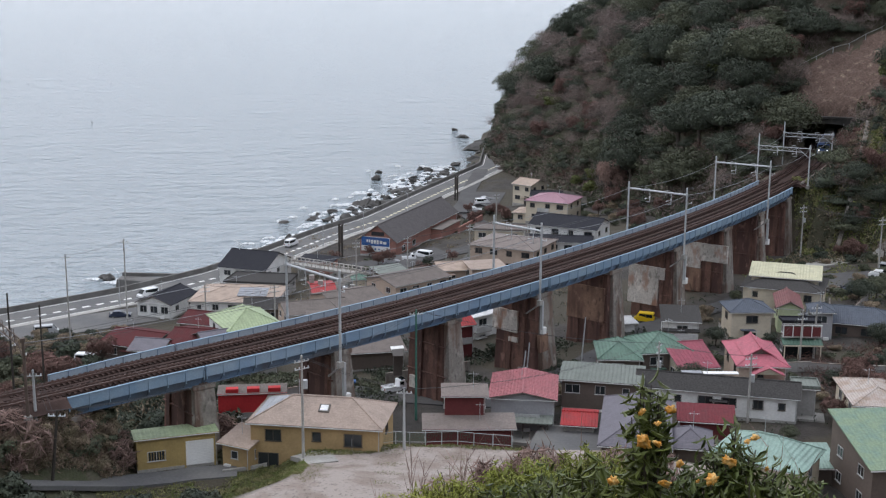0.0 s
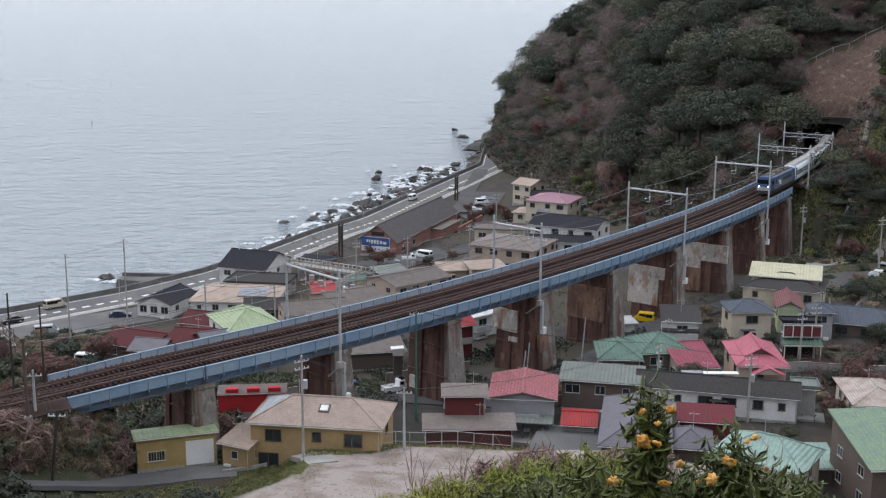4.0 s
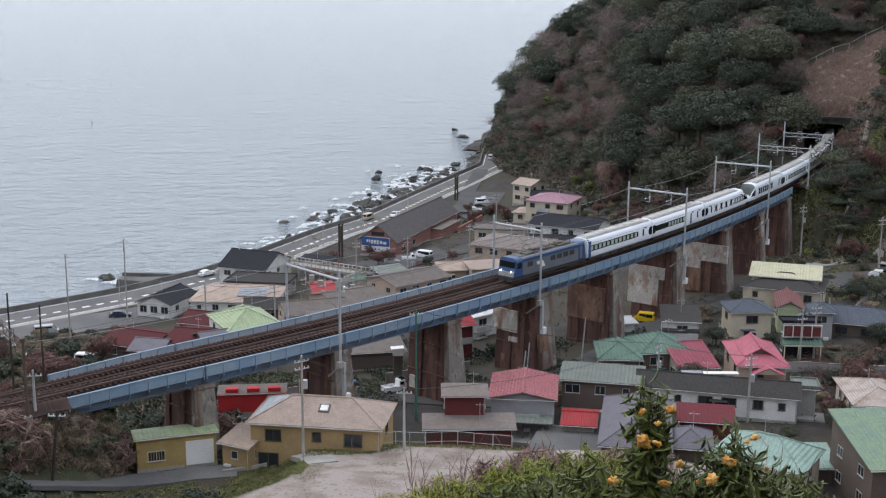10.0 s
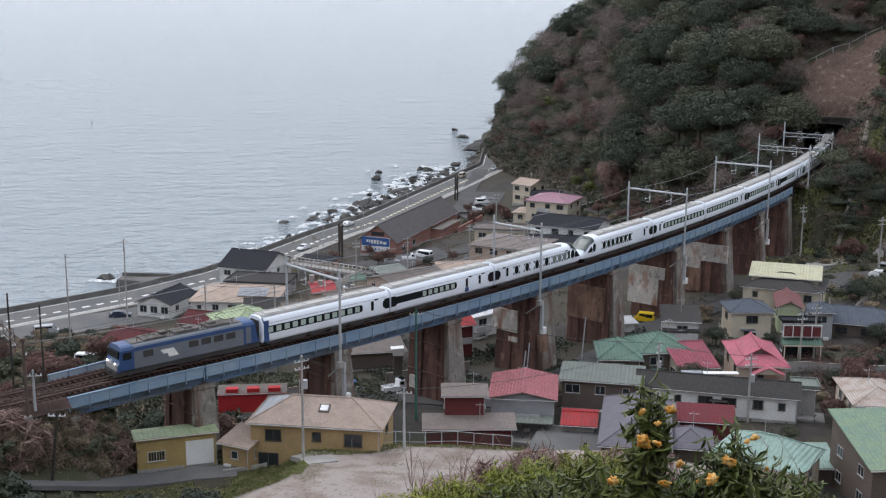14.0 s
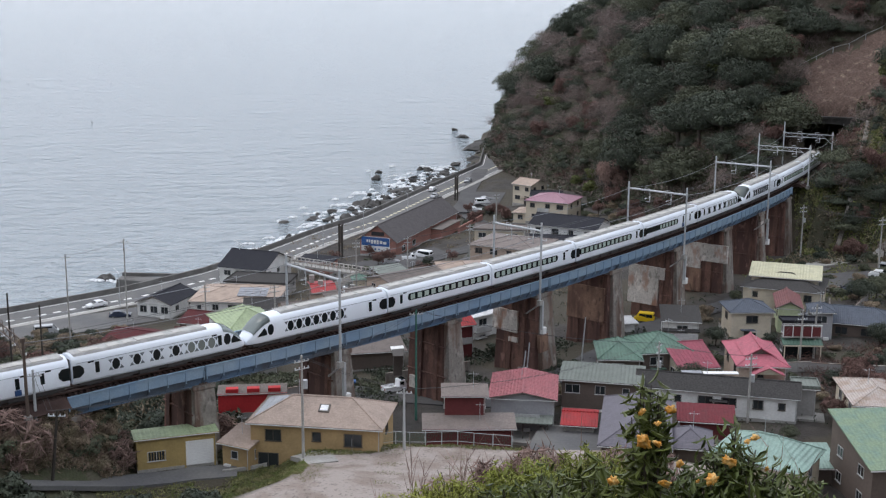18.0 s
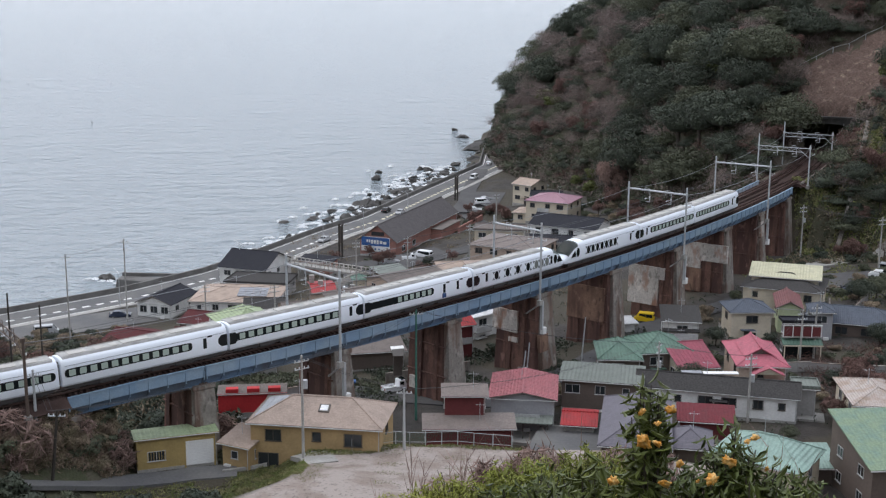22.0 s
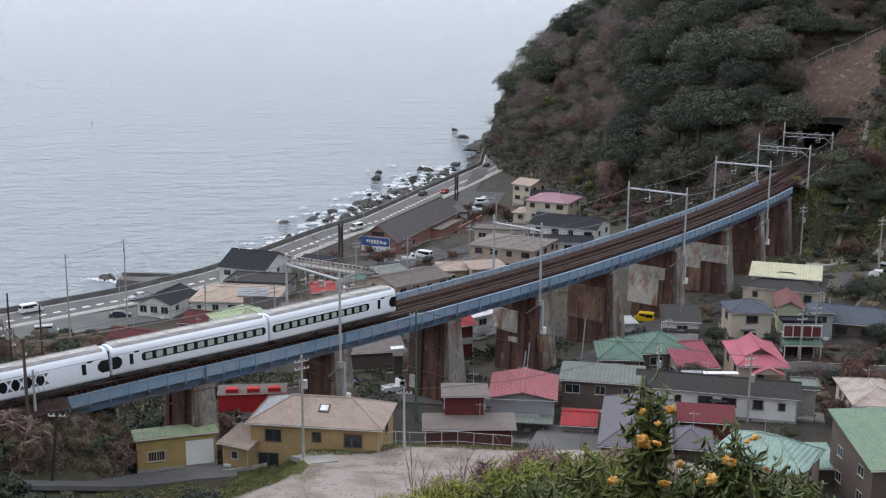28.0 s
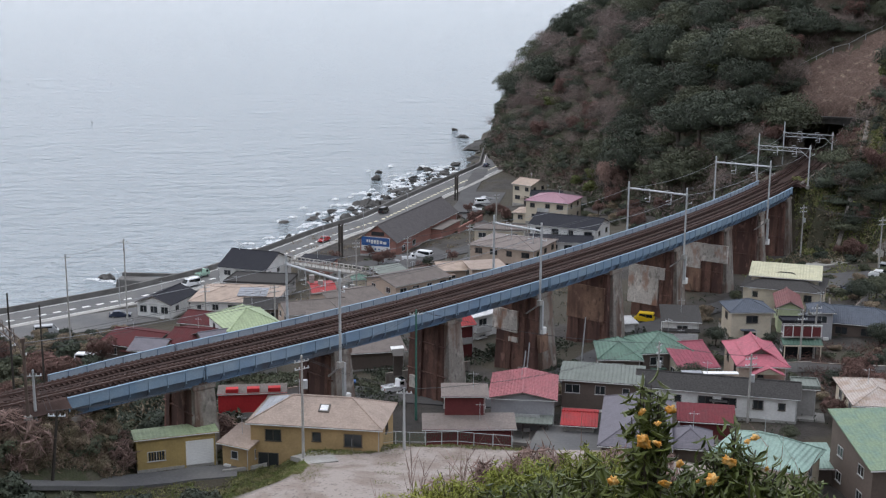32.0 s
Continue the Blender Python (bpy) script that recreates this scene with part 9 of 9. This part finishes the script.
undergrowth("grass_lane", 7000, grass_points(-36, -16, 104, 119, lambda x, y: (y < np.interp(x, [p[0] for p in LANE], [p[1] for p in LANE]) - 2.0) & (np.sin(x * 1.1) + np.sin(y * 0.9) > -0.9)), M["grass"], 0.2, 44, "yellowish green grass below the lane", 0.25, 0.25)
bm = bmesh.new()
solid(bm, [(9.1, 125.7, 18.8), (19.0, 125.9, 18.8), (19.4, 134.4, 18.8), (11.8, 134.8, 18.8)], [(9.1, 125.7, 20.72), (19.0, 125.9, 20.72), (19.4, 134.4, 20.72), (11.8, 134.8, 20.72)])
bmesh.ops.recalc_face_normals(bm, faces=bm.faces)
tagged(part("yard", bm, M["asphalt"]), "raised grey concrete yard behind the fence", "yard", kind="structure")
joined_woods("far_shrubs", FAR_SHRUBS, "far shrubs, dark green and withered, round the village and the hill")


def lane_bank(r, count):
    x = r.uniform(-45, -33.6, count)
    t = r.uniform(1.7, 9.0, count)
    return np.stack([x, np.interp(x, [p[0] for p in LANE], [p[1] for p in LANE]) + t], 1)


undergrowth("bank_brush_brown", 13000, lane_bank, M["shrub_brown"], 0.3, 45, "withered brown brush on the bank above the lane", 0.9, 0.2)
undergrowth("bank_brush_green", 5000, lane_bank, M["leaf_mid"], 0.2, 46, "green leaves in the brush above the lane", 0.9, 0.45)
undergrowth("bank_brush_pale", 9000, lane_bank, M["twig_pink"], 0.4, 47, "pale bare twigs in the brush above the lane", 1.1, 0.06)
undergrowth("weeds_below_bridge", 9000, grass_points(-14, 34, 148, 186, lambda x, y: np.sin(x * 0.5) + np.sin(y * 0.4 + x * 0.3) > 0.3), M["leaf_dark"], 0.3, 48, "dark weeds on the ground under the viaduct", 0.6, 0.4)


# ---- foreground citrus ----
def citrus(x, y, z, width, deep, height, shoots, leaves, leaf, seed, fruit=14, material="leaf_citrus", label="", size=0.027, placed=()):
    """A fruit bush: shoots that fan out from its trunk, each with leaves along it."""
    e = empty("citrus_tree", pose(x, y, z), label or "citrus tree with glossy leaves and ripe orange-yellow fruit", "tree")
    r = np.random.default_rng(seed)
    tips = []
    bm = bmesh.new()
    tube(bm, (0, 0, ground_z(x, y) - z - 0.3), (0, 0, 0.0), 0.09, 0.06)
    for k in range(shoots):
        a, q = r.uniform(0, 6.28), math.sqrt(r.uniform(0.0, 1))
        top = height * (1 - 0.5 * q * q) * r.uniform(0.72, 1.05)
        tip = Vector((width * q * math.cos(a), deep * q * math.sin(a), top))
        tube(bm, (tip.x * 0.5, tip.y * 0.5, 0), tip, 0.2 * leaf, 0.06 * leaf, n=5)
        tips.append(tip)
    part("stem", bm, M["bark"], e)
    v, f = [], []
    for tip in tips:
        for j in range(leaves):
            t = r.uniform(0.15, 1.02)
            c = Vector((tip.x * (0.5 + 0.5 * t), tip.y * (0.5 + 0.5 * t), tip.z * t)) + Vector(r.normal(0, leaf * 0.8, 3))
            a = Vector((r.normal(), r.normal(), r.normal() * 0.6 + 0.3)).normalized()
            b = a.cross(Vector((r.normal() * 0.6, r.normal() * 0.6, 1))).normalized()
            n = a.cross(b)
            s = leaf * r.uniform(0.7, 1.15)
            base = len(v)
            for u, w, h in ((-1, 0, 0), (-0.3, 0.23, 0.16), (0.4, 0.2, 0.08), (1.05, 0, -0.34), (0.4, -0.2, 0.08), (-0.3, -0.23, 0.16), (0.05, 0, -0.02)):
                v.append(tuple(c + a * s * u + b * s * w + n * s * h))
            f += [(base, base + 1, base + 6), (base + 1, base + 2, base + 6), (base + 2, base + 3, base + 6), (base + 3, base + 4, base + 6), (base + 4, base + 5, base + 6), (base + 5, base, base + 6)]
    part("leaves", (v, [], f), M[material], e)
    spots = []
    for k in range(fruit):
        tip = tips[int(r.integers(len(tips)))]
        q = r.uniform(0.75, 1.05)
        spots.append((tip.x * (0.5 + 0.5 * q) + r.normal(0, 0.03), tip.y * q - deep * 0.75, tip.z * q, size * r.uniform(0.6, 1.0)))
    for fx, fy, fz, fs in spots + [(px - x, py - y, pz - z, ps) for px, py, pz, ps in placed]:
        bm = bmesh.new()
        bmesh.ops.create_icosphere(bm, subdivisions=3, radius=1.0)
        torn = r.random() < 0.9
        off = Vector(r.uniform(-9, 9, 3))
        for q in bm.verts:
            # most of the fruit is pecked open: ragged peel round a hollow
            w = noise.noise(q.co * 2.0 + off) * 0.9 + noise.noise(q.co * 4.5 + off) * 0.7 if torn else 0.0
            q.co *= 1 + max(w, -0.65)
        bmesh.ops.scale(bm, vec=(fs * r.uniform(0.75, 1.15), fs * 0.35, fs * r.uniform(0.55, 0.95)) if torn else (fs, fs, fs * 0.88), verts=bm.verts)
        for q in bm.faces:
            q.smooth = True
        o = part("fruit", bm, M["fruit_torn"] if torn else M["fruit"], e, "pecked open pale orange fruit" if torn else "")
        o.matrix_basis = Matrix.Translation((fx, fy, fz)) @ pose(0, 0, 0, r.uniform(-40, 40), r.uniform(-40, 40), r.uniform(-40, 40))
    return e


citrus(0.92, 5.0, 69.68, 0.1, 0.1, 0.66, 12, 40, 0.045, 3, 0)
citrus(1.34, 5.1, 69.45, 0.26, 0.3, 0.56, 26, 34, 0.045, 4, 2)
citrus(0.72, 5.2, 69.42, 0.34, 0.3, 0.42, 34, 36, 0.042, 5, 3)
citrus(1.66, 5.3, 69.42, 0.22, 0.25, 0.34, 16, 32, 0.042, 6, 2)
TORN = ((0.84, 4.72, 70.27, 0.017), (0.96, 4.72, 70.28, 0.019), (0.91, 4.72, 70.22, 0.015), (0.85, 4.72, 70.14, 0.034), (0.91, 4.72, 70.13, 0.021), (1.01, 4.72, 70.04, 0.021), (1.22, 4.72, 70.05, 0.030), (1.15, 4.72, 69.97, 0.024), (1.32, 4.72, 70.16, 0.015), (1.29, 4.72, 70.14, 0.013), (0.95, 4.72, 69.95, 0.022), (1.09, 4.72, 69.96, 0.011), (1.38, 4.72, 70.02, 0.011), (0.73, 4.72, 69.96, 0.019))
citrus(0.95, 4.9, 69.46, 0.55, 0.3, 0.42, 52, 38, 0.038, 12, 3, placed=TORN)
citrus(1.35, 4.8, 69.5, 0.5, 0.3, 0.42, 42, 36, 0.042, 13, 3)
citrus(0.5, 6.0, 68.95, 0.35, 0.3, 0.5, 34, 38, 0.04, 14, 2)
citrus(1.3, 5.0, 69.6, 0.1, 0.1, 0.52, 10, 44, 0.042, 23, 0)
YB = "yellow-green citrus bush with small leaves below the viewpoint"
citrus(0.15, 12.0, 66.15, 0.7, 0.5, 0.62, 90, 60, 0.042, 7, 0, "leaf_light", YB)
citrus(-0.5, 12.4, 65.95, 0.6, 0.5, 0.45, 70, 60, 0.042, 8, 0, "leaf_light", YB)
citrus(0.95, 12.2, 66.25, 0.6, 0.5, 0.75, 80, 60, 0.042, 9, 2, "leaf_light", YB)
citrus(1.7, 12.6, 66.2, 0.6, 0.5, 0.8, 60, 60, 0.042, 15, 0, "leaf_light", YB)


def twigs(x, y, n, tall, wide, seed):
    """A leafless bush: thin forked stems rising from one root."""
    e = empty("bare_bush", pose(x, y, ground_z(x, y)), "leafless bush of thin pinkish-brown twigs below the viewpoint", "bush", "bare bushes below the viewpoint")
    r = random.Random(seed)
    for k in range(n):
        bm = bmesh.new()
        p = Vector((r.gauss(0, wide * 0.2), r.gauss(0, wide * 0.2), -0.1))
        tip = p + Vector((r.gauss(0, wide * 0.5), r.gauss(0, wide * 0.5), tall * r.uniform(0.6, 1.0)))
        mid = p.lerp(tip, 0.5) + Vector((r.gauss(0, 0.06), r.gauss(0, 0.06), 0))
        tube(bm, p, mid, 0.018, 0.011, n=4)
        tube(bm, mid, tip, 0.011, 0.004, n=4)
        for _ in range(9):
            q = mid.lerp(tip, r.uniform(0.5, 1.0))
            tube(bm, q, q + Vector((r.gauss(0, 0.16), r.gauss(0, 0.16), r.uniform(0.15, 0.5))), 0.006, 0.002, n=3)
        part("stem", bm, M["twig_pink"], e)


for k in range(16):
    x = -0.4 + k * 0.33
    twigs(x + 0.12 * math.sin(k * 3.1), 15.5 + 1.5 * math.sin(k * 1.7), 11, 5.0 + 0.25 * math.sin(k * 2.3), 0.8, k)

motions()
